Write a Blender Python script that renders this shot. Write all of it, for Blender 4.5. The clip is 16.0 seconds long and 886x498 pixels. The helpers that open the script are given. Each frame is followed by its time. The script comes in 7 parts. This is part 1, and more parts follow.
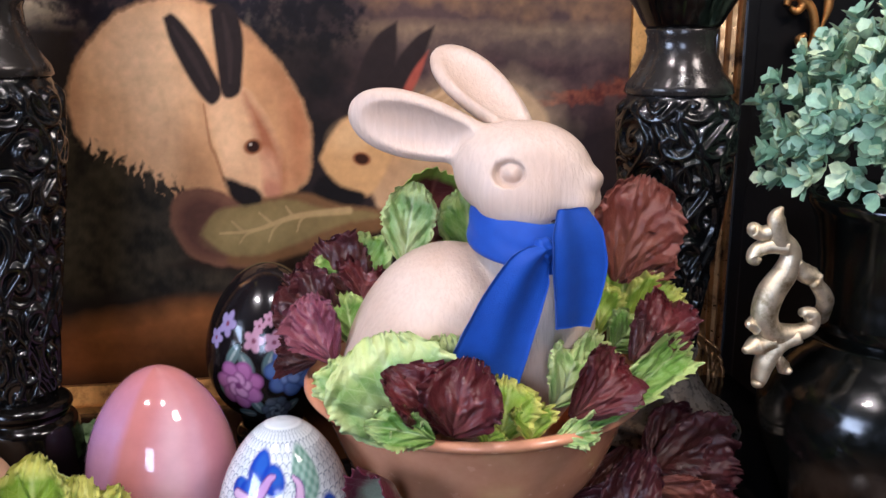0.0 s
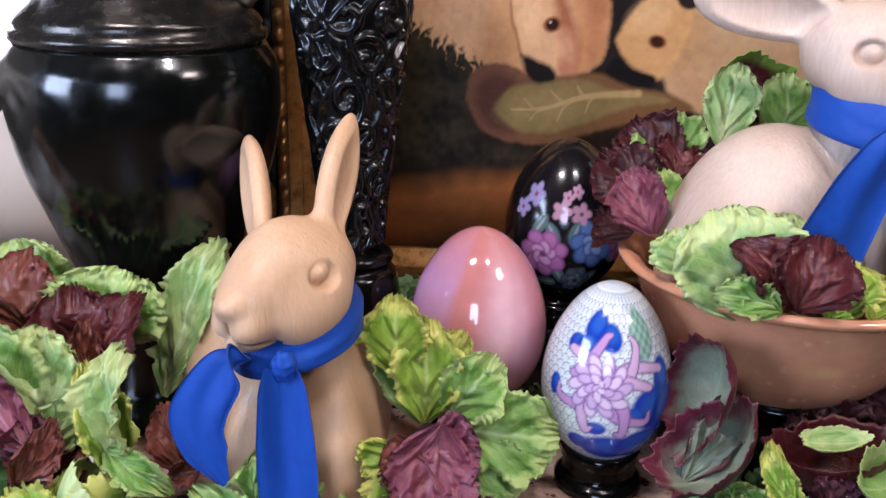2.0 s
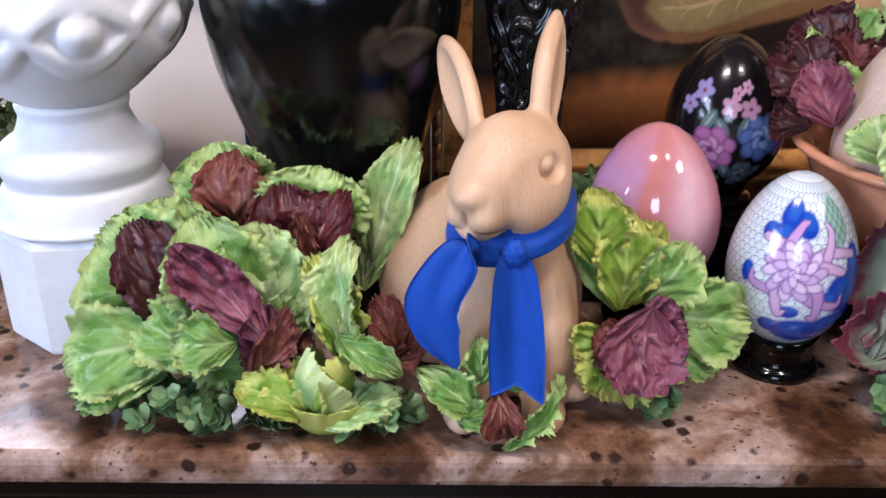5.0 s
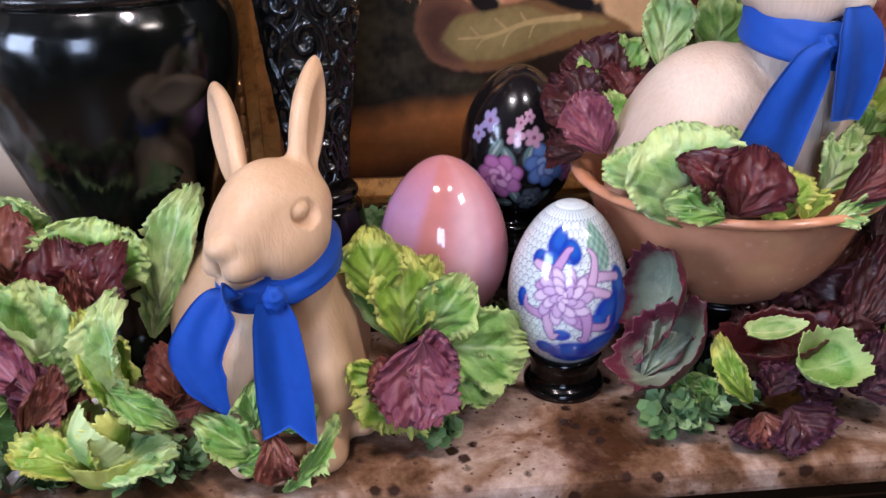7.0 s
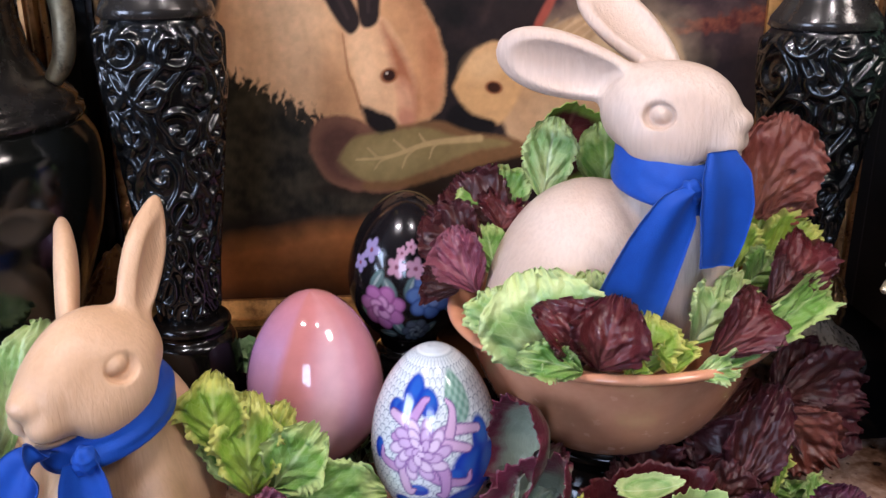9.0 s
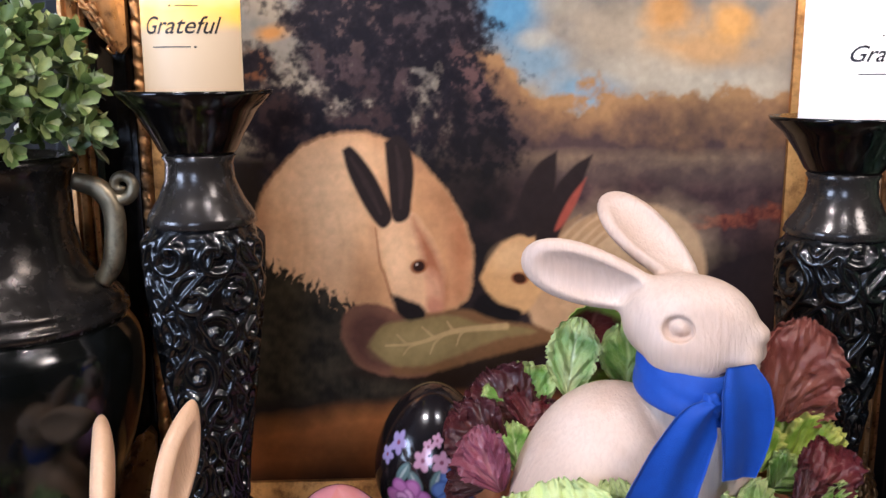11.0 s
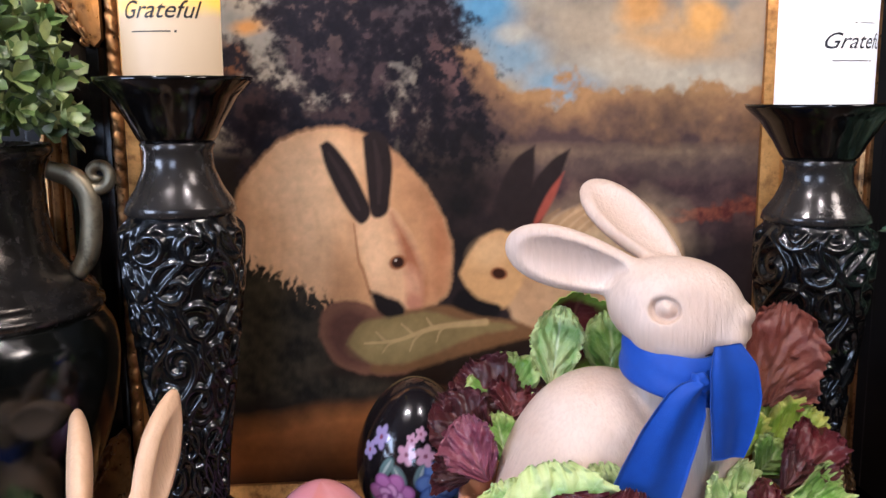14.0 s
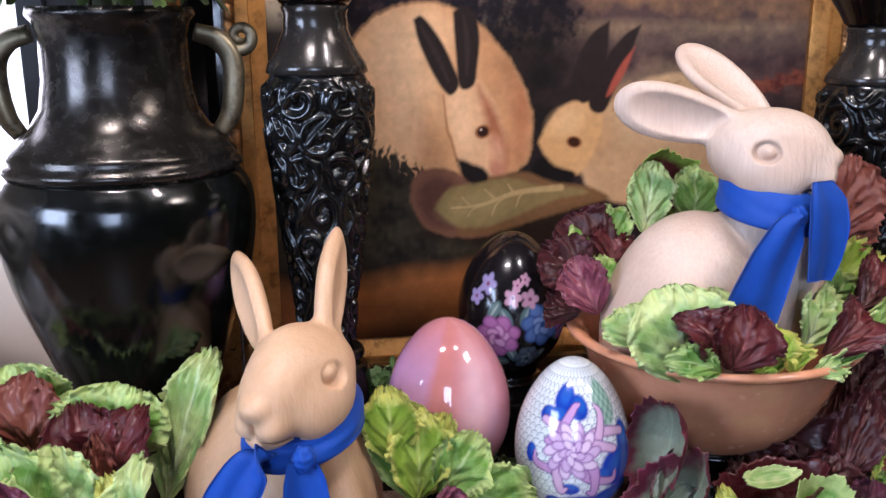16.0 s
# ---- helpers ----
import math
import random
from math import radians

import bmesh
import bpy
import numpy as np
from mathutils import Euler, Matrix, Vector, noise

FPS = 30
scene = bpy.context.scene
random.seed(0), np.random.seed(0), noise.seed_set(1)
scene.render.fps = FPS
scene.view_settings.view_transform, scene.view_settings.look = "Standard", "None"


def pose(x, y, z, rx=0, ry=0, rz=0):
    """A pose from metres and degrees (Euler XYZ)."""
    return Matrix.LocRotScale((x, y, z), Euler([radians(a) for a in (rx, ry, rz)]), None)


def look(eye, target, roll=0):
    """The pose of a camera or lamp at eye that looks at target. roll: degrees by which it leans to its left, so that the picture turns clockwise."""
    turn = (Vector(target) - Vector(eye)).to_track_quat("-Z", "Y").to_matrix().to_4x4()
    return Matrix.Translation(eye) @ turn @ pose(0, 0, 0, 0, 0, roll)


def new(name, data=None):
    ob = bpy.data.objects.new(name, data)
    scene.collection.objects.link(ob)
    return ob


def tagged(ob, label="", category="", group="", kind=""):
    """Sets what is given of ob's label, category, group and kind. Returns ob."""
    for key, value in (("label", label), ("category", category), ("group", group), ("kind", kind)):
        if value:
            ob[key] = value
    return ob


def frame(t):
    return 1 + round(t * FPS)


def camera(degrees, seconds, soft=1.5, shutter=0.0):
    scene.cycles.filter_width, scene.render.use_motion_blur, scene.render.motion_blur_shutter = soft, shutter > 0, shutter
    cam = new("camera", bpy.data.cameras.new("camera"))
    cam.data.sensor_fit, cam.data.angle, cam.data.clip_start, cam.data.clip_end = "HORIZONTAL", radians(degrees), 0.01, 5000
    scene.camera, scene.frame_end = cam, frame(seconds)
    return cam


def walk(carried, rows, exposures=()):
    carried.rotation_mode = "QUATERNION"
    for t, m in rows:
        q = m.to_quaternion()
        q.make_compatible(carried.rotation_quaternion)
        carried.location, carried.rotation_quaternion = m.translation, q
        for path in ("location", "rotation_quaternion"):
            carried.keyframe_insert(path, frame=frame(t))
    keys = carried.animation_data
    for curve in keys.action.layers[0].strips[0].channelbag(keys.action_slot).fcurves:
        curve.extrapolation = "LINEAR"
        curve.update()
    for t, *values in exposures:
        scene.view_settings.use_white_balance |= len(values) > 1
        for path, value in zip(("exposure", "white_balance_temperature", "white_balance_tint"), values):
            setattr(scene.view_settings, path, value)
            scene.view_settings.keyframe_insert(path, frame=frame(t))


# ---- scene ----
cam = camera(52.4, 16.0)
METRES, EYE, TILT, LEAN, TURN = 1.2, 0.526, -13.3, 0.0, -9.3
ROWS = [
    (0.0, 0.0, 0.0, 0.0, 0.0, 0.0, -0.0),
    (0.5, -0.0142, -0.0018, -0.0088, 3.24, -1.6, -1.01),
    (1.0, -0.0377, -0.0015, -0.0212, 5.75, -3.42, -2.19),
    (1.5, -0.0862, -0.0102, -0.0302, 8.04, -5.05, -3.06),
    (2.0, -0.1497, -0.0371, -0.0318, 8.48, -6.15, -3.44),
    (2.5, -0.1998, -0.0555, -0.0412, 8.74, -8.1, -3.23),
    (3.0, -0.2467, -0.0762, -0.0483, 9.19, -8.96, -3.11),
    (3.5, -0.2857, -0.0857, -0.0539, 9.67, -9.72, -2.93),
    (6.0, -0.2578, -0.0942, -0.0453, 8.39, -11.79, -0.98),
    (6.5, -0.2204, -0.095, -0.0355, 4.95, -11.37, -0.59),
    (7.0, -0.1694, -0.0823, -0.0227, 3.94, -10.9, -0.14),
    (7.5, -0.1168, -0.0633, -0.0108, 3.88, -10.22, -0.03),
    (8.0, -0.0813, -0.0469, 0.0037, 4.05, -9.73, 0.05),
    (8.5, -0.0671, -0.0369, 0.0152, 4.39, -8.41, -0.24),
    (9.0, -0.0507, -0.0276, 0.028, 5.0, -6.39, -0.71),
    (11.5, -0.0474, -0.0611, 0.1032, 6.96, 5.0, -1.32),
    (12.0, -0.0482, -0.0707, 0.1193, 7.01, 8.14, -1.32),
    (12.5, -0.0469, -0.0729, 0.1237, 7.14, 9.21, -1.27),
    (13.0, -0.0423, -0.0543, 0.1033, 7.01, 8.35, -1.14),
    (13.5, -0.0388, -0.0434, 0.0771, 6.58, 6.35, -0.97),
    (14.0, -0.067, -0.0464, 0.053, 4.36, 3.74, -0.6),
    (14.5, -0.097, -0.0538, 0.0316, 1.75, 1.75, -0.3),
    (15.0, -0.1309, -0.074, 0.0142, 0.09, 0.63, 0.01),
    (15.5, -0.1721, -0.1019, -0.0021, -0.25, -0.11, 0.25),
    (16.0, -0.2224, -0.1273, -0.0151, 0.37, -0.89, 0.27),
]
walk(cam, [(t, pose(0, 0, EYE, TILT, LEAN, TURN) @ pose(METRES * x, METRES * y, METRES * z, 90 + pitch, roll, yaw)) for t, x, y, z, yaw, pitch, roll in ROWS],
     [(0.0, -0.16, 5570, 20.5), (16.0, -0.16, 5570, 20.5)])

# ---- world, lights, room light ----
world = bpy.data.worlds.new("world")
scene.world = world
world.use_nodes = True
wn = world.node_tree.nodes
sky = wn.new("ShaderNodeTexSky")
sky.sky_type, sky.sun_disc, sky.sun_elevation, sky.sun_rotation = "NISHITA", False, radians(40), radians(200)
world.node_tree.links.new(sky.outputs[0], wn["Background"].inputs[0])
wn["Background"].inputs[1].default_value = 0.10


def area(name, eye, target, sx, sy, watts, colour):
    data = bpy.data.lights.new(name, "AREA")
    data.shape, data.size, data.size_y, data.energy, data.color = "RECTANGLE", sx, sy, watts, colour
    ob = new(name, data)
    ob.matrix_world = look(eye, target)
    return ob


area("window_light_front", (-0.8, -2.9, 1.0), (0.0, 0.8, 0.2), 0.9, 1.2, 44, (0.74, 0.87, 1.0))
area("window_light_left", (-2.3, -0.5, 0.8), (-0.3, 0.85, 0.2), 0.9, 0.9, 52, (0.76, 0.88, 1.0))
area("ceiling_light_main", (1.0, -0.1, 1.52), (0.15, 0.85, 0.25), 0.4, 0.4, 19, (1.0, 0.84, 0.64))
for sx, sy in ((-0.62, 0.15), (-0.50, 0.13), (0.22, 0.10)):
    area("downlight_lamp", (sx, sy, 1.52), (sx * 0.5, 0.85, 0.1), 0.07, 0.07, 8.5, (1.0, 0.88, 0.72))
for fx, fy, fz, fw in ((-0.268, 0.875, 0.757, 0.9), (0.394, 0.895, 0.733, 0.6)):
    flame = bpy.data.lights.new("candle_light", "POINT")
    flame.energy, flame.color, flame.shadow_soft_size = fw, (1.0, 0.60, 0.18), 0.01
    new("candle_light", flame).matrix_world = pose(fx, fy, fz)
# Added fill lamp without a known source; brightens the pale wall beyond the opening.
area("far_wall_fill", (0.2, 1.75, 1.5), (0.0, 2.7, 0.9), 0.6, 0.3, 12, (0.92, 0.95, 1.0))
area("side_window_light", (-1.58, 1.75, 0.85), (-1.53, 0.0, 0.77), 1.6, 1.2, 36, (1.0, 0.93, 0.92))


# ---- materials ----
def mat(name, colour, rough=0.5, metal=0.0, spec=0.5, coat=0.0):
    m = bpy.data.materials.new(name)
    m.use_nodes = True
    b = m.node_tree.nodes["Principled BSDF"]
    b.inputs["Base Color"].default_value = (*colour, 1)
    b.inputs["Roughness"].default_value = rough
    b.inputs["Metallic"].default_value = metal
    b.inputs["Specular IOR Level"].default_value = spec
    b.inputs["Coat Weight"].default_value = coat
    b.inputs["Coat Roughness"].default_value = 0.06
    return m


class Net:
    """Short hand for building a material's nodes."""

    def __init__(self, m):
        self.m, self.t = m, m.node_tree
        self.b = m.node_tree.nodes["Principled BSDF"]

    def add(self, kind, **kw):
        n = self.t.nodes.new(kind)
        for k, v in kw.items():
            n.inputs[k].default_value = v
        return n

    def link(self, a, b):
        self.t.links.new(a, b)

    def coords(self, which="Object"):
        return self.add("ShaderNodeTexCoord").outputs[which]

    def noise(self, vec, scale, detail=4.0, rough=0.55, distort=0.0):
        n = self.add("ShaderNodeTexNoise", Scale=scale, Detail=detail, Roughness=rough, Distortion=distort)
        self.link(vec, n.inputs["Vector"])
        return n.outputs["Fac"]

    def voronoi(self, vec, scale, feature="F1"):
        n = self.add("ShaderNodeTexVoronoi", Scale=scale)
        n.feature = feature
        self.link(vec, n.inputs["Vector"])
        return n.outputs["Distance"]

    def ramp(self, fac, stops):
        n = self.add("ShaderNodeValToRGB")
        e = n.color_ramp.elements
        while len(e) < len(stops):
            e.new(0.5)
        for el, (p, c) in zip(e, stops):
            el.position, el.color = p, (*c, 1) if len(c) == 3 else c
        self.link(fac, n.inputs[0])
        return n.outputs[0]

    def value(self, fac, lo, hi, a=0.0, b=1.0):
        n = self.add("ShaderNodeMapRange")
        for k, v in zip(("From Min", "From Max", "To Min", "To Max"), (lo, hi, a, b)):
            n.inputs[k].default_value = v
        self.link(fac, n.inputs["Value"])
        return n.outputs[0]

    def math(self, op, a, b=None):
        n = self.add("ShaderNodeMath")
        n.operation = op
        for i, v in enumerate((a, b)):
            if v is None:
                continue
            if isinstance(v, (int, float)):
                n.inputs[i].default_value = v
            else:
                self.link(v, n.inputs[i])
        return n.outputs[0]

    def mix(self, fac, a, b, mode="MIX"):
        n = self.add("ShaderNodeMix")
        n.data_type, n.blend_type = "RGBA", mode
        for v, k in ((fac, 0), (a, 6), (b, 7)):
            if isinstance(v, (int, float)):
                n.inputs[k].default_value = v
            elif isinstance(v, tuple):
                n.inputs[k].default_value = (*v, 1)
            else:
                self.link(v, n.inputs[k])
        return n.outputs[2]

    def colour(self, c):
        self.link(c, self.b.inputs["Base Color"])

    def rough(self, r):
        self.link(r, self.b.inputs["Roughness"])

    def bump(self, h, strength=0.3, dist=0.002):
        n = self.add("ShaderNodeBump", Strength=strength, Distance=dist)
        self.link(h, n.inputs["Height"])
        self.link(n.outputs[0], self.b.inputs["Normal"])


def worn(name, colour, dark, rough=0.5, metal=0.0, scale=30.0, bump=0.15, coat=0.0, spread=0.18, dist=0.001):
    """A surface of one colour with grain and stains at two scales."""
    m = mat(name, colour, rough, metal, coat=coat)
    n = Net(m)
    o = n.coords()
    a, b = n.noise(o, scale), n.noise(o, scale * 7, 6)
    n.colour(n.mix(n.value(n.math("ADD", n.math("MULTIPLY", a, 0.65), n.math("MULTIPLY", b, 0.35)), 0.38, 0.66), dark, colour))
    n.rough(n.value(b, 0.3, 0.7, max(rough - spread / 2, 0.03), rough + spread / 2))
    n.bump(b, bump, dist)
    return m


def granite():
    m = mat("granite", (0.5, 0.36, 0.28), 0.16)
    n = Net(m)
    o = n.coords()
    base = n.ramp(n.noise(o, 9, 5, 0.6, 0.6), [(0.36, (0.070, 0.030, 0.014)), (0.47, (0.22, 0.115, 0.065)), (0.56, (0.44, 0.30, 0.23)), (0.70, (0.62, 0.48, 0.41))])
    fine = n.ramp(n.noise(o, 90, 6, 0.7), [(0.35, (0.55, 0.48, 0.44)), (0.6, (1.0, 1.0, 1.0))])
    col = n.mix(0.75, base, fine, "MULTIPLY")
    spots = n.value(n.math("ADD", n.voronoi(o, 36), n.math("MULTIPLY", n.noise(o, 60, 3), 0.45)), 0.40, 0.50)
    col = n.mix(spots, (0.032, 0.015, 0.010), col)
    small = n.value(n.math("ADD", n.voronoi(o, 110), n.math("MULTIPLY", n.noise(o, 40, 3), 0.9)), 0.50, 0.62)
    n.colour(n.mix(small, (0.09, 0.045, 0.03), col))
    n.rough(n.value(n.noise(o, 50), 0.3, 0.7, 0.12, 0.26))
    return m


def clay(name, light, dark, comb):
    """Bisque-fired figure with combed fur grooves."""
    m = mat(name, light, 0.55)
    n = Net(m)
    o = n.coords()
    mp = n.add("ShaderNodeMapping", Scale=(1.0, 1.0, 0.09))
    n.link(o, mp.inputs[0])
    groove = n.noise(mp.outputs[0], 260, 3, 0.5, 0.4)
    blot = n.noise(o, 16, 4)
    body = n.mix(n.value(blot, 0.35, 0.68), dark, light)
    n.colour(n.mix(n.value(groove, 0.40, 0.56, 0.22 * comb, 0.0), body, tuple(0.75 * c for c in dark)))
    n.rough(n.value(blot, 0.3, 0.7, 0.36, 0.5))
    mp2 = n.add("ShaderNodeMapping", Scale=(1.0, 0.35, 0.35), Rotation=(0.5, 0.3, 0.6))
    n.link(o, mp2.inputs[0])
    nick = n.value(n.noise(mp2.outputs[0], 150, 2, 0.5, 0.2), 0.50, 0.62)
    n.bump(n.math("ADD", groove, n.math("MULTIPLY", nick, 0.10)), 0.60 * comb, 0.0024)
    return m


def cloth():
    m = mat("blue_cloth", (0.006, 0.055, 0.36), 0.62, spec=0.3)
    n = Net(m)
    o = n.coords()
    n.colour(n.mix(n.noise(o, 90, 3), (0.004, 0.042, 0.29), (0.008, 0.072, 0.42)))
    n.b.inputs["Sheen Weight"].default_value = 0.06
    n.bump(n.math("ADD", n.noise(o, 900, 2), n.math("MULTIPLY", n.noise(o, 70, 3), 1.6)), 0.35, 0.0012)
    return m


def leaf_mat(name, inner, outer, edge, vein, edge_from=0.72, gloss=0.36):
    """Cabbage leaf: base to blade to rim, with a pale rib and side veins."""
    m = mat(name, inner, gloss)
    n = Net(m)
    uv = n.coords("UV")
    s = n.add("ShaderNodeSeparateXYZ")
    n.link(uv, s.inputs[0])
    a = n.math("ABSOLUTE", n.math("SUBTRACT", s.outputs[0], 0.5))
    v = s.outputs[1]
    o = n.coords()
    nz = n.noise(o, 45, 4)
    out = n.math("MAXIMUM", n.math("MULTIPLY", a, 2.0), v)
    out = n.math("ADD", out, n.math("MULTIPLY", n.math("SUBTRACT", nz, 0.5), 0.35))
    col = n.mix(n.value(out, 0.15, edge_from), inner, outer)
    col = n.mix(n.value(out, edge_from, min(edge_from + 0.16, 1.0)), col, edge)
    side = n.math("ADD", n.math("SUBTRACT", v, n.math("MULTIPLY", a, 0.9)), n.math("MULTIPLY", nz, 0.10))
    fr = n.math("ABSOLUTE", n.math("SUBTRACT", n.math("FRACT", n.math("MULTIPLY", side, 7.0)), 0.5))
    fan = n.math("DIVIDE", n.math("SUBTRACT", s.outputs[0], 0.5), n.math("ADD", n.math("MULTIPLY", v, 0.8), 0.22))
    fan = n.math("ADD", n.math("MULTIPLY", fan, 8.0), n.math("MULTIPLY", n.noise(o, 22, 4), 1.2))
    ray = n.math("ABSOLUTE", n.math("SUBTRACT", n.math("FRACT", fan), 0.5))
    lines = n.math("MAXIMUM", n.value(ray, 0.0, 0.07, 0.40, 0.0), n.value(fr, 0.0, 0.07, 0.45, 0.0))
    net = n.value(n.voronoi(o, 130, "DISTANCE_TO_EDGE"), 0.0, 0.04, 0.22, 0.0)
    rib = n.value(a, 0.008, 0.045, 1.0, 0.0)
    vv = n.math("MAXIMUM", n.math("MAXIMUM", n.math("MULTIPLY", lines, 0.80), net), rib)
    fade = n.value(out, 0.55, 1.05, 0.85, 0.15)
    col = n.mix(n.math("MULTIPLY", vv, fade), col, vein)
    tone = n.ramp(n.noise(o, 28, 3), [(0.32, (0.80, 0.82, 0.80)), (0.66, (1.14, 1.13, 1.12))])
    n.colour(n.mix(0.8, col, tone, "MULTIPLY"))
    tr = n.add("ShaderNodeBsdfTranslucent")
    n.link(n.mix(0.8, col, tone, "MULTIPLY"), tr.inputs[0])
    mx = n.add("ShaderNodeMixShader")
    mx.inputs[0].default_value = 0.22
    n.link(n.b.outputs[0], mx.inputs[1])
    n.link(tr.outputs[0], mx.inputs[2])
    n.link(mx.outputs[0], n.t.nodes["Material Output"].inputs[0])
    n.rough(n.value(nz, 0.3, 0.7, gloss - 0.08, gloss + 0.12))
    n.bump(n.math("ADD", n.math("ADD", n.math("MULTIPLY", vv, -0.6), n.math("MULTIPLY", n.noise(o, 260, 3), 0.5)), n.noise(o, 90, 3)), 0.5, 0.0022)
    return m


def painted(name, rough, coat=0.0, bump=0.05):
    """Hand-painted colours that lie on the mesh."""
    m = mat(name, (0.5, 0.5, 0.5), rough, coat=coat)
    n = Net(m)
    at = n.add("ShaderNodeVertexColor")
    at.layer_name = "paint"
    o = n.coords()
    grain = n.ramp(n.noise(o, 60, 3), [(0.3, (0.95, 0.95, 0.95)), (0.7, (1.04, 1.04, 1.04))])
    n.colour(n.mix(1.0, at.outputs[0], grain, "MULTIPLY"))
    n.bump(n.noise(o, 500, 3), bump, 0.0006)
    if not coat:
        n.b.inputs["Specular IOR Level"].default_value = 0.12
    return m


def gilt(name, light, dark, rough=0.33):
    m = mat(name, light, rough, 1.0)
    n = Net(m)
    o = n.coords()
    a = n.noise(o, 38, 6, 0.7)
    n.colour(n.ramp(a, [(0.34, dark), (0.5, light), (0.68, tuple(min(1, c * 1.25) for c in light))]))
    n.b.inputs["Metallic"].default_value = 0.85
    n.rough(n.value(n.noise(o, 120), 0.3, 0.7, rough - 0.1, rough + 0.18))
    n.bump(n.noise(o, 300, 4), 0.25, 0.0006)
    return m


GRANITE = granite()
BLACK = worn("black_lacquer", (0.0018, 0.0018, 0.002), (0.0035, 0.0027, 0.0023), 0.15, scale=12, bump=0.05, coat=0.15)
BLACK_GLAZE = worn("black_glaze", (0.0018, 0.0022, 0.002), (0.0032, 0.0036, 0.0028), 0.17, scale=9, bump=0.12, coat=0.15, dist=0.002)
CARVED = worn("carved_black", (0.002, 0.0022, 0.0025), (0.004, 0.0045, 0.005), 0.20, scale=25, bump=0.2, coat=0.15)
PANEL = worn("black_panel_paint", (0.004, 0.004, 0.0046), (0.007, 0.007, 0.008), 0.38, scale=8, bump=0.08)
for dull in (PANEL, BLACK, CARVED, BLACK_GLAZE):
    dull.node_tree.nodes["Principled BSDF"].inputs["Specular IOR Level"].default_value = 0.3
CARVED.node_tree.nodes["Principled BSDF"].inputs["Specular IOR Level"].default_value = 0.5
BLACK_GLAZE.node_tree.nodes["Principled BSDF"].inputs["Specular IOR Level"].default_value = 0.5
WHITE = worn("white_plaster", (0.76, 0.76, 0.77), (0.66, 0.65, 0.64), 0.5, scale=10, bump=0.1)
CREAM = worn("cream_wall_paint", (0.80, 0.66, 0.54), (0.74, 0.60, 0.48), 0.7, scale=3, bump=0.05)
GREYWALL = worn("pale_wall_paint", (0.70, 0.71, 0.74), (0.65, 0.66, 0.69), 0.7, scale=2, bump=0.05)
ROOM = worn("room_paint", (0.050, 0.045, 0.042), (0.040, 0.036, 0.033), 0.8, scale=2, bump=0.05)
WOOD = worn("brown_wood", (0.20, 0.095, 0.04), (0.11, 0.05, 0.02), 0.4, scale=14, bump=0.2)
TERRA = worn("terracotta_glaze", (0.70, 0.33, 0.185), (0.57, 0.24, 0.125), 0.2, scale=11, bump=0.05, coat=0.35)
CLAY_A = clay("tan_clay", (0.68, 0.44, 0.27), (0.57, 0.35, 0.20), 0.6)
CLAY_B = clay("pale_clay", (0.64, 0.51, 0.42), (0.56, 0.41, 0.315), 0.9)
CLOTH = cloth()
GOLD = gilt("old_gold", (0.36, 0.19, 0.075), (0.055, 0.025, 0.011), 0.34)
GOLD_FLAT = gilt("gold_leaf", (0.58, 0.29, 0.085), (0.24, 0.105, 0.032), 0.40)
SILVERGOLD = gilt("pale_gold", (0.66, 0.56, 0.40), (0.26, 0.19, 0.10), 0.46)
AGED = gilt("aged_handle", (0.22, 0.185, 0.12), (0.045, 0.035, 0.022), 0.42)
SHOULDER = worn("pewter_black", (0.020, 0.018, 0.017), (0.034, 0.029, 0.025), 0.22, 0.35, scale=18, bump=0.08, coat=0.15)
BRONZE = worn("dark_bronze", (0.055, 0.050, 0.046), (0.030, 0.026, 0.022), 0.24, 0.8, scale=14, bump=0.06)
PEWTER = worn("worn_pewter", (0.42, 0.37, 0.31), (0.12, 0.10, 0.08), 0.30, 0.55, scale=22, bump=0.2)
GREEN = leaf_mat("green_cabbage", (0.34, 0.50, 0.14), (0.15, 0.32, 0.045), (0.50, 0.62, 0.22), (0.50, 0.64, 0.28), gloss=0.32)
MINT = leaf_mat("mint_cabbage", (0.62, 0.66, 0.30), (0.27, 0.45, 0.12), (0.60, 0.70, 0.30), (0.68, 0.78, 0.46), gloss=0.32)
LIME = leaf_mat("lime_lettuce", (0.44, 0.53, 0.08), (0.23, 0.39, 0.03), (0.64, 0.64, 0.15), (0.54, 0.63, 0.19), gloss=0.32)
RED = leaf_mat("burgundy_lettuce", (0.17, 0.045, 0.04), (0.105, 0.015, 0.018), (0.085, 0.014, 0.018), (0.27, 0.08, 0.075), gloss=0.30)
RUST = leaf_mat("rust_red_lettuce", (0.28, 0.10, 0.06), (0.19, 0.045, 0.032), (0.23, 0.065, 0.045), (0.32, 0.12, 0.085), gloss=0.32)
PLUM = leaf_mat("plum_lettuce", (0.33, 0.10, 0.13), (0.22, 0.045, 0.075), (0.26, 0.075, 0.11), (0.42, 0.18, 0.21), gloss=0.32)
RIMMED = leaf_mat("red_leaf_green_rim", (0.22, 0.05, 0.045), (0.14, 0.022, 0.025), (0.36, 0.53, 0.085), (0.36, 0.13, 0.11), 0.78, 0.32)
KALE = leaf_mat("kale_purple_rim", (0.31, 0.36, 0.25), (0.24, 0.26, 0.19), (0.15, 0.022, 0.045), (0.36, 0.42, 0.28), 0.80, 0.34)
PURPLE = leaf_mat("purple_lettuce", (0.085, 0.024, 0.028), (0.055, 0.012, 0.022), (0.11, 0.028, 0.055), (0.20, 0.08, 0.10), gloss=0.32)
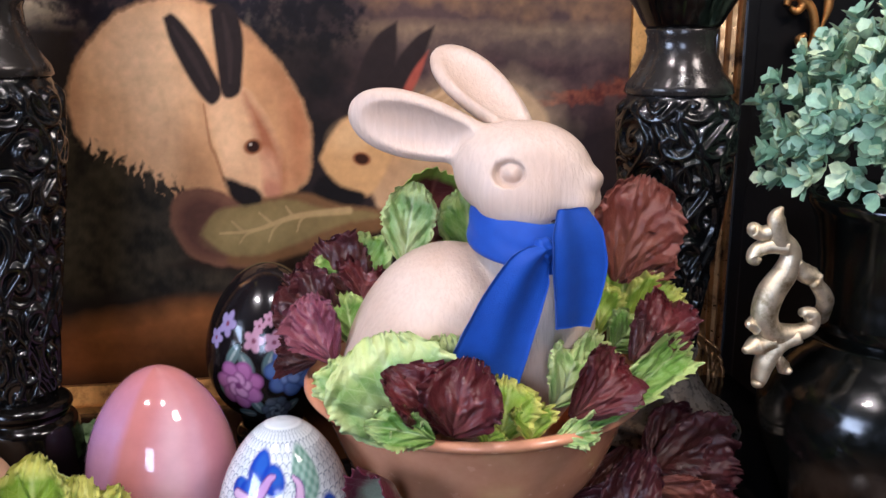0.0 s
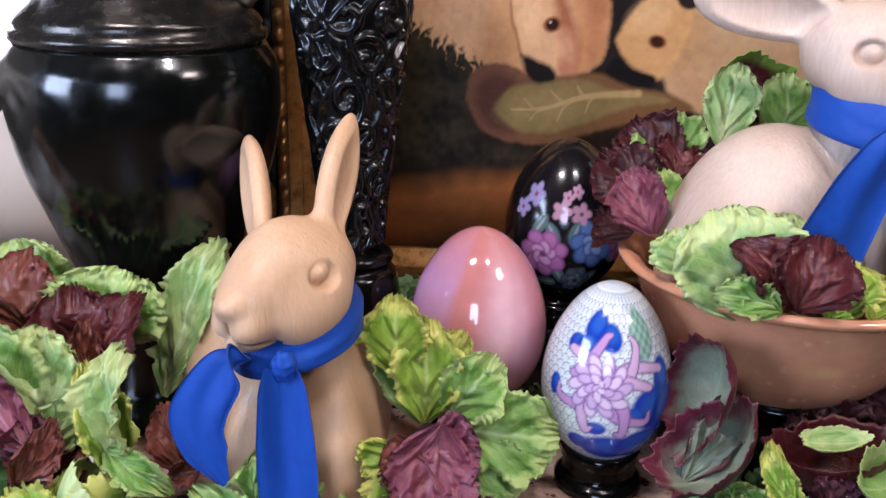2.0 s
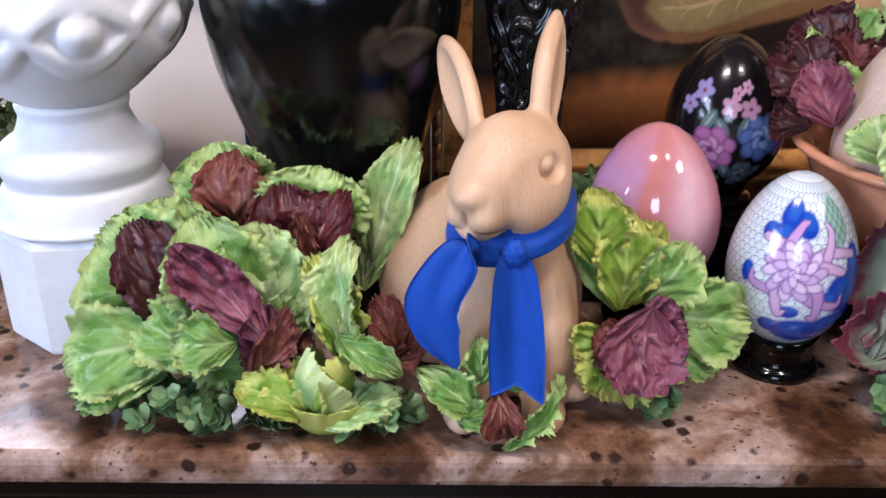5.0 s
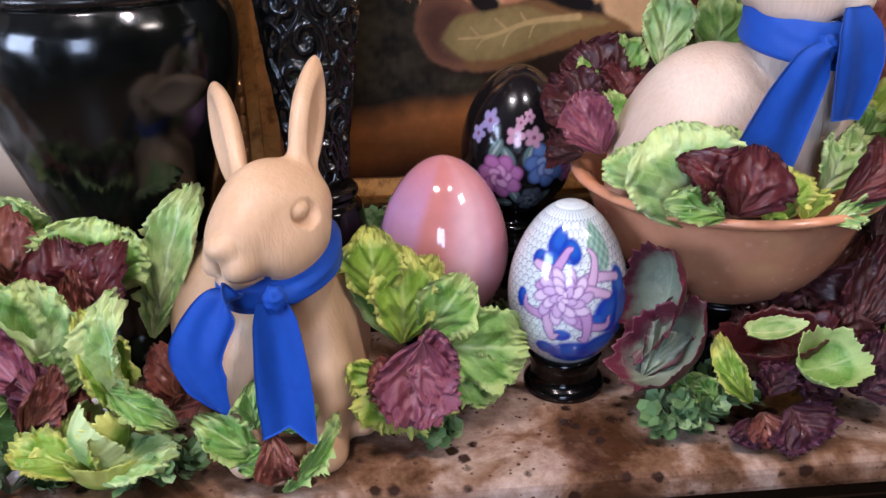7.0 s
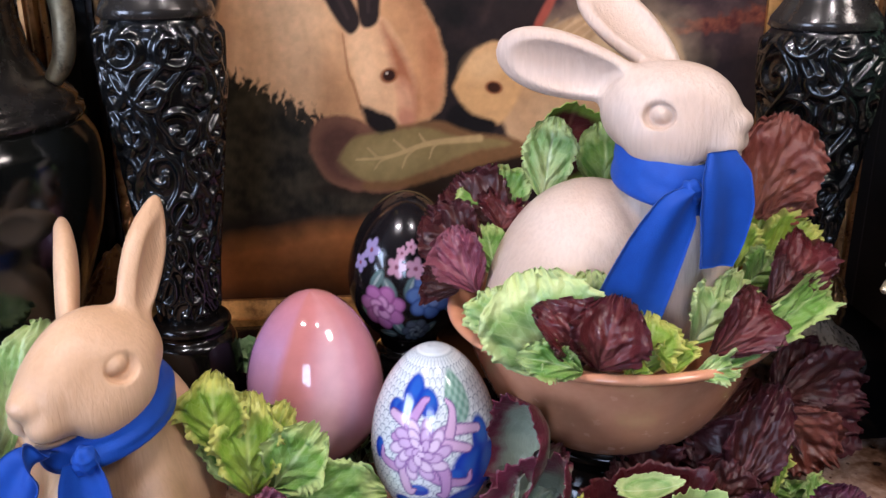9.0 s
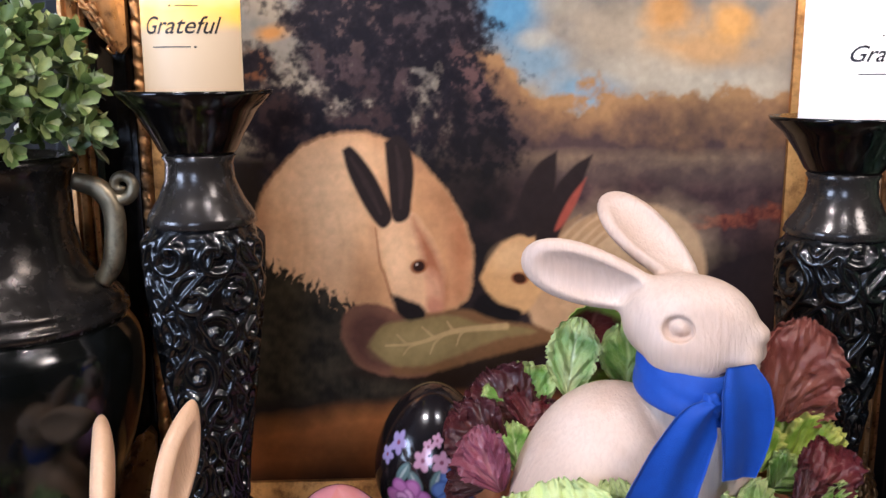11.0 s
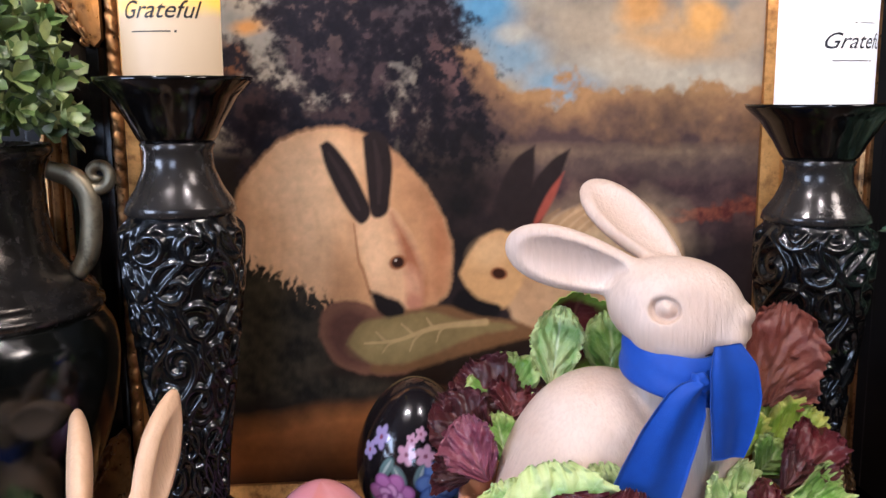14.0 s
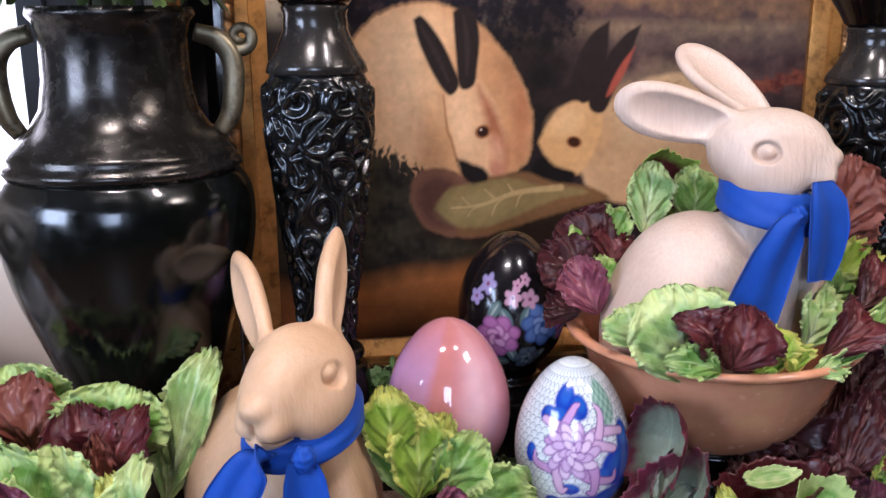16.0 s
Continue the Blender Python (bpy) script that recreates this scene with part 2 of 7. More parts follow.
DARKRED = leaf_mat("dark_red_lettuce", (0.095, 0.030, 0.022), (0.050, 0.010, 0.011), (0.075, 0.016, 0.020), (0.17, 0.05, 0.045), gloss=0.32)


# ---- building helpers ----
def mesh_of(name, verts, faces, smooth=True, uvs=None):
    me = bpy.data.meshes.new(name)
    me.from_pydata([tuple(v) for v in verts], [], [tuple(int(i) for i in f) for f in faces])
    if smooth:
        me.shade_smooth()
    if uvs is not None:
        lay = me.uv_layers.new(name="UVMap")
        idx = np.empty(len(me.loops), dtype=np.int32)
        me.loops.foreach_get("vertex_index", idx)
        lay.data.foreach_set("uv", np.asarray(uvs, dtype=np.float32)[idx].ravel())
    me.update()
    return me


def part(name, data, material, parent=None, label="", m=None):
    """Links a mesh or bmesh as one object under a thing or a part."""
    if isinstance(data, bmesh.types.BMesh):
        bm, data = data, bpy.data.meshes.new(name)
        bm.to_mesh(data)
        bm.free()
    if material is not None and not data.materials:
        data.materials.append(material)
    ob = new(name, data)
    if parent is not None:
        ob.parent = parent
    if m is not None:
        ob.matrix_local = m
    return tagged(ob, label)


def thing(name, label, category, loc=(0, 0, 0), rz=0.0, group="", kind=""):
    ob = new(name)
    ob.empty_display_size = 0.02
    ob.matrix_world = pose(*loc, 0, 0, rz)
    return tagged(ob, label, category, group, kind)


def box(sx, sy, sz, bevel=0.0, at=(0, 0, 0), segs=2):
    """A box that stands on at, centred in x and y."""
    bm = bmesh.new()
    bmesh.ops.create_cube(bm, size=1, matrix=Matrix.Translation((at[0], at[1], at[2] + sz / 2)) @ Matrix.Diagonal((sx, sy, sz, 1)))
    if bevel:
        bmesh.ops.bevel(bm, geom=bm.edges[:], offset=bevel, segments=segs, affect="EDGES", profile=0.5)
    return bm


def spline(points, n):
    """Points on a smooth curve through the given ones."""
    p = np.array(points, float)
    q = np.vstack([2 * p[0] - p[1], p, 2 * p[-1] - p[-2]])
    out = []
    for k in range(n):
        s = k / (n - 1) * (len(p) - 1)
        i = min(int(s), len(p) - 2)
        f = s - i
        a, b, c, d = q[i], q[i + 1], q[i + 2], q[i + 3]
        out.append(0.5 * (2 * b + (c - a) * f + (2 * a - 5 * b + 4 * c - d) * f * f + (3 * b - a - 3 * c + d) * f ** 3))
    return np.array(out)


def lathe(profile, segs=64, smooth=0, relief=None, squash=1.0):
    """A body of revolution from (radius, height) points; relief(angle, height, radius) is added to the radius."""
    p = spline(profile, smooth) if smooth else np.array(profile, float)
    n = len(p)
    th = np.linspace(0, 2 * math.pi, segs, endpoint=False)
    r = np.repeat(p[:, :1], segs, 1)
    z = np.repeat(p[:, 1:], segs, 1)
    t = np.repeat(th[None], n, 0)
    if relief is not None:
        r = r + relief(t, z, r)
    verts = np.stack([r * np.cos(t), r * np.sin(t) * squash, z], -1).reshape(-1, 3)
    i, j = np.meshgrid(np.arange(n - 1), np.arange(segs), indexing="ij")
    k = (j + 1) % segs
    faces = np.stack([i * segs + j, i * segs + k, (i + 1) * segs + k, (i + 1) * segs + j], -1).reshape(-1, 4).tolist()
    if p[0][0] > 1e-4:
        faces.append(list(range(segs - 1, -1, -1)))
    if p[-1][0] > 1e-4:
        faces.append([(n - 1) * segs + s for s in range(segs)])
    return mesh_of("lathe", verts, faces)


def tube(points, radii, segs=10, n=40, flat=1.0):
    """A round, tapered rod along a smooth curve."""
    p = spline(points, n)
    r = np.interp(np.linspace(0, 1, n), np.linspace(0, 1, len(radii)), radii)
    verts, faces = [], []
    side = None
    for i in range(n):
        d = Vector(p[min(i + 1, n - 1)] - p[max(i - 1, 0)]).normalized()
        if side is None:
            side = d.orthogonal().normalized()
        side = (side - d * side.dot(d)).normalized()
        up = d.cross(side)
        for s in range(segs):
            a = 2 * math.pi * s / segs
            verts.append(Vector(p[i]) + side * (r[i] * math.cos(a)) + up * (r[i] * flat * math.sin(a)))
    for i in range(n - 1):
        for s in range(segs):
            k = (s + 1) % segs
            faces.append((i * segs + s, i * segs + k, (i + 1) * segs + k, (i + 1) * segs + s))
    faces.append(tuple(range(segs - 1, -1, -1)))
    faces.append(tuple((n - 1) * segs + s for s in range(segs)))
    return verts, faces


def joined(pieces):
    """Several (verts, faces) as one mesh."""
    verts, faces = [], []
    for v, f in pieces:
        o = len(verts)
        verts += [tuple(a) for a in v]
        faces += [tuple(i + o for i in g) for g in f]
    return mesh_of("joined", verts, faces)


def smin(a, b, k):
    h = np.clip(0.5 + 0.5 * (b - a) / k, 0, 1)
    return b + (a - b) * h - k * h * (1 - h)


class Clay:
    """A soft body modelled as a field of blended lumps, drawn as one skin."""

    def __init__(self, lo, hi, step):
        self.lo, self.step = np.array(lo, float), step
        ax = [np.arange(lo[i], hi[i] + step, step) for i in range(3)]
        self.g = np.stack(np.meshgrid(*ax, indexing="ij"), -1).astype(np.float32)
        self.f = np.full(self.g.shape[:3], 1.0, dtype=np.float32)

    def near(self, c, reach):
        """The block of the grid within reach of c."""
        a = np.floor((np.array(c) - reach - self.lo) / self.step).astype(int)
        b = np.ceil((np.array(c) + reach - self.lo) / self.step).astype(int)
        return tuple(slice(max(0, int(p)), max(1, int(q))) for p, q in zip(a, b))

    def lump(self, c, radii, rot=(0, 0, 0)):
        at = self.near(c, max(radii) + 0.035)
        q = (self.g[at] - np.array(c, np.float32)) @ np.array(Euler([radians(a) for a in rot]).to_matrix(), np.float32)
        r = np.array(radii, np.float32)
        k0 = np.linalg.norm(q / r, axis=-1)
        k1 = np.linalg.norm(q / (r * r), axis=-1) + 1e-9
        return at, k0 * (k0 - 1) / k1

    def blade(self, a, b, face, width, thick, hollow=0.85, swell=0.25, sharp=0.0):
        """An ear: a flat lump from a to b that faces that way, hollowed on its face; sharp draws its tip to a point."""
        a, b = Vector(a), Vector(b)
        d = (b - a).normalized()
        s = d.cross(Vector(face)).normalized()
        n = s.cross(d)
        R3 = np.array([d, s, n], np.float32).T
        c = np.array((a + b) / 2)
        L = (b - a).length / 2
        at = self.near(c, L + 0.03)
        q = (self.g[at] - c.astype(np.float32)) @ R3
        x = np.clip(q[..., 0] / L, -1, 1)
        taper = (1.0 + swell * x) * (1.0 - sharp * np.clip(x - 0.2, 0, 1) ** 1.5)

        def ell(q, r):
            r = np.array(r, np.float32)
            k0 = np.linalg.norm(q / r, axis=-1)
            return k0 * (k0 - 1) / (np.linalg.norm(q / (r * r), axis=-1) + 1e-9)
        q2 = q.copy()
        q2[..., 1] /= taper
        outer = ell(q2, (L, width / 2, thick))
        q3 = q2 - np.array((0.0, 0.0, thick * (1.8 - hollow)), np.float32)
        inner = ell(q3, (L * 0.88, width / 2 * 0.74, thick * 0.85))
        return at, -smin(-outer, inner, 0.002)

    def add(self, lump, k=0.012):
        at, d = lump
        self.f[at] = smin(self.f[at], d, k)

    def cut(self, lump, k=0.004):
        at, d = lump
        self.f[at] = -smin(-self.f[at], d, k)

    def front(self, x, z):
        """How far towards the room the body reaches at that place."""
        i, k = (int(round((v - l) / self.step)) for v, l in ((x, self.lo[0]), (z, self.lo[2])))
        hit = np.nonzero(self.f[i, :, k] < 0)[0]
        return self.lo[1] + self.step * (hit[0] if len(hit) else self.f.shape[1] - 1)

    def head(self, c0, yaw, pitch, crown, wide, eye_z, brow):
        """A hare's head about the middle between its eyes; yaw: the way it faces, pitch: nose down, brow: how square its forehead is."""
        R = Euler((0, radians(pitch), radians(yaw))).to_matrix()

        def at(x, y, z):
            return Vector(c0) + R @ Vector((x, y, z))

        def put(p, radii, k, tilt=0.0, turn=0.0):
            self.add(self.lump(at(*p), radii, (0, pitch + tilt, yaw + turn)), k)
        put((-0.016, 0, 0.0), (0.050, wide, crown), 0.014)
        put((0.012 + 0.009 * brow, 0, 0.010 + 0.004 * brow), (0.046 - 0.011 * brow, 0.030, 0.030), 0.018, 28 - 20 * brow)
        put((0.031, 0, -0.008), (0.035, 0.029, 0.028), 0.016, 18)
        for s in (-1, 1):
            put((0.004, (wide - 0.016) * s, -0.022), (0.036, 0.021, 0.028), 0.016, 12, -10 * s)
            put((0.047, 0.0110 * s, -0.020), (0.0200, 0.0150, 0.0160), 0.006, 8)
        put((0.040, 0, -0.035), (0.024, 0.018, 0.0105), 0.007)
        put((0.060, 0, -0.002), (0.0105, 0.0125, 0.0090), 0.008)
        self.cut(self.lump(at(0.070, 0, -0.020), (0.011, 0.0016, 0.0100), (0, pitch, yaw)), 0.0022)
        for s in (-1, 1):
            self.cut(self.lump(at(0.050, 0.020 * s, -0.0335), (0.020, 0.013, 0.0015), (0, pitch - 12, yaw - 28 * s)), 0.0022)
            self.cut(self.lump(at(-0.001, (wide - 0.0020) * s, eye_z), (0.0142, 0.0095, 0.0120), (0, pitch + 6, yaw - 14 * s)), 0.003)
            self.add(self.lump(at(-0.001, (wide - 0.0125) * s, eye_z), (0.0110, 0.0098, 0.0090), (0, pitch + 6, yaw - 14 * s)), 0.0012)

    def skin(self):
        f = self.f
        s = f < 0
        n = f.shape
        cells = [x - 1 for x in n]
        corners = [(i, j, k) for i in (0, 1) for j in (0, 1) for k in (0, 1)]

        def sl(o):
            return tuple(slice(o[a], o[a] + cells[a]) for a in range(3))
        count = sum(s[sl(o)].astype(np.int8) for o in corners)
        on = (count > 0) & (count < 8)
        base = np.stack(np.nonzero(on), -1)
        acc, cnt = np.zeros((len(base), 3)), np.zeros(len(base))
        for o in corners:
            for a in range(3):
                if o[a]:
                    continue
                p = list(o)
                p[a] = 1
                f0, f1 = f[tuple((base + o).T)], f[tuple((base + p).T)]
                cross = (f0 < 0) != (f1 < 0)
                with np.errstate(divide="ignore", invalid="ignore"):
                    t = np.where(cross, f0 / (f0 - f1), 0)
                v = np.zeros((len(base), 3)) + np.array(o, float)
                v[:, a] += t
                acc += np.where(cross[:, None], v, 0)
                cnt += cross
        ids = np.full(cells, -1)
        ids[on] = np.arange(len(base))
        verts = self.lo + (base + acc / cnt[:, None]) * self.step
        faces = []
        for a in range(3):
            b, c = (a + 1) % 3, (a + 2) % 3
            f0 = np.take(s, range(0, n[a] - 1), a)
            f1 = np.take(s, range(1, n[a]), a)
            for flip, hit in ((False, f0 & ~f1), (True, ~f0 & f1)):
                idx = np.stack(np.nonzero(hit), -1)
                idx = idx[(idx[:, b] > 0) & (idx[:, c] > 0) & (idx[:, b] < cells[b]) & (idx[:, c] < cells[c])]
                eb, ec = np.eye(3, dtype=int)[b], np.eye(3, dtype=int)[c]
                quad = [ids[tuple((idx - d).T)] for d in (eb * 0, eb, eb + ec, ec)]
                quad = np.stack(quad if flip is False else quad[::-1], -1)
                faces.append(quad[(quad >= 0).all(1)])
        return mesh_of("skin", verts, np.concatenate(faces).tolist())


# ---- structure ----
def slab(name, sx, sy, sz, at, material, bevel=0.0, label="", parent=None):
    ob = part(name, box(sx, sy, sz, bevel, at), material, parent, label)
    if parent is None:
        tagged(ob, label, "", "", "structure")
    return ob


COUNTER_FRONT = 0.572
slab("floor", 7.0, 7.0, 0.1, (0, -0.5, -1.0), WOOD, label="dark brown wooden floor of the room")
slab("ceiling", 7.0, 7.0, 0.1, (0, -0.5, 1.6), ROOM, label="plain dim painted ceiling")
slab("wall_south", 7.0, 0.1, 2.6, (0, -3.6, -1.0), ROOM, label="plain dim painted wall")
slab("wall_west", 0.1, 6.6, 2.6, (-3.4, -0.4, -1.0), ROOM, label="plain dim painted wall")
slab("wall_east", 0.1, 6.6, 2.6, (3.4, -0.4, -1.0), ROOM, label="plain dim painted wall")
slab("wall_north", 7.0, 0.1, 2.6, (0, 2.75, -1.0), GREYWALL, label="pale grey painted wall beyond the opening")
counter = thing("counter", "brown and cream speckled granite counter top on black base", "counter", (0, 0, 0))
part("worktop", box(4.2, 0.72, 0.034, 0.010, (0.2, COUNTER_FRONT + 0.36, -0.034), 3), GRANITE, counter, "polished brown granite slab")
part("moulding", box(4.2, 0.02, 0.03, 0.006, (0.2, COUNTER_FRONT + 0.032, -0.066)), BLACK, counter, "black moulded edge under the slab")
part("base_panel", box(4.2, 0.62, 0.83, 0.004, (0.2, COUNTER_FRONT + 0.37, -0.9)), BLACK, counter, "black painted cabinet front")
slab("wall_left", 1.8, 0.10, 1.185, (-1.52, 1.34, -0.9), CREAM, label="cream painted wall beside the opening")
slab("window_sill", 1.8, 0.14, 0.02, (-1.52, 1.33, 0.285), WOOD, 0.004, label="brown wooden window sill")
DAYLIGHT = mat("daylight", (0.8, 0.8, 0.8), 0.8)
DAYLIGHT.node_tree.nodes["Principled BSDF"].inputs["Emission Color"].default_value = (1.0, 0.97, 0.95, 1)
DAYLIGHT.node_tree.nodes["Principled BSDF"].inputs["Emission Strength"].default_value = 1.6
slab("backdrop", 1.70, 0.01, 1.75, (-1.61, 1.82, -0.2), DAYLIGHT, label="white daylight beyond the window")
slab("wall_casing_left", 0.16, 0.12, 2.5, (-0.556, 1.19, -0.9), PANEL, 0.003, label="black panelled casing beside the painting")
slab("wall_casing_right", 0.9, 0.12, 2.5, (0.99, 1.17, -0.9), PANEL, 0.003, label="black painted wall beside the painting")


# ---- painting ----
def rgb(*c):
    return np.array(c, float)


def lerp(a, b, t):
    return a + (b - a) * np.clip(t, 0, 1)[..., None]


def fbm(x, y, f, seed=0):
    """Lumpy noise of four octaves, about -0.5 to 0.5."""
    out, amp = np.zeros_like(x), 0.55
    for o in range(4):
        r = np.random.default_rng(seed * 9 + o).uniform(-1, 1, (64, 64))
        u, v = x * f + 17.3 * o + 100, y * f + 5.1 * o + 100
        i, j = np.floor(u).astype(int), np.floor(v).astype(int)
        a, b = u - i, v - j
        a, b = a * a * (3 - 2 * a), b * b * (3 - 2 * b)
        out += amp * ((r[i % 64, j % 64] * (1 - a) + r[(i + 1) % 64, j % 64] * a) * (1 - b) + (r[i % 64, (j + 1) % 64] * (1 - a) + r[(i + 1) % 64, (j + 1) % 64] * a) * b)
        f, amp = f * 2.03, amp * 0.55
    return out


class Canvas:
    """Colours laid on a grid of points in layers of soft shapes."""

    def __init__(self, X, Y, ground):
        self.X, self.Y = X, Y
        self.c = np.zeros((*X.shape, 3)) + rgb(*ground)

    def wash(self, mask, colour):
        col = np.asarray(colour, float)
        self.c = self.c + (col - self.c) * np.clip(mask, 0, 1)[..., None]

    def oval(self, cx, cy, rx, ry, turn, colour, soft=0.03, wob=0.0, keep=1.0):
        a = math.radians(turn)
        dx, dy = self.X - cx, self.Y - cy
        u = (dx * math.cos(a) + dy * math.sin(a)) / rx
        v = (-dx * math.sin(a) + dy * math.cos(a)) / ry
        d = np.hypot(u, v)
        if wob:
            d = d + wob * waves(self.X * 1.0, self.Y * 1.0, 40)
        self.wash(np.clip((1 - d) / soft + 0.5, 0, 1) * keep, colour)

    def shape(self, pts, colour, soft=0.006, ragged=0.0, keep=1.0):
        """A soft-edged area inside a smooth closed outline."""
        p = spline(list(pts) + [pts[0]], 6 * len(pts))
        X = self.X + (ragged * waves(self.X, self.Y, 190, 11) if ragged else 0)
        Y = self.Y + (ragged * waves(self.X, self.Y, 230, 12) if ragged else 0)
        d, inside = np.full(X.shape, 9.0), np.zeros(X.shape, bool)
        for (ax, ay), (bx, by) in zip(p[:-1], p[1:]):
            ex, ey = bx - ax, by - ay
            t = np.clip(((X - ax) * ex + (Y - ay) * ey) / (ex * ex + ey * ey + 1e-12), 0, 1)
            d = np.minimum(d, np.hypot(X - ax - t * ex, Y - ay - t * ey))
            inside ^= ((ay > Y) != (by > Y)) & (X < ex * (Y - ay) / (ey if abs(ey) > 1e-9 else 1e-9) + ax)
        self.wash(np.clip(np.where(inside, d, -d) / soft + 0.5, 0, 1) * keep, colour)

    def stroke(self, pts, w, colour, soft=0.5, keep=1.0):
        n = 24 if max(w) > 0.005 else 90
        p = spline(pts, n)
        d = np.full(self.X.shape, 9.0)
        ws = np.interp(np.linspace(0, 1, n), np.linspace(0, 1, len(w)), w)
        for (x, y), r in zip(p, ws):
            d = np.minimum(d, np.hypot(self.X - x, self.Y - y) / r)
        self.wash(np.clip((1 - d) / soft + 0.5, 0, 1) * keep, colour)


def waves(x, y, f, seed=0):
    """Cheap smooth noise between -1 and 1."""
    rng = np.random.default_rng(seed + 5)
    out = np.zeros_like(x)
    amp = 1.0
    for o in range(4):
        for _ in range(4):
            a, ph = rng.uniform(0, 6.283, 2)
            k = f * rng.uniform(0.7, 1.4)
            out += amp * np.sin(k * (x * math.cos(a) + y * math.sin(a)) + ph + 1.3 * np.sin(k * 0.6 * (x * math.sin(a) - y * math.cos(a)) + ph))
        amp *= 0.6
        f *= 2.1
    return out / 4.4


def set_paint(me, colours):
    lay = me.color_attributes.new("paint", "FLOAT_COLOR", "POINT")
    c = np.concatenate([np.clip(colours, 0, 1), np.ones((len(colours), 1))], 1).astype(np.float32)
    lay.data.foreach_set("color", c.ravel())


PX0, PX1, PZ0, PZ1, PY = -0.325, 0.405, 0.12, 0.747, 1.068


def canvas_colours(X, Z):
    """An oil landscape with two plain animal shapes over a cabbage leaf."""
    c = Canvas(X, Z, (0.020, 0.014, 0.011))
    n1, n2, n3 = waves(X, Z, 14, 1), waves(X, Z, 45, 2), waves(X, Z, 120, 3)
    g1, g2, g3 = fbm(X, Z, 22, 4), fbm(X, Z, 60, 5), fbm(X, Z, 150, 6)
    sky = lerp(rgb(0.40, 0.33, 0.24), rgb(0.19, 0.19, 0.18), (Z - 0.58) / 0.17 + 0.3 * g1)
    c.wash(np.clip((Z - 0.53) / 0.04, 0, 1), sky)
    for x, z, rx, rz, col, k in ((0.057, 0.711, 0.054, 0.050, (0.12, 0.29, 0.44), 0.95),
                                 (0.099, 0.655, 0.050, 0.029, (0.2, 0.34, 0.44), 0.7),
                                 (0.155, 0.619, 0.050, 0.025, (0.22, 0.35, 0.44), 0.85),
                                 (0.241, 0.59, 0.036, 0.020, (0.27, 0.35, 0.4), 0.8),
                                 (0.12, 0.717, 0.036, 0.016, (0.4, 0.36, 0.28), 0.6),
                                 (0.19, 0.689, 0.100, 0.050, (0.4, 0.32, 0.22), 0.75),
                                 (0.254, 0.71, 0.039, 0.026, (0.58, 0.31, 0.1), 0.85),
                                 (0.3, 0.664, 0.068, 0.027, (0.56, 0.32, 0.12), 0.75),
                                 (0.332, 0.695, 0.036, 0.026, (0.62, 0.34, 0.1), 0.85),
                                 (0.382, 0.688, 0.029, 0.043, (0.42, 0.3, 0.18), 0.7),
                                 (0.212, 0.64, 0.079, 0.023, (0.46, 0.4, 0.3), 0.7),
                                 (0.319, 0.611, 0.086, 0.032, (0.52, 0.45, 0.33), 0.8),
                                 (0.092, 0.676, 0.025, 0.013, (0.5, 0.43, 0.32), 0.6),
                                 (0.367, 0.726, 0.043, 0.016, (0.3, 0.27, 0.22), 0.6),
                                 (-0.223, 0.713, 0.029, 0.024, (0.34, 0.29, 0.22), 0.9),
                                 (-0.22, 0.684, 0.024, 0.013, (0.55, 0.26, 0.07), 0.9)):
        d = np.hypot((X - x) / rx, (Z - z) / rz) + 0.45 * g1 + 0.05 * g2
        c.wash(np.clip((1.15 - d) / 0.75, 0, 1) * k, col)
    far = 0.619 + 0.030 * g1 + 0.016 * g2 + 0.05 * np.clip((0.099 - X) / 0.07, 0, 1)
    east = np.clip((X + 0.03) / 0.05, 0, 1)
    c.wash(np.clip((far - Z) / 0.012, 0, 1) * east, lerp(rgb(0.10, 0.062, 0.055), rgb(0.38, 0.215, 0.095), (Z - far + 0.075) / 0.07 + 0.5 * g2))
    c.wash(np.clip((0.547 - Z + 0.006 * g1) / 0.014, 0, 1) * east, lerp(rgb(0.12, 0.080, 0.065), rgb(0.25, 0.17, 0.105), 0.6 * g2 + (Z - 0.515) / 0.03))
    c.wash(np.clip((0.515 - Z + 0.012 * g1) / 0.020, 0, 1) * east, lerp(rgb(0.055, 0.034, 0.036), rgb(0.12, 0.070, 0.060), 0.5 + 0.8 * g2))
    c.wash(np.clip((0.445 - Z + 0.012 * g1) / 0.03, 0, 1), rgb(0.030, 0.020, 0.020))
    for x, z, rx, rz in ((0.343, 0.455, 0.055, 0.012), (0.386, 0.463, 0.05, 0.014), (0.292, 0.448, 0.03, 0.007)):
        c.wash(np.clip((1.0 - np.hypot((X - x) / rx, (Z - z) / rz) - 0.8 * g2) / 0.4, 0, 1) * 0.85, lerp(rgb(0.13, 0.035, 0.028), rgb(0.27, 0.085, 0.045), 0.5 + g3))
    leafage = lerp(rgb(0.015, 0.012, 0.017), rgb(0.038, 0.029, 0.034), 0.4 + 0.9 * g2 + 0.4 * g3)
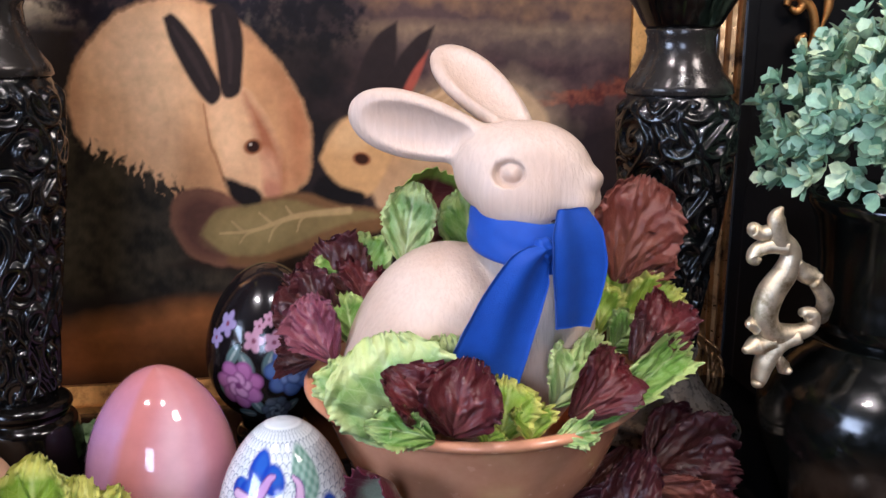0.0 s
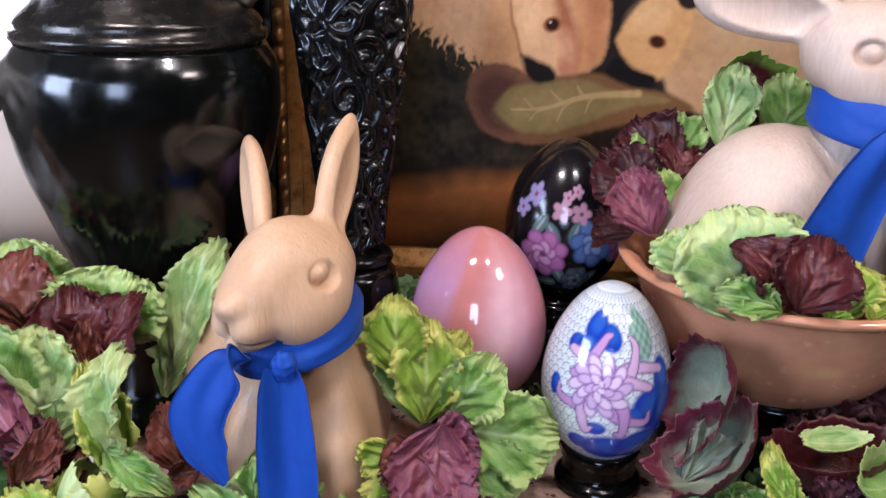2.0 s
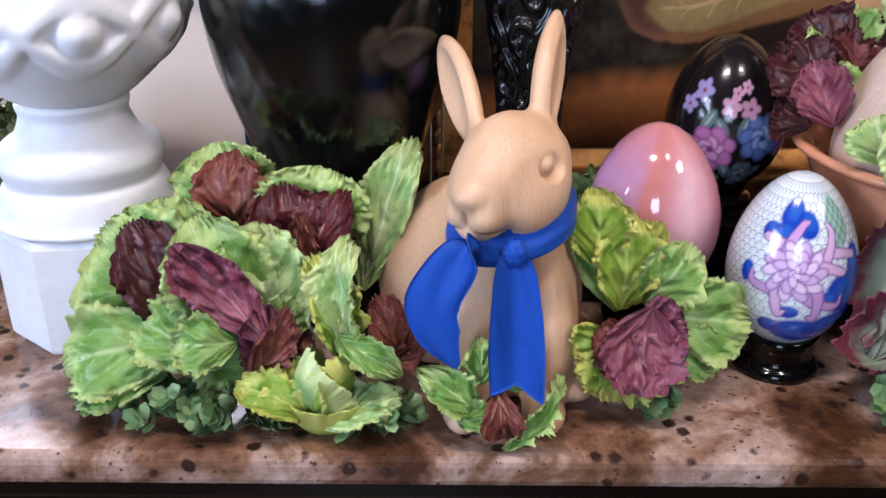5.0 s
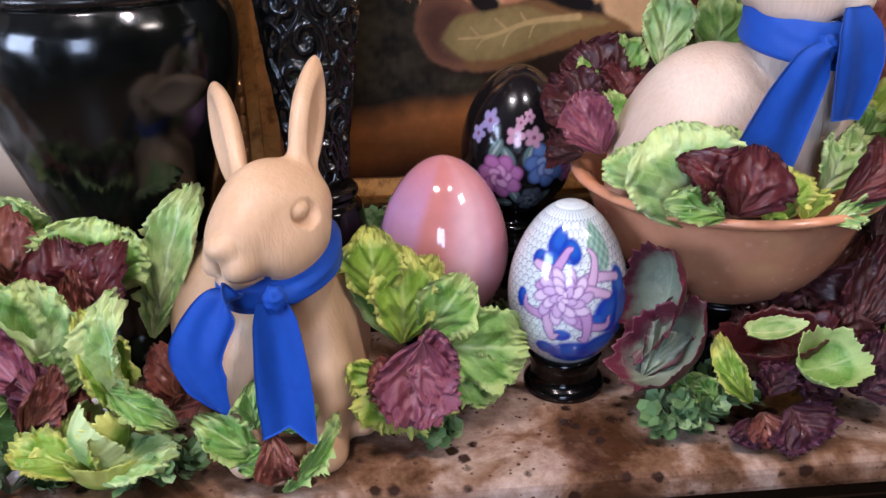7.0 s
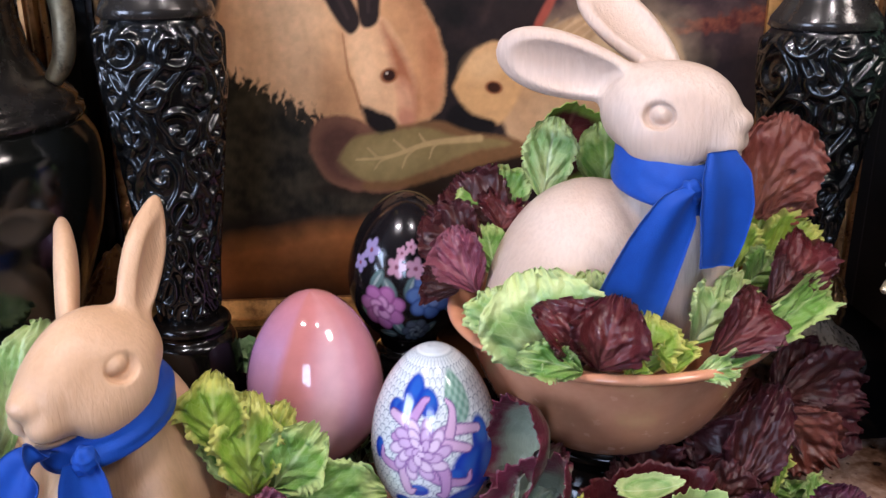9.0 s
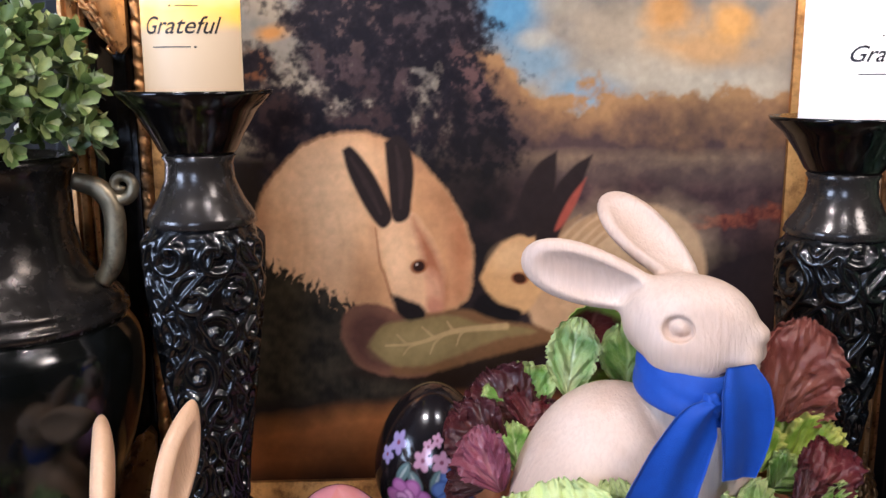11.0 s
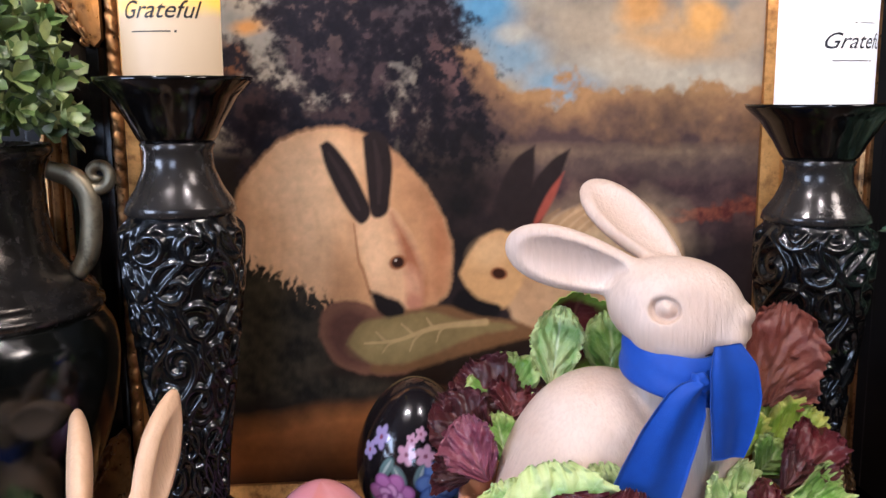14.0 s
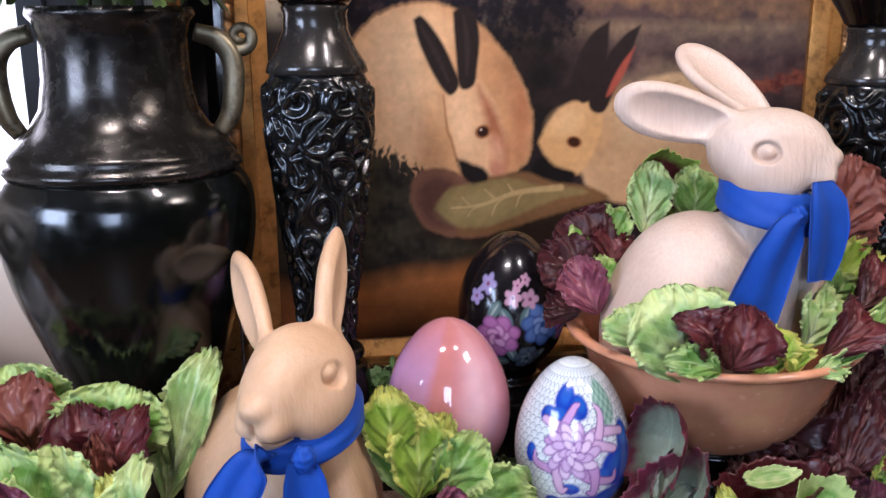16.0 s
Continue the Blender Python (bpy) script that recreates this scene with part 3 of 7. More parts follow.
    for x, z, rx, rz, fleck in ((-0.238, 0.644, 0.040, 0.035, (0.20, 0.085, 0.035)), (-0.222, 0.595, 0.06, 0.05, (0.055, 0.030, 0.024)),
                                (-0.089, 0.67, 0.125, 0.145, (0.095, 0.062, 0.062)), (-0.137, 0.712, 0.075, 0.075, (0.13, 0.085, 0.070)), (-0.02, 0.711, 0.06, 0.06, (0.075, 0.058, 0.062)),
                                (0.015, 0.614, 0.040, 0.065, (0.17, 0.095, 0.085)), (0.036, 0.557, 0.055, 0.05, (0.10, 0.062, 0.058)), (-0.125, 0.573, 0.16, 0.065, (0.060, 0.036, 0.034))):
        d = np.hypot((X - x) / rx, (Z - z) / rz) + 0.60 * g1 + 0.30 * g2 + 0.30 * g3
        c.wash(np.clip((1.15 - d) / 0.50, 0, 1), leafage)
        c.wash(np.clip((1.0 - d) / 0.3, 0, 1) * np.clip((0.6 * g3 + g2 - 0.05) / 0.30, 0, 1) * 0.75, fleck)
    c.wash(np.clip((0.49 - Z + 0.012 * g1) / 0.05, 0, 1) * np.clip((0.03 - X) / 0.06, 0, 1), rgb(0.020, 0.015, 0.012))
    ground = np.clip((0.235 - Z + 0.012 * n1 + 0.10 * np.clip(X + 0.09, -0.15, 0.1)) / 0.035, 0, 1)
    c.wash(ground, lerp(rgb(0.19, 0.066, 0.020), rgb(0.40, 0.155, 0.045), (Z - 0.16) / 0.06 + 0.35 * n1))
    c.wash(np.clip((0.150 - Z + 0.008 * n1) / 0.03, 0, 1), rgb(0.045, 0.018, 0.010))
    c.wash(np.clip(1.15 - np.hypot((X - 0.03) / 0.10, (Z - 0.47) / 0.13) - 0.35 * g1, 0, 1), (0.014, 0.011, 0.010))
    buff, pale, rust = (0.60, 0.335, 0.165), (0.80, 0.53, 0.31), (0.40, 0.155, 0.070)
    c.shape([(-0.250, 0.455), (-0.240, 0.490), (-0.222, 0.519), (-0.192, 0.549), (-0.153, 0.565), (-0.105, 0.566), (-0.056, 0.541), (-0.024, 0.508), (0.000, 0.472), (0.016, 0.432), (0.019, 0.395), (0.008, 0.355), (-0.040, 0.335), (-0.142, 0.338), (-0.205, 0.370), (-0.240, 0.412)], buff, 0.007, 0.0016)
    body = np.clip((c.c[..., 0] - 0.45) / 0.1, 0, 1)
    for x, z, rx, rz, col, k in ((-0.165, 0.475, 0.085, 0.085, pale, 0.85), (-0.12, 0.535, 0.07, 0.03, pale, 0.5), (-0.185, 0.405, 0.05, 0.05, pale, 0.6), (0.004, 0.43, 0.022, 0.10, rust, 0.75), (-0.015, 0.475, 0.03, 0.05, (0.36, 0.17, 0.08), 0.6), (-0.035, 0.53, 0.04, 0.018, (0.36, 0.17, 0.08), 0.5), (-0.115, 0.38, 0.022, 0.05, (0.44, 0.23, 0.11), 0.5), (-0.245, 0.47, 0.016, 0.06, (0.38, 0.19, 0.085), 0.6)):
        c.wash(np.clip(1.25 - np.hypot((X - x) / rx, (Z - z) / rz) - 0.35 * g1, 0, 1) * k * body, col)
    for k in range(7):
        x = -0.215 + 0.022 * k
        c.stroke([(x, 0.50 - 0.010 * k), (x + 0.006, 0.45 - 0.006 * k), (x + 0.002, 0.40)], (0.002, 0.004, 0.002), (0.52, 0.28, 0.14), 0.9, 0.10)
    tuft = np.abs(np.sin(X * 260 + 5 * n2)) * 0.018 + 0.010 * g3
    c.wash(np.clip((0.385 + tuft - 0.55 * (X + 0.205) - Z) / 0.010, 0, 1) * np.clip((0.0 - X) / 0.04, 0, 1) * np.clip((Z - 0.22) / 0.02, 0, 1), lerp(rgb(0.018, 0.015, 0.011), rgb(0.070, 0.055, 0.034), 0.4 + 0.5 * n3))
    c.shape([(-0.100, 0.455), (-0.096, 0.420), (-0.090, 0.395), (-0.082, 0.360), (-0.066, 0.342), (-0.036, 0.342), (-0.020, 0.362), (-0.018, 0.395), (-0.030, 0.432), (-0.052, 0.466), (-0.078, 0.470)], (0.68, 0.42, 0.24), 0.006, 0.0008)
    c.shape([(-0.056, 0.462), (-0.040, 0.440), (-0.022, 0.405), (-0.014, 0.365), (-0.020, 0.345), (-0.034, 0.352), (-0.038, 0.385), (-0.046, 0.418)], (0.36, 0.13, 0.06), 0.012, 0.001, 0.9)
    c.oval(-0.078, 0.415, 0.014, 0.045, 8, pale, 0.9, 0.0, 0.7)
    c.oval(-0.030, 0.372, 0.010, 0.022, 12, (0.64, 0.36, 0.22), 0.9, 0.0, 0.8)
    c.stroke([(-0.102, 0.450), (-0.097, 0.405), (-0.092, 0.392), (-0.084, 0.362)], (0.0012, 0.0022, 0.0018), (0.34, 0.155, 0.065), 0.9, 0.7)
    dark = (0.030, 0.020, 0.018)
    c.shape([(-0.140, 0.546), (-0.128, 0.549), (-0.105, 0.520), (-0.090, 0.490), (-0.081, 0.464), (-0.094, 0.450), (-0.113, 0.474), (-0.133, 0.517)], dark, 0.004)
    c.shape([(-0.089, 0.555), (-0.074, 0.563), (-0.060, 0.552), (-0.054, 0.523), (-0.057, 0.487), (-0.062, 0.462), (-0.080, 0.460), (-0.085, 0.502)], dark, 0.004)
    for pts in ([(-0.130, 0.536), (-0.112, 0.505), (-0.095, 0.468)], [(-0.075, 0.550), (-0.070, 0.515), (-0.071, 0.475)]):
        c.stroke(pts, (0.002, 0.004, 0.002), (0.060, 0.040, 0.034), 0.9, 0.6)
    c.oval(-0.049, 0.401, 0.011, 0.009, 20, (0.30, 0.12, 0.05), 0.3)
    c.oval(-0.049, 0.401, 0.0075, 0.0065, 20, (0.035, 0.012, 0.007), 0.3)
    c.oval(-0.0515, 0.4035, 0.0018, 0.0016, 0, (0.45, 0.38, 0.32), 0.6)
    c.shape([(-0.084, 0.366), (-0.060, 0.357), (-0.046, 0.350), (-0.040, 0.336), (-0.056, 0.330), (-0.074, 0.334)], (0.016, 0.011, 0.010), 0.006, 0.001)
    c.oval(-0.029, 0.348, 0.010, 0.014, 20, (0.50, 0.23, 0.14), 0.7)
    c.shape([(0.095, 0.430), (0.121, 0.436), (0.156, 0.459), (0.192, 0.470), (0.242, 0.475), (0.278, 0.461), (0.303, 0.432), (0.313, 0.390), (0.306, 0.340), (0.25, 0.300), (0.13, 0.300), (0.085, 0.35)], (0.52, 0.33, 0.18), 0.007, 0.001)
    c.wash(np.clip(1.2 - np.hypot((X - 0.215) / 0.10, (Z - 0.43) / 0.055) - 0.3 * g1, 0, 1) * 0.7, (0.62, 0.45, 0.27))
    c.wash(np.clip(1.1 - np.hypot((X - 0.11) / 0.03, (Z - 0.385) / 0.06) - 0.3 * g1, 0, 1) * 0.5, (0.40, 0.21, 0.09))
    for k in range(5):
        c.stroke([(0.115 + 0.014 * k, 0.425), (0.132 + 0.016 * k, 0.447), (0.152 + 0.018 * k, 0.463)], (0.002, 0.004, 0.002), (0.36, 0.21, 0.10), 0.8, 0.5)
    c.shape([(0.027, 0.384), (0.038, 0.408), (0.056, 0.430), (0.078, 0.439), (0.102, 0.434), (0.116, 0.412), (0.108, 0.375), (0.085, 0.340), (0.050, 0.345)], (0.58, 0.34, 0.15), 0.006, 0.0008)
    c.oval(0.066, 0.412, 0.026, 0.018, 25, (0.70, 0.46, 0.24), 0.9, 0.0, 0.6)
    c.shape([(0.121, 0.543), (0.099, 0.528), (0.081, 0.500), (0.073, 0.468), (0.086, 0.436), (0.108, 0.455), (0.119, 0.499)], dark, 0.004)
    c.shape([(0.165, 0.538), (0.142, 0.524), (0.117, 0.492), (0.096, 0.435), (0.117, 0.424), (0.135, 0.463), (0.151, 0.499)], dark, 0.004)
    c.shape([(0.158, 0.510), (0.140, 0.488), (0.126, 0.462), (0.120, 0.444), (0.131, 0.452), (0.146, 0.478)], (0.34, 0.085, 0.055), 0.004)
    c.oval(0.077, 0.384, 0.011, 0.008, -12, (0.28, 0.11, 0.045), 0.3)
    c.oval(0.077, 0.384, 0.008, 0.006, -12, (0.045, 0.016, 0.008), 0.3)
    c.shape([(0.018, 0.352), (0.034, 0.366), (0.052, 0.352), (0.078, 0.342), (0.070, 0.328), (0.020, 0.328)], (0.012, 0.009, 0.009), 0.006, 0.001)
    c.shape([(-0.150, 0.262), (-0.02, 0.245), (0.06, 0.258), (0.13, 0.300), (0.04, 0.300), (-0.10, 0.275)], (0.026, 0.016, 0.011), 0.014)
    c.shape([(-0.149, 0.310), (-0.142, 0.342), (-0.118, 0.354), (-0.085, 0.348), (-0.060, 0.325), (-0.030, 0.300), (-0.031, 0.262), (-0.087, 0.258), (-0.128, 0.274)], (0.19, 0.090, 0.055), 0.005, 0.0010)
    c.shape([(-0.138, 0.310), (-0.130, 0.335), (-0.105, 0.342), (-0.080, 0.325), (-0.070, 0.285), (-0.100, 0.270), (-0.126, 0.284)], (0.115, 0.052, 0.036), 0.012, 0.001)
    c.shape([(-0.040, 0.340), (0.010, 0.345), (0.047, 0.331), (0.096, 0.323), (0.128, 0.305), (0.082, 0.292), (0.026, 0.278), (-0.031, 0.263), (-0.085, 0.262), (-0.060, 0.300)], (0.20, 0.105, 0.045), 0.006, 0.001)
    c.shape([(-0.114, 0.298), (-0.095, 0.326), (-0.057, 0.332), (-0.010, 0.338), (0.026, 0.327), (0.068, 0.323), (0.100, 0.314), (0.047, 0.304), (-0.002, 0.284), (-0.045, 0.271), (-0.086, 0.274)], (0.25, 0.180, 0.075), 0.006, 0.0012)
    c.oval(-0.060, 0.302, 0.042, 0.022, 8, (0.33, 0.25, 0.11), 0.9, 0.03, 0.7)
    vein = (0.46, 0.32, 0.15)
    c.stroke([(-0.092, 0.299), (-0.051, 0.302), (-0.002, 0.317), (0.060, 0.322)], (0.0012, 0.0022, 0.0034, 0.0045), vein, 0.8)
    for a, b in (((-0.030, 0.308), (-0.046, 0.323)), ((-0.005, 0.316), (-0.014, 0.330)), ((-0.051, 0.302), (-0.070, 0.286)), ((-0.020, 0.311), (-0.036, 0.287)), ((0.010, 0.319), (-0.002, 0.298)), ((-0.066, 0.301), (-0.078, 0.314))):
        c.stroke([a, ((a[0] + b[0]) / 2 - 0.002, (a[1] + b[1]) / 2 + 0.002), b], (0.0020, 0.0015, 0.0009), vein, 0.8, 0.75)
    c.c *= (1 + 0.05 * g2 + 0.10 * g3 + 0.04 * n3)[..., None]
    c.c = np.clip(c.c, 0.0, 1.0) ** 1.10
    return c.c


painting = thing("framed_painting", "oil landscape painting in an ornate gold and black frame", "painting", ((PX0 + PX1) / 2, PY, 0))
FX, FW, FH = (PX0 + PX1) / 2, PX1 - PX0, PZ1 - PZ0


def sheet(nx, nz, x0, x1, z0, z1, y):
    X, Z = np.meshgrid(np.linspace(x0, x1, nx), np.linspace(z0, z1, nz), indexing="ij")
    i, j = np.meshgrid(np.arange(nx - 1), np.arange(nz - 1), indexing="ij")
    faces = np.stack([i * nz + j, (i + 1) * nz + j, (i + 1) * nz + j + 1, i * nz + j + 1], -1).reshape(-1, 4)
    return X, Z, np.stack([X, np.full_like(X, y), Z], -1).reshape(-1, 3), faces


X, Z, v, f = sheet(440, 380, PX0, PX1, PZ0, PZ1, 0.0)
v[:, 0] -= FX
me = mesh_of("canvas", v, f)
set_paint(me, canvas_colours(X, Z).reshape(-1, 3))
part("canvas", me, painted("oil_paint", 0.5, 0.0, 0.2), painting, "varnished oil paint on canvas")


def frame_ring(profile, relief=None, step=0.004):
    """A mitred ring round the canvas from (offset outwards, height forwards) points."""
    corners = [(-FW / 2, PZ0), (FW / 2, PZ0), (FW / 2, PZ1), (-FW / 2, PZ1)]
    signs = [(-1, -1), (1, -1), (1, 1), (-1, 1)]
    verts, faces = [], []
    m = len(profile)
    for k in range(4):
        (ax, az), (bx, bz) = corners[k], corners[(k + 1) % 4]
        (sax, saz), (sbx, sbz) = signs[k], signs[(k + 1) % 4]
        L = math.hypot(bx - ax, bz - az)
        n = max(2, int(L / step)) if relief else 2
        o = len(verts)
        for i in range(n):
            t = i / (n - 1)
            for q, (d, h) in enumerate(profile):
                x = (ax + sax * d) * (1 - t) + (bx + sbx * d) * t
                z = (az + saz * d) * (1 - t) + (bz + sbz * d) * t
                e = relief(t * L, q / (m - 1)) if relief and 0 < q < m - 1 else 0
                verts.append((x, -h - e, z))
        for i in range(n - 1):
            for q in range(m - 1):
                a = o + i * m + q
                faces.append((a, a + m, a + m + 1, a + 1))
    return mesh_of("ring", verts, faces, smooth=bool(relief))


def leafy(s, q):
    return 0.003 * math.sin(s * 330 + 5 * q) * math.sin(q * 3.14) + 0.0015 * math.sin(s * 660)


part("frame_liner", frame_ring([(0, -0.003), (0, 0.006), (0.004, 0.008), (0.020, 0.016), (0.021, 0.020), (0.036, 0.022), (0.036, 0)]), GOLD_FLAT, painting, "flat gold leaf liner")
part("frame_beading", frame_ring([(0.0365, 0), (0.037, 0.022), (0.040, 0.028), (0.045, 0.029), (0.049, 0.026), (0.051, 0.020), (0.052, 0)], leafy, 0.003), GOLD, painting, "carved gilt leaf beading")
part("frame_cove", frame_ring([(0.0525, 0), (0.053, 0.020), (0.062, 0.016), (0.075, 0.018), (0.090, 0.028), (0.096, 0.034), (0.096, 0)]), BLACK, painting, "black painted cove")
part("frame_rail", frame_ring([(0.0965, 0), (0.097, 0.038), (0.101, 0.042), (0.105, 0.038), (0.108, 0.044), (0.113, 0.046), (0.117, 0.042), (0.119, 0.046), (0.124, 0.044), (0.127, 0.036), (0.127, 0.0)]), GOLD, painting, "reeded antique gold outer rail")


def spiral(cx, cz, r0, turns, sense, start, w, y0=0.0, n=26):
    pts, rad = [], []
    for i in range(n):
        t = i / (n - 1)
        a = start + sense * turns * 6.283 * t
        r = r0 * (1 - 0.86 * t)
        pts.append((cx + r * math.cos(a), y0, cz + r * math.sin(a)))
        rad.append(w * (1 - 0.5 * t))
    return tube(pts, rad, 8, n, 0.9)


def corner_ornament():
    """Gilt plaster scrolls and leaves for an upper left corner, its point at the origin."""
    pc = []
    rng = random.Random(4)

    def sprout(x, z, a, L, w, bend, h=-0.048):
        p = [(x, h + 0.003, z), (x + 0.5 * L * math.cos(a), h - 0.004, z + 0.5 * L * math.sin(a)), (x + 0.9 * L * math.cos(a + bend), h - 0.003, z + 0.9 * L * math.sin(a + bend)), (x + L * math.cos(a + 1.5 * bend), h + 0.002, z + L * math.sin(a + 1.5 * bend))]
        pc.append(tube(p, (w * 0.6, w, w * 0.8, w * 0.25), 7, 12, 0.8))
    for flip in (0, 1):
        def P(a, b):
            return (a, -b) if not flip else (b, -a)
        sg = -1 if flip else 1
        for run, size in (([P(0.062, 0.010), P(0.10, 0.008), P(0.135, 0.014), P(0.165, 0.040), P(0.212, 0.064)], 0.021), ([P(0.02, 0.050), P(0.06, 0.040), P(0.085, 0.052)], 0.018)):
            path = spline([(x, 0, z) for x, z in run], 22)
            pc.append(tube([(x, -0.046, z) for x, z in run], (0.005, 0.006, 0.006, 0.005, 0.003), 8, 26, 0.8))
            for q in range(1, 21):
                d = path[q + 1] - path[q - 1]
                a = math.atan2(d[2], d[0])
                k = size * (1.15 - 0.55 * q / 21) * rng.uniform(0.85, 1.1)
                sprout(path[q][0], path[q][2], a + (0.75 if q % 2 else -0.75), k, k * 0.19, -0.5 if q % 2 else 0.5)
        for a, b, r, sense, st in ((0.050, 0.020, 0.016, 1, 3.0), (0.082, 0.030, 0.014, -1, 0.5), (0.024, 0.034, 0.013, -1, 0.4), (0.066, 0.062, 0.011, 1, 2.0)):
            x, z = P(a, b)
            pc.append(spiral(x, z, r, 1.35, sense * sg, st, 0.0046, -0.049))
    for k in range(7):
        a = radians(-45 + 22 * (k - 3))
        sprout(0.008, -0.008, a, 0.032 - 0.003 * abs(k - 3), 0.0042, 0.10 * (k - 3))
        sprout(0.034, -0.034, a, 0.024 - 0.002 * abs(k - 3), 0.0036, 0.10 * (k - 3), -0.050)
    return joined(pc)


def corner_plate():
    """A gilded strip in the cove round an upper left corner, ending in two points."""
    edge = [(0.030, -0.030), (0.165, -0.030), (0.195, -0.046), (0.214, -0.066), (0.205, -0.0735), (0.0735, -0.0735)]
    edge += [(-z, -x) for x, z in edge[-2:0:-1]]
    m = len(edge)
    v = [(x, -0.018, z) for x, z in edge] + [(x, -0.0465 + 0.35 * max(0.0, min(x, -z) - 0.030), z) for x, z in edge]
    mid = [(0.045, -0.0485, -0.045)]
    return mesh_of("plate", v + mid, [(i, (i + 1) % m, m + (i + 1) % m, m + i) for i in range(m)] + [(m + i, m + (i + 1) % m, 2 * m) for i in range(m)], smooth=False)


ORN, PLATE = corner_ornament(), corner_plate()
for sx, sz in ((1, 1), (-1, 1), (1, -1), (-1, -1)):
    at = Matrix.Translation((-sx * (FW / 2 + 0.127), 0, PZ0 - 0.127 if sz < 0 else PZ1 + 0.127)) @ Matrix.Diagonal((sx, 1, sz, 1))
    part("corner_ornament", ORN, GOLD, painting, "carved gilt scrolls and leaves", at)
    part("corner_plate", PLATE, GOLD, painting, "smooth gilded corner of the cove", at)


# ---- riser, eggs, bowl ----
riser = part("display_riser", box(0.92, 0.17, 0.10, 0.004, (0.085, 0.945, 0)), BLACK)
tagged(riser, "low black display riser standing before the painting", "riser")


def egg_profile(w, h, n=40, z0=0.0):
    out = []
    for i in range(n):
        a = math.pi * i / (n - 1)
        z = -math.cos(a)
        r = math.sin(a) * (1 - 0.13 * z - 0.03 * z * z)
        out.append((max(w / 2 * r, 0.0), z0 + h / 2 * (1 + z)))
    return out


def painted_egg(w, h, z0, nu, nv, fn, material):
    """An egg whose colours come from fn(angle seen from the front, height 0 to 1)."""
    prof = np.array(egg_profile(w, h, nv, z0))
    me = lathe(prof, nu)
    th = np.linspace(0, 2 * math.pi, nu, endpoint=False)
    T = np.repeat(th[None], nv, 0)
    Hh = np.repeat(((prof[:, 1] - z0) / h)[:, None], nu, 1)
    D = (T + math.pi / 2 + math.pi) % (2 * math.pi) - math.pi
    cols = fn(D * w / 2, (Hh - 0.5) * h).reshape(-1, 3)
    extra = len(me.vertices) - len(cols)
    if extra > 0:
        cols = np.vstack([cols, cols[-1:].repeat(extra, 0)])
    set_paint(me, cols)
    me.materials.append(material)
    return me


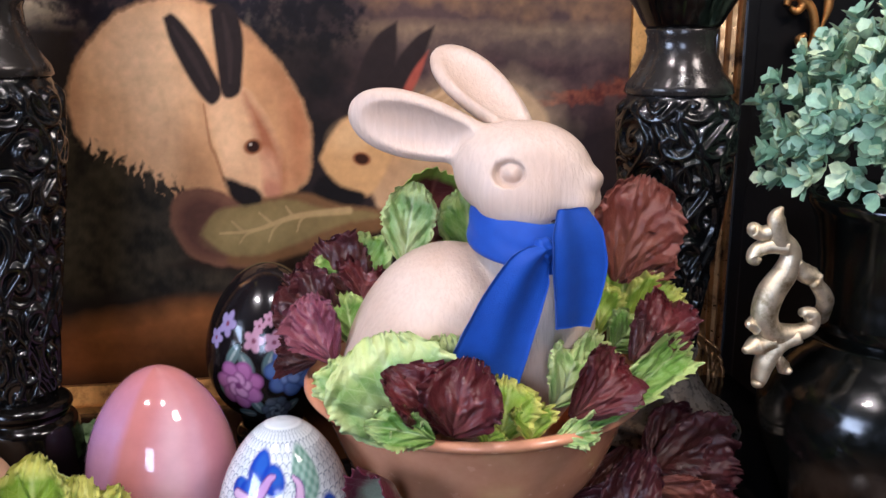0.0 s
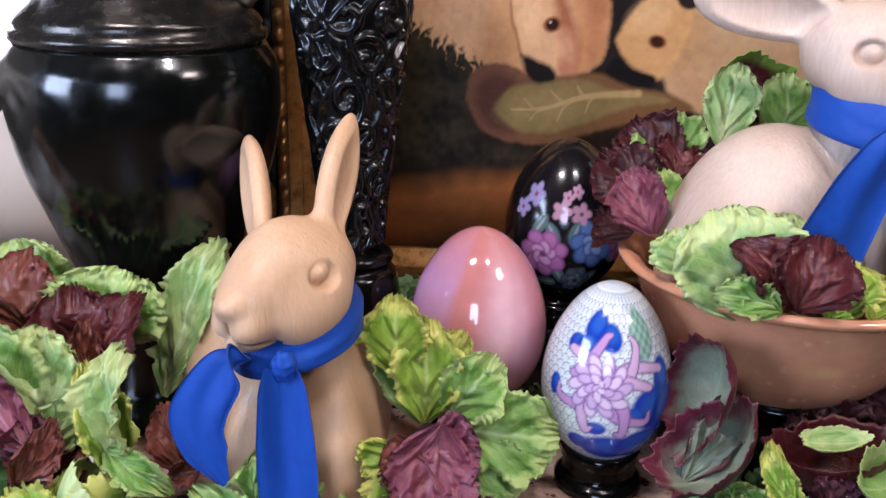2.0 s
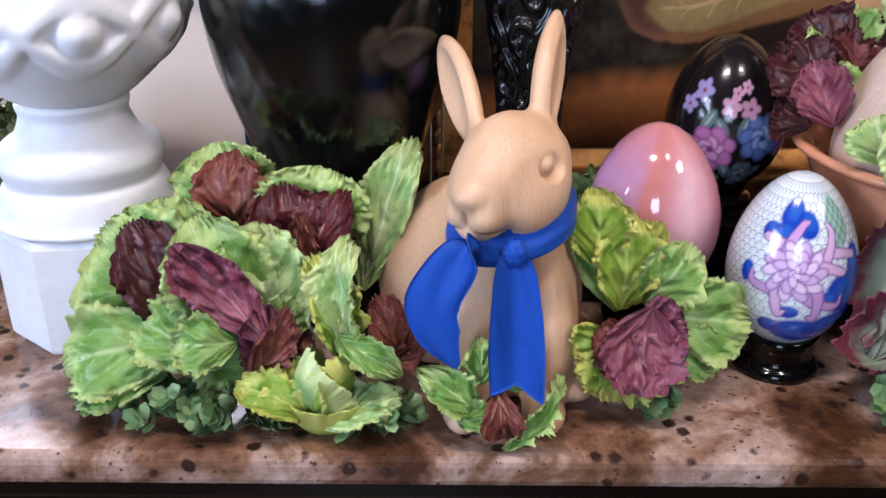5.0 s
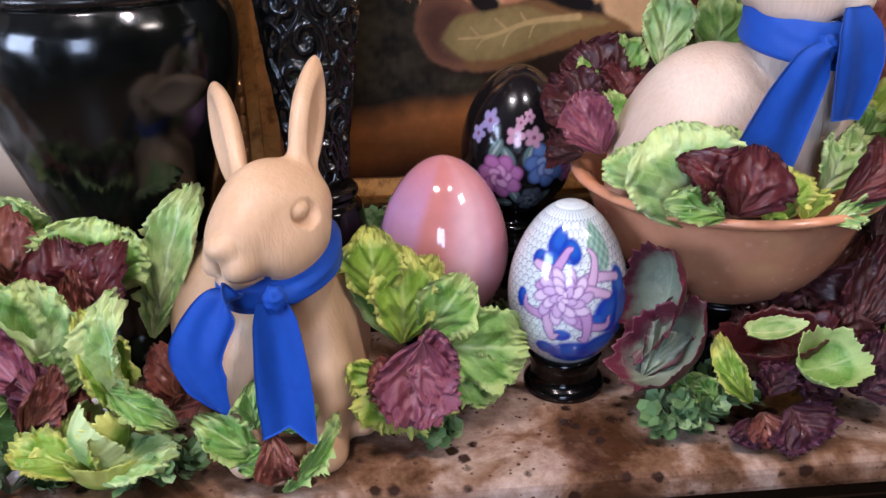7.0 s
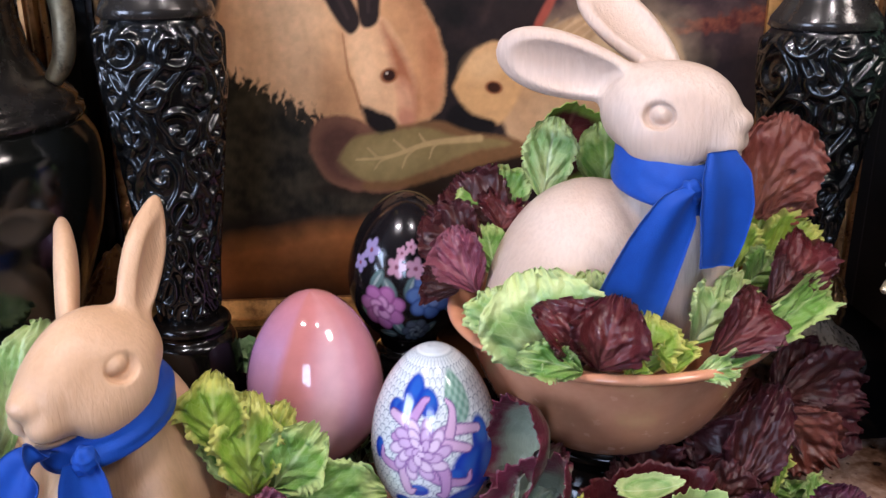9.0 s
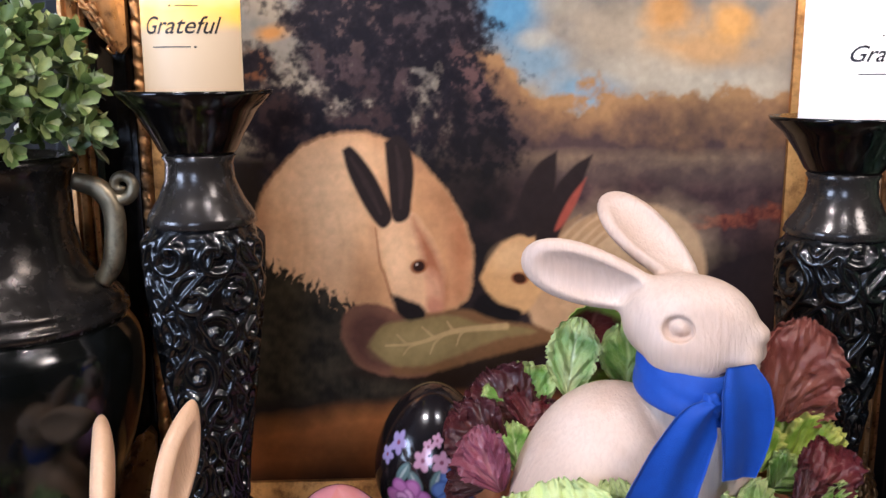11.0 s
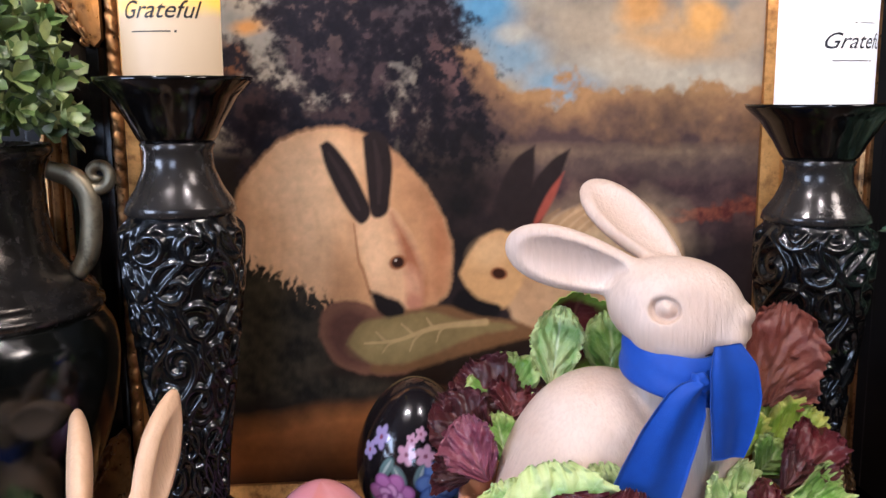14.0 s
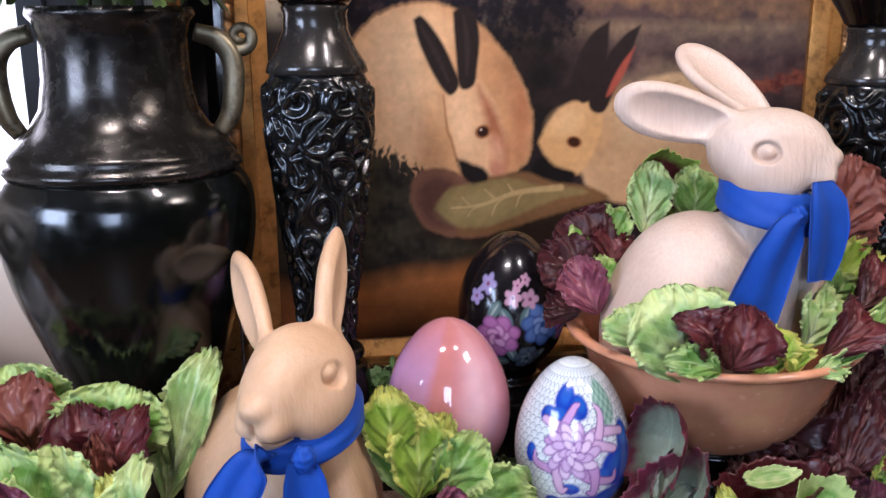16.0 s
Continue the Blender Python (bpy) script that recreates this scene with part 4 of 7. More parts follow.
def blue_egg(X, Y):
    X, Y = (X + 0.007) / 1.08, (Y - 0.006) / 1.06
    c = Canvas(X, Y, (0.72, 0.76, 0.78))
    row = np.floor(Y / 0.0062)
    fx = (X / 0.0082 + 0.5 * (row % 2) + 0.15 * np.sin(row * 3.1)) % 1.0 - 0.5
    fy = Y / 0.0062 - row
    ring = np.hypot(fx * 1.25, fy - 0.15)
    c.wash(np.clip((0.10 - np.abs(ring - 0.62)) / 0.05, 0, 1) * 0.8, (0.20, 0.26, 0.32))
    c.wash(np.clip((0.07 - np.abs(ring - 0.30)) / 0.05, 0, 1) * 0.5, (0.28, 0.34, 0.38))
    green = np.hypot((X - 0.028) / 0.016, (Y - 0.045) / 0.022)
    c.wash(np.clip((1 - green) / 0.2, 0, 1), lerp(rgb(0.34, 0.50, 0.42), rgb(0.16, 0.30, 0.24), 0.5 + 0.8 * np.sin(X * 700) * np.sin(Y * 600)))
    deep, mid = (0.012, 0.045, 0.36), (0.03, 0.14, 0.52)
    for x, y, a, b, t in ((-0.024, 0.050, 0.014, 0.013, 20), (-0.006, 0.043, 0.013, 0.011, -20), (-0.042, 0.035, 0.010, 0.008, 0), (-0.030, 0.034, 0.012, 0.009, 0), (-0.054, -0.004, 0.006, 0.010, 0), (0.046, 0.010, 0.010, 0.018, 0), (0.036, -0.016, 0.020, 0.020, 0),
                          (0.054, -0.024, 0.018, 0.026, 0), (0.016, -0.022, 0.012, 0.009, 0), (-0.014, -0.034, 0.010, 0.006, 0), (0.000, -0.056, 0.030, 0.014, 0), (0.030, -0.052, 0.026, 0.016, 10), (-0.030, -0.052, 0.010, 0.008, 0)):
        c.oval(x, y, a, b, t, deep, 0.25, 0.06)
        c.oval(x + 0.002, y + 0.003, a * 0.6, b * 0.55, t, mid, 0.8, 0.0, 0.6)
    cx, cy = -0.012, 0.004
    for k, (ex, ey, sway) in enumerate(((0.042, 0.018, 0.010), (0.028, -0.028, -0.010), (-0.042, 0.030, -0.008), (-0.012, 0.042, 0.010), (0.020, 0.036, -0.010), (-0.046, -0.012, 0.010), (-0.022, -0.036, -0.008), (0.010, -0.038, 0.010), (0.030, 0.004, 0.006), (-0.036, 0.012, -0.006))):
        mx, my = (cx + ex) / 2, (cy + ey) / 2
        L = math.hypot(ex - cx, ey - cy)
        px, py = -(ey - cy) / L * sway, (ex - cx) / L * sway
        pts = [(cx, cy), (mx + px, my + py), (ex, ey), (ex - px * 0.7, ey - py * 0.7 + 0.004)]
        c.stroke(pts, (0.0070, 0.0060, 0.0044, 0.0020), (0.13, 0.06, 0.22), 0.2)
        c.stroke(pts, (0.0058, 0.0048, 0.0032, 0.0012), (0.52, 0.30, 0.55) if k % 2 else (0.64, 0.42, 0.62), 0.4)
    for ring, (n, r, q) in enumerate(((10, 0.0205, 0.0085), (8, 0.0140, 0.0074), (5, 0.0078, 0.0060), (3, 0.003, 0.0042))):
        for k in range(n):
            a = k * 6.283 / n + ring * 0.4
            c.oval(cx + r * math.cos(a), cy + r * math.sin(a), q, q * 0.66, math.degrees(a) + 28, (0.22, 0.10, 0.30), 0.2)
            c.oval(cx + r * math.cos(a), cy + r * math.sin(a), q * 0.84, q * 0.50, math.degrees(a) + 28, (0.72, 0.56, 0.72) if (k + ring) % 2 else (0.60, 0.42, 0.64), 0.4)
    return c.c


def rose(c, x, y, r, col, dark, light):
    for k in range(7):
        a = k * 6.283 / 7 + 0.3
        c.oval(x + 0.62 * r * math.cos(a), y + 0.62 * r * math.sin(a), 0.46 * r, 0.40 * r, math.degrees(a), dark, 0.2)
        c.oval(x + 0.62 * r * math.cos(a), y + 0.62 * r * math.sin(a), 0.40 * r, 0.33 * r, math.degrees(a), col, 0.5)
    for k in range(5):
        a = k * 6.283 / 5
        c.oval(x + 0.30 * r * math.cos(a), y + 0.30 * r * math.sin(a), 0.34 * r, 0.26 * r, math.degrees(a) + 40, dark, 0.25)
        c.oval(x + 0.30 * r * math.cos(a), y + 0.30 * r * math.sin(a), 0.28 * r, 0.19 * r, math.degrees(a) + 40, light, 0.6)
    c.oval(x, y, 0.15 * r, 0.15 * r, 0, dark, 0.6)


def black_egg(X, Y):
    c = Canvas(X, Y, (0.008, 0.006, 0.007))
    for x, y, t in ((-0.035, 0.006, 60), (-0.02, -0.002, 120), (0.004, 0.0, 70), (0.048, 0.015, 30), (0.052, -0.03, -40), (-0.012, -0.05, -60), (0.012, -0.048, -20), (-0.05, -0.028, 80),
                    (0.025, -0.055, 40), (-0.03, -0.062, 0)):
        c.oval(x, y, 0.013, 0.0065, t, (0.10, 0.17, 0.17), 0.3)
        c.oval(x, y, 0.010, 0.0016, t, (0.30, 0.38, 0.36), 0.6)
    rose(c, -0.030, -0.026, 0.026, (0.44, 0.17, 0.40), (0.18, 0.045, 0.17), (0.62, 0.34, 0.58))
    rose(c, 0.026, -0.012, 0.026, (0.10, 0.18, 0.42), (0.02, 0.05, 0.17), (0.22, 0.32, 0.58))
    rose(c, 0.010, -0.058, 0.018, (0.10, 0.13, 0.17), (0.03, 0.04, 0.06), (0.2, 0.26, 0.30))
    rose(c, 0.070, -0.02, 0.022, (0.44, 0.17, 0.40), (0.18, 0.045, 0.17), (0.62, 0.34, 0.58))
    for x, y, s in ((-0.012, 0.022, 0.011), (0.010, 0.020, 0.011), (-0.006, 0.036, 0.007), (0.006, 0.042, 0.007), (-0.048, 0.036, 0.012), (0.048, 0.038, 0.009), (-0.062, 0.02, 0.010)):
        for k in range(5):
            a = k * 6.283 / 5
            c.oval(x + 0.6 * s * math.cos(a), y + 0.6 * s * math.sin(a), 0.5 * s, 0.38 * s, math.degrees(a), (0.52, 0.28, 0.38) if x > -0.03 else (0.30, 0.24, 0.44), 0.35)
        c.oval(x, y, 0.22 * s, 0.22 * s, 0, (0.20, 0.06, 0.10), 0.5)
    return c.c


def pink_egg(X, Y):
    c = Canvas(X, Y, (0.62, 0.29, 0.33))
    w = X - 0.18 * Y + 0.003 * waves(X, Y, 30, 8)
    c.wash(np.exp(-((w - 0.010) / 0.016) ** 2) * 0.8, (0.78, 0.50, 0.56))
    c.wash(np.exp(-((w - 0.034) / 0.010) ** 2) * 0.7, (0.66, 0.38, 0.47))
    c.wash(np.exp(-((w - 0.060) / 0.018) ** 2) * 0.8, (0.58, 0.25, 0.32))
    c.wash(np.clip((-0.004 - w) / 0.022, 0, 1) * 0.8, (0.58, 0.21, 0.19))
    c.wash(np.clip((-0.040 - w) / 0.012, 0, 1) * 0.9, (0.56, 0.30, 0.52))
    c.wash(np.clip((Y - 0.050) / 0.04, 0, 1) * 0.8, (0.56, 0.21, 0.20))
    c.wash(np.clip((-0.03 - Y) / 0.09, 0, 1) * 0.45, (0.48, 0.24, 0.38))
    return c.c


def stand(parent, r, h, top):
    part("egg_stand", lathe([(0.0, 0.0), (r, 0.0), (r, h * 0.18), (r * 0.9, h * 0.26), (r * 0.72, h * 0.36), (r * 0.82, h * 0.46), (r * 0.72, h * 0.58), (r * 0.86, h * 0.7), (r * 0.82, h * 0.82), (r * top, h), (r * top * 0.8, h), (r * 0.3, h * 0.8), (0, h * 0.8)], 48), BLACK, parent, "turned black lacquer ring stand")


egg = thing("decorative_egg", "white and blue enamelled egg with pink flower, black stand", "egg", (-0.020, 0.732, 0.0), 2, "large decorative eggs")
stand(egg, 0.042, 0.042, 0.92)
part("egg_shell", painted_egg(0.120, 0.176, 0.031, 256, 200, blue_egg, painted("enamel", 0.16, 0.7, 0.1)), None, egg)
egg = thing("decorative_egg", "black enamelled egg painted with pink and blue flowers", "egg", (-0.036, 0.945, 0.10), -2, "large decorative eggs")
stand(egg, 0.040, 0.03, 0.86)
part("egg_shell", painted_egg(0.134, 0.176, 0.016, 256, 200, black_egg, painted("black_enamel", 0.16, 0.25, 0.05)), None, egg)
egg = thing("decorative_egg", "glossy pink and lilac marbled glass egg", "egg", (-0.137, 0.825, 0.0), 6, "large decorative eggs")
stand(egg, 0.045, 0.052, 0.86)
part("egg_shell", painted_egg(0.140, 0.190, 0.036, 160, 120, pink_egg, painted("pink_glaze", 0.09, 0.8, 0.02)), None, egg)

BX, BY = 0.163, 0.805
drum = thing("bowl_stand", "round black lacquered stand under the clay bowl", "stand", (BX, BY - 0.01, 0))
part("stand_body", lathe([(0, 0), (0.085, 0), (0.088, 0.01), (0.07, 0.02), (0.06, 0.05), (0.07, 0.07), (0.086, 0.08), (0.086, 0.090), (0, 0.090)], 48), BLACK, drum)
bowl = thing("clay_bowl", "wide glazed terracotta bowl with a rolled rim", "bowl", (BX, BY, 0.090))
part("bowl_body", lathe([(0, 0), (0.080, 0), (0.096, 0.005), (0.116, 0.028), (0.132, 0.060), (0.144, 0.092), (0.151, 0.106), (0.161, 0.112), (0.164, 0.117), (0.159, 0.121), (0.149, 0.117), (0.139, 0.106), (0.120, 0.06), (0.09, 0.016), (0, 0.012)], 96, 60), TERRA, bowl)


# ---- candlesticks ----
def carved(amp, cols, zs, ze):
    """Scrolling acanthus relief round a shaft."""
    def fn(t, z, r):
        out = np.zeros_like(t)
        pitch = 0.040
        for row in range(int((ze - zs) / pitch) + 2):
            for k in range(cols):
                a0 = (k + 0.5 * (row % 2)) * 2 * math.pi / cols
                z0 = zs + row * pitch
                d = (t - a0 + math.pi) % (2 * math.pi) - math.pi
                x, y = d * 0.055, z - z0
                rad = np.hypot(x, y)
                ang = np.arctan2(y, x * (1 if (row + k) % 2 else -1))
                curl = np.cos(ang * 1.0 - rad * 300 + row)
                fade = np.clip((0.026 - rad) / 0.006, 0, 1)
                out = np.maximum(out, (0.35 + 0.65 * np.clip(curl, -0.6, 1)) * fade)
                stem = np.abs(d * 0.055 - 0.018 * np.sin((z - zs) * 50 + k * 2.1))
                out = np.maximum(out, np.clip((0.0045 - stem) / 0.0025, 0, 1) * 0.9)
        edge = np.clip((z - zs) / 0.008, 0, 1) * np.clip((ze - z) / 0.008, 0, 1)
        return amp * out * edge
    return fn


def candlestick(x, y, s, z0, label, hc, wide, seed):
    """hc: height of the candle's seat above the foot."""
    cs = thing("candlestick", label, "candlestick", (x, y, z0), 20 * seed, "pair of carved black candlesticks")
    k = hc / 0.50
    foot = [(0, 0), (0.082, 0), (0.084, 0.007), (0.077, 0.013), (0.079, 0.020), (0.066, 0.028), (0.052, 0.042), (0.041, 0.060), (0.034, 0.078), (0.037, 0.090), (0.033, 0.100), (0, 0.100)]
    if wide:
        foot = [(0, 0), (0.047, 0), (0.050, 0.02), (0.046, 0.055), (0.038, 0.066), (0.042, 0.074), (0.034, 0.082), (0, 0.082)]
    part("foot", lathe([(r, z * k) for r, z in foot], 64, 70), PEWTER if not wide else BLACK, cs, "" if wide else "worn silvery flared foot")
    n = 200
    prof = [(np.interp(q, (0, 0.15, 0.5, 0.8, 0.95, 1.0), (0.028, 0.030, 0.044, 0.0545, 0.0555, 0.050)) * s, (0.082 + 0.298 * q) * k) for q in np.linspace(0, 1, n)]
    part("shaft", lathe(prof, 240, 0, carved(0.0058 * s, 8, 0.085 * k, 0.376 * k)), CARVED, cs, "carved with scrolling leaves")
    part("neck", lathe([(0, 0.378 * k), (0.050 * s, 0.379 * k), (0.054 * s, 0.382 * k), (0.052 * s, 0.390 * k), (0.042 * s, 0.405 * k), (0.034 * s, 0.424 * k), (0.033 * s, 0.440 * k), (0.036 * s, 0.446 * k), (0.033 * s, 0.449 * k), (0, 0.449 * k)], 64), SHOULDER, cs, "smooth pewter-black collar")
    part("cup", lathe([(0, 0.447 * k), (0.034 * s, 0.4475 * k), (0.038 * s, 0.452 * k), (0.046 * s, 0.468 * k), (0.060 * s, 0.490 * k), (0.074 * s, 0.504 * k), (0.075 * s, 0.508 * k), (0.071 * s, 0.508 * k), (0.058 * s, 0.500 * k), (0, 0.498 * k)], 72), BLACK, cs, "flared glossy black cup")
    return cs


candlestick(-0.268, 0.875, 1.0, 0.10, "tall carved black candlestick with a bulbous foot on the riser", 0.514, True, 0)
candlestick(0.394, 0.895, 1.04, 0.10, "tall carved black candlestick with a flared silvery foot", 0.484, False, 1)


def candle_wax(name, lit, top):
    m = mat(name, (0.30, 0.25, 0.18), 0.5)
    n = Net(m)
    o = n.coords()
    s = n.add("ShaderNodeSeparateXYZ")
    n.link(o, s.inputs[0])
    # The lit candle's inner glow is put into the wax as emission by height.
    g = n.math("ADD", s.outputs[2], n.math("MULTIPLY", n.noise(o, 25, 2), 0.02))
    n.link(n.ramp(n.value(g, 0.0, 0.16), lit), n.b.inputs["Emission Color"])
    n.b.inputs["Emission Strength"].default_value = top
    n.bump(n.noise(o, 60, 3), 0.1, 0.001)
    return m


def candle(x, y, z, r, h, material, label, turn):
    cd = thing("pillar_candle", label, "candle", (x, y, z), turn, "pair of lettered pillar candles")
    seg = 72
    me = lathe([(0, 0.0), (r * 0.97, 0.0), (r, 0.003), (r, h * 0.5), (r, h * 0.9), (r * 0.99, h), (r * 0.93, h + 0.001), (r * 0.88, h - 0.010), (r * 0.5, h - 0.018), (0, h - 0.018)], seg)
    for q in me.vertices:
        if q.co.z > h * 0.96:
            a = math.atan2(q.co.y, q.co.x)
            q.co.z += 0.0035 * math.sin(2 * a + 0.6) + 0.002 * math.sin(5 * a)
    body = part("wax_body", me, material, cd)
    cu = bpy.data.curves.new("word", "FONT")
    cu.body, cu.size, cu.shear, cu.align_x = "Grateful", 0.0225, 0.40, "CENTER"
    cu.offset = 0.0001
    cu.resolution_u = 3
    tmp = new("word", cu)
    dg = bpy.context.evaluated_depsgraph_get()
    wm = bpy.data.meshes.new_from_object(tmp.evaluated_get(dg))
    bpy.data.objects.remove(tmp)
    wm.materials.clear()
    extra = bmesh.new()
    extra.from_mesh(wm)
    for (x0, x1, y0, y1) in ((-0.026, 0.012, -0.0125, -0.0115), (0.0, 0.020, 0.0245, 0.0252), (0.015, 0.017, -0.0130, -0.0112), (-0.006, -0.0042, 0.0240, 0.0256)):
        n = 8
        lo = [extra.verts.new((x0 + (x1 - x0) * i / n, y0, 0)) for i in range(n + 1)]
        hi = [extra.verts.new((x0 + (x1 - x0) * i / n, y1, 0)) for i in range(n + 1)]
        for i in range(n):
            extra.faces.new((lo[i], lo[i + 1], hi[i + 1], hi[i]))
    for q in extra.verts:
        a = q.co.x / r
        q.co = Vector(((r + 0.0006) * math.sin(a), -(r + 0.0006) * math.cos(a), h * 0.455 + q.co.y))
    part("lettering", extra, INK, body, "black script lettering")
    return cd


INK = mat("ink", (0.012, 0.010, 0.010), 0.5)
candle(-0.268, 0.875, 0.10 + 0.514 * 0.996, 0.0465, 0.137, candle_wax("glowing_warm_wax", [(0.0, (0.40, 0.25, 0.12)), (0.45, (0.46, 0.31, 0.16)), (0.53, (0.80, 0.46, 0.02)), (0.60, (0.86, 0.52, 0.01)), (0.68, (1.0, 0.78, 0.22)), (0.82, (1.0, 0.80, 0.28)), (0.92, (0.90, 0.55, 0.02))], 1.4),
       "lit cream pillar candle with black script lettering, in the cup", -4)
# Near-white emission over the whole body gives this candle its brightness.
candle(0.394, 0.895, 0.10 + 0.484 * 0.996, 0.0485, 0.141, candle_wax("glowing_white_wax", [(0.0, (0.9, 0.84, 0.76)), (1.0, (1.0, 0.98, 0.95))], 1.1),
       "bright white pillar candle with black script lettering, in the cup", 11)


# ---- urns and vases ----
def amphora_left():
    v = thing("urn_vase", "tall glossy black urn with aged scroll handles", "vase", (-0.472, 0.875, 0.0))
    prof = [(0, 0), (0.074, 0), (0.078, 0.008), (0.070, 0.02), (0.064, 0.05), (0.070, 0.11), (0.084, 0.167), (0.106, 0.23), (0.122, 0.278), (0.131, 0.33), (0.130, 0.37), (0.118, 0.395)]
    part("body", lathe(prof, 96, 60), BLACK_GLAZE, v)
    part("shoulder", lathe([(0.117, 0.394), (0.121, 0.400), (0.120, 0.406), (0.114, 0.408), (0.116, 0.414), (0.112, 0.420), (0.090, 0.440), (0.078, 0.460), (0.073, 0.49), (0.072, 0.53), (0.076, 0.545), (0.082, 0.552), (0.080, 0.560), (0.068, 0.560), (0.064, 0.50), (0.066, 0.44)], 96), BRONZE, v, "ringed shoulder and neck")
    for sgn in (1, -1):
        pts = [(sgn * 0.100, 0, 0.432), (sgn * 0.113, 0, 0.455), (sgn * 0.117, 0, 0.50), (sgn * 0.105, 0, 0.525), (sgn * 0.080, 0, 0.535)]
        a = tube(pts, (0.008, 0.010, 0.010, 0.010, 0.008), 10, 30, 1.3)
        b = spiral(0.126, 0.530, 0.016, 1.3, 1, 3.6, 0.008)
        b = ([(sgn * p[0], p[1], p[2]) for p in b[0]], b[1])
        part("handle", joined([a, b]), AGED, v, "aged bronze-green scroll handle")
    return v


amphora_left()


def amphora_right():
    v = thing("urn_vase", "large glossy black urn with silvered gold scroll handles", "vase", (0.605, 0.79, 0.0))
    part("body", lathe([(0, 0), (0.085, 0), (0.09, 0.01), (0.10, 0.04), (0.125, 0.10), (0.135, 0.14), (0.128, 0.18), (0.105, 0.212), (0.09, 0.228)], 96, 50), BLACK_GLAZE, v)
    part("neck", lathe([(0.088, 0.226), (0.084, 0.25), (0.086, 0.31), (0.092, 0.345), (0.098, 0.358), (0.102, 0.366), (0.100, 0.373), (0.088, 0.373), (0.08, 0.34), (0.078, 0.26)], 96), BLACK_GLAZE, v)
    for sgn in (-1, 1):
        pc = []
        for pts, rad in (([(-0.173, 0.376), (-0.177, 0.366), (-0.171, 0.346), (-0.158, 0.333), (-0.161, 0.314), (-0.174, 0.293), (-0.178, 0.271), (-0.167, 0.255), (-0.144, 0.254), (-0.131, 0.261), (-0.134, 0.272), (-0.144, 0.275)], (0.0013, 0.0059, 0.0066, 0.0066, 0.0086, 0.0099, 0.0092, 0.0073, 0.0053, 0.0046, 0.0053, 0.0033)),
                         ([(-0.164, 0.339), (-0.179, 0.34), (-0.191, 0.335), (-0.194, 0.328), (-0.19, 0.325)], (0.0053, 0.0053, 0.0046, 0.0046, 0.002)),
                         ([(-0.175, 0.357), (-0.187, 0.351), (-0.197, 0.355), (-0.2, 0.358)], (0.004, 0.0046, 0.0046, 0.0016)),
                         ([(-0.171, 0.259), (-0.185, 0.263), (-0.198, 0.266)], (0.004, 0.0066, 0.002)),
                         ([(-0.167, 0.248), (-0.183, 0.243), (-0.199, 0.24)], (0.004, 0.0066, 0.002)),
                         ([(-0.144, 0.252), (-0.162, 0.244), (-0.174, 0.226), (-0.18, 0.207), (-0.187, 0.206)], (0.0046, 0.0059, 0.0066, 0.0046, 0.0013)),
                         ([(-0.165, 0.233), (-0.154, 0.219), (-0.149, 0.215)], (0.0026, 0.0046, 0.0016)),
                         ([(-0.153, 0.324), (-0.144, 0.313), (-0.132, 0.307), (-0.126, 0.307)], (0.0026, 0.0059, 0.0059, 0.002)),
                         ([(-0.135, 0.305), (-0.118, 0.285), (-0.108, 0.262)], (0.004, 0.006, 0.006))):
            deep = [(x, -0.05 + 0.006 * math.sin(3.1 * q / (len(pts) - 1)) + (0.025 if x > -0.112 else 0), z) for q, (x, z) in enumerate(pts)]
            pc.append(tube(deep, [1.65 * q for q in rad], 10, 8 * len(pts), 0.8))
        if sgn > 0:
            pc = [([(-p[0], p[1], p[2]) for p in a], b) for a, b in pc]
        pc = [([(p[0], p[1], p[2]) for p in a], b) for a, b in pc]
        part("handle", joined(pc), SILVERGOLD, v, "silvered gold leaf-scroll handle")
    return v


amphora_right()


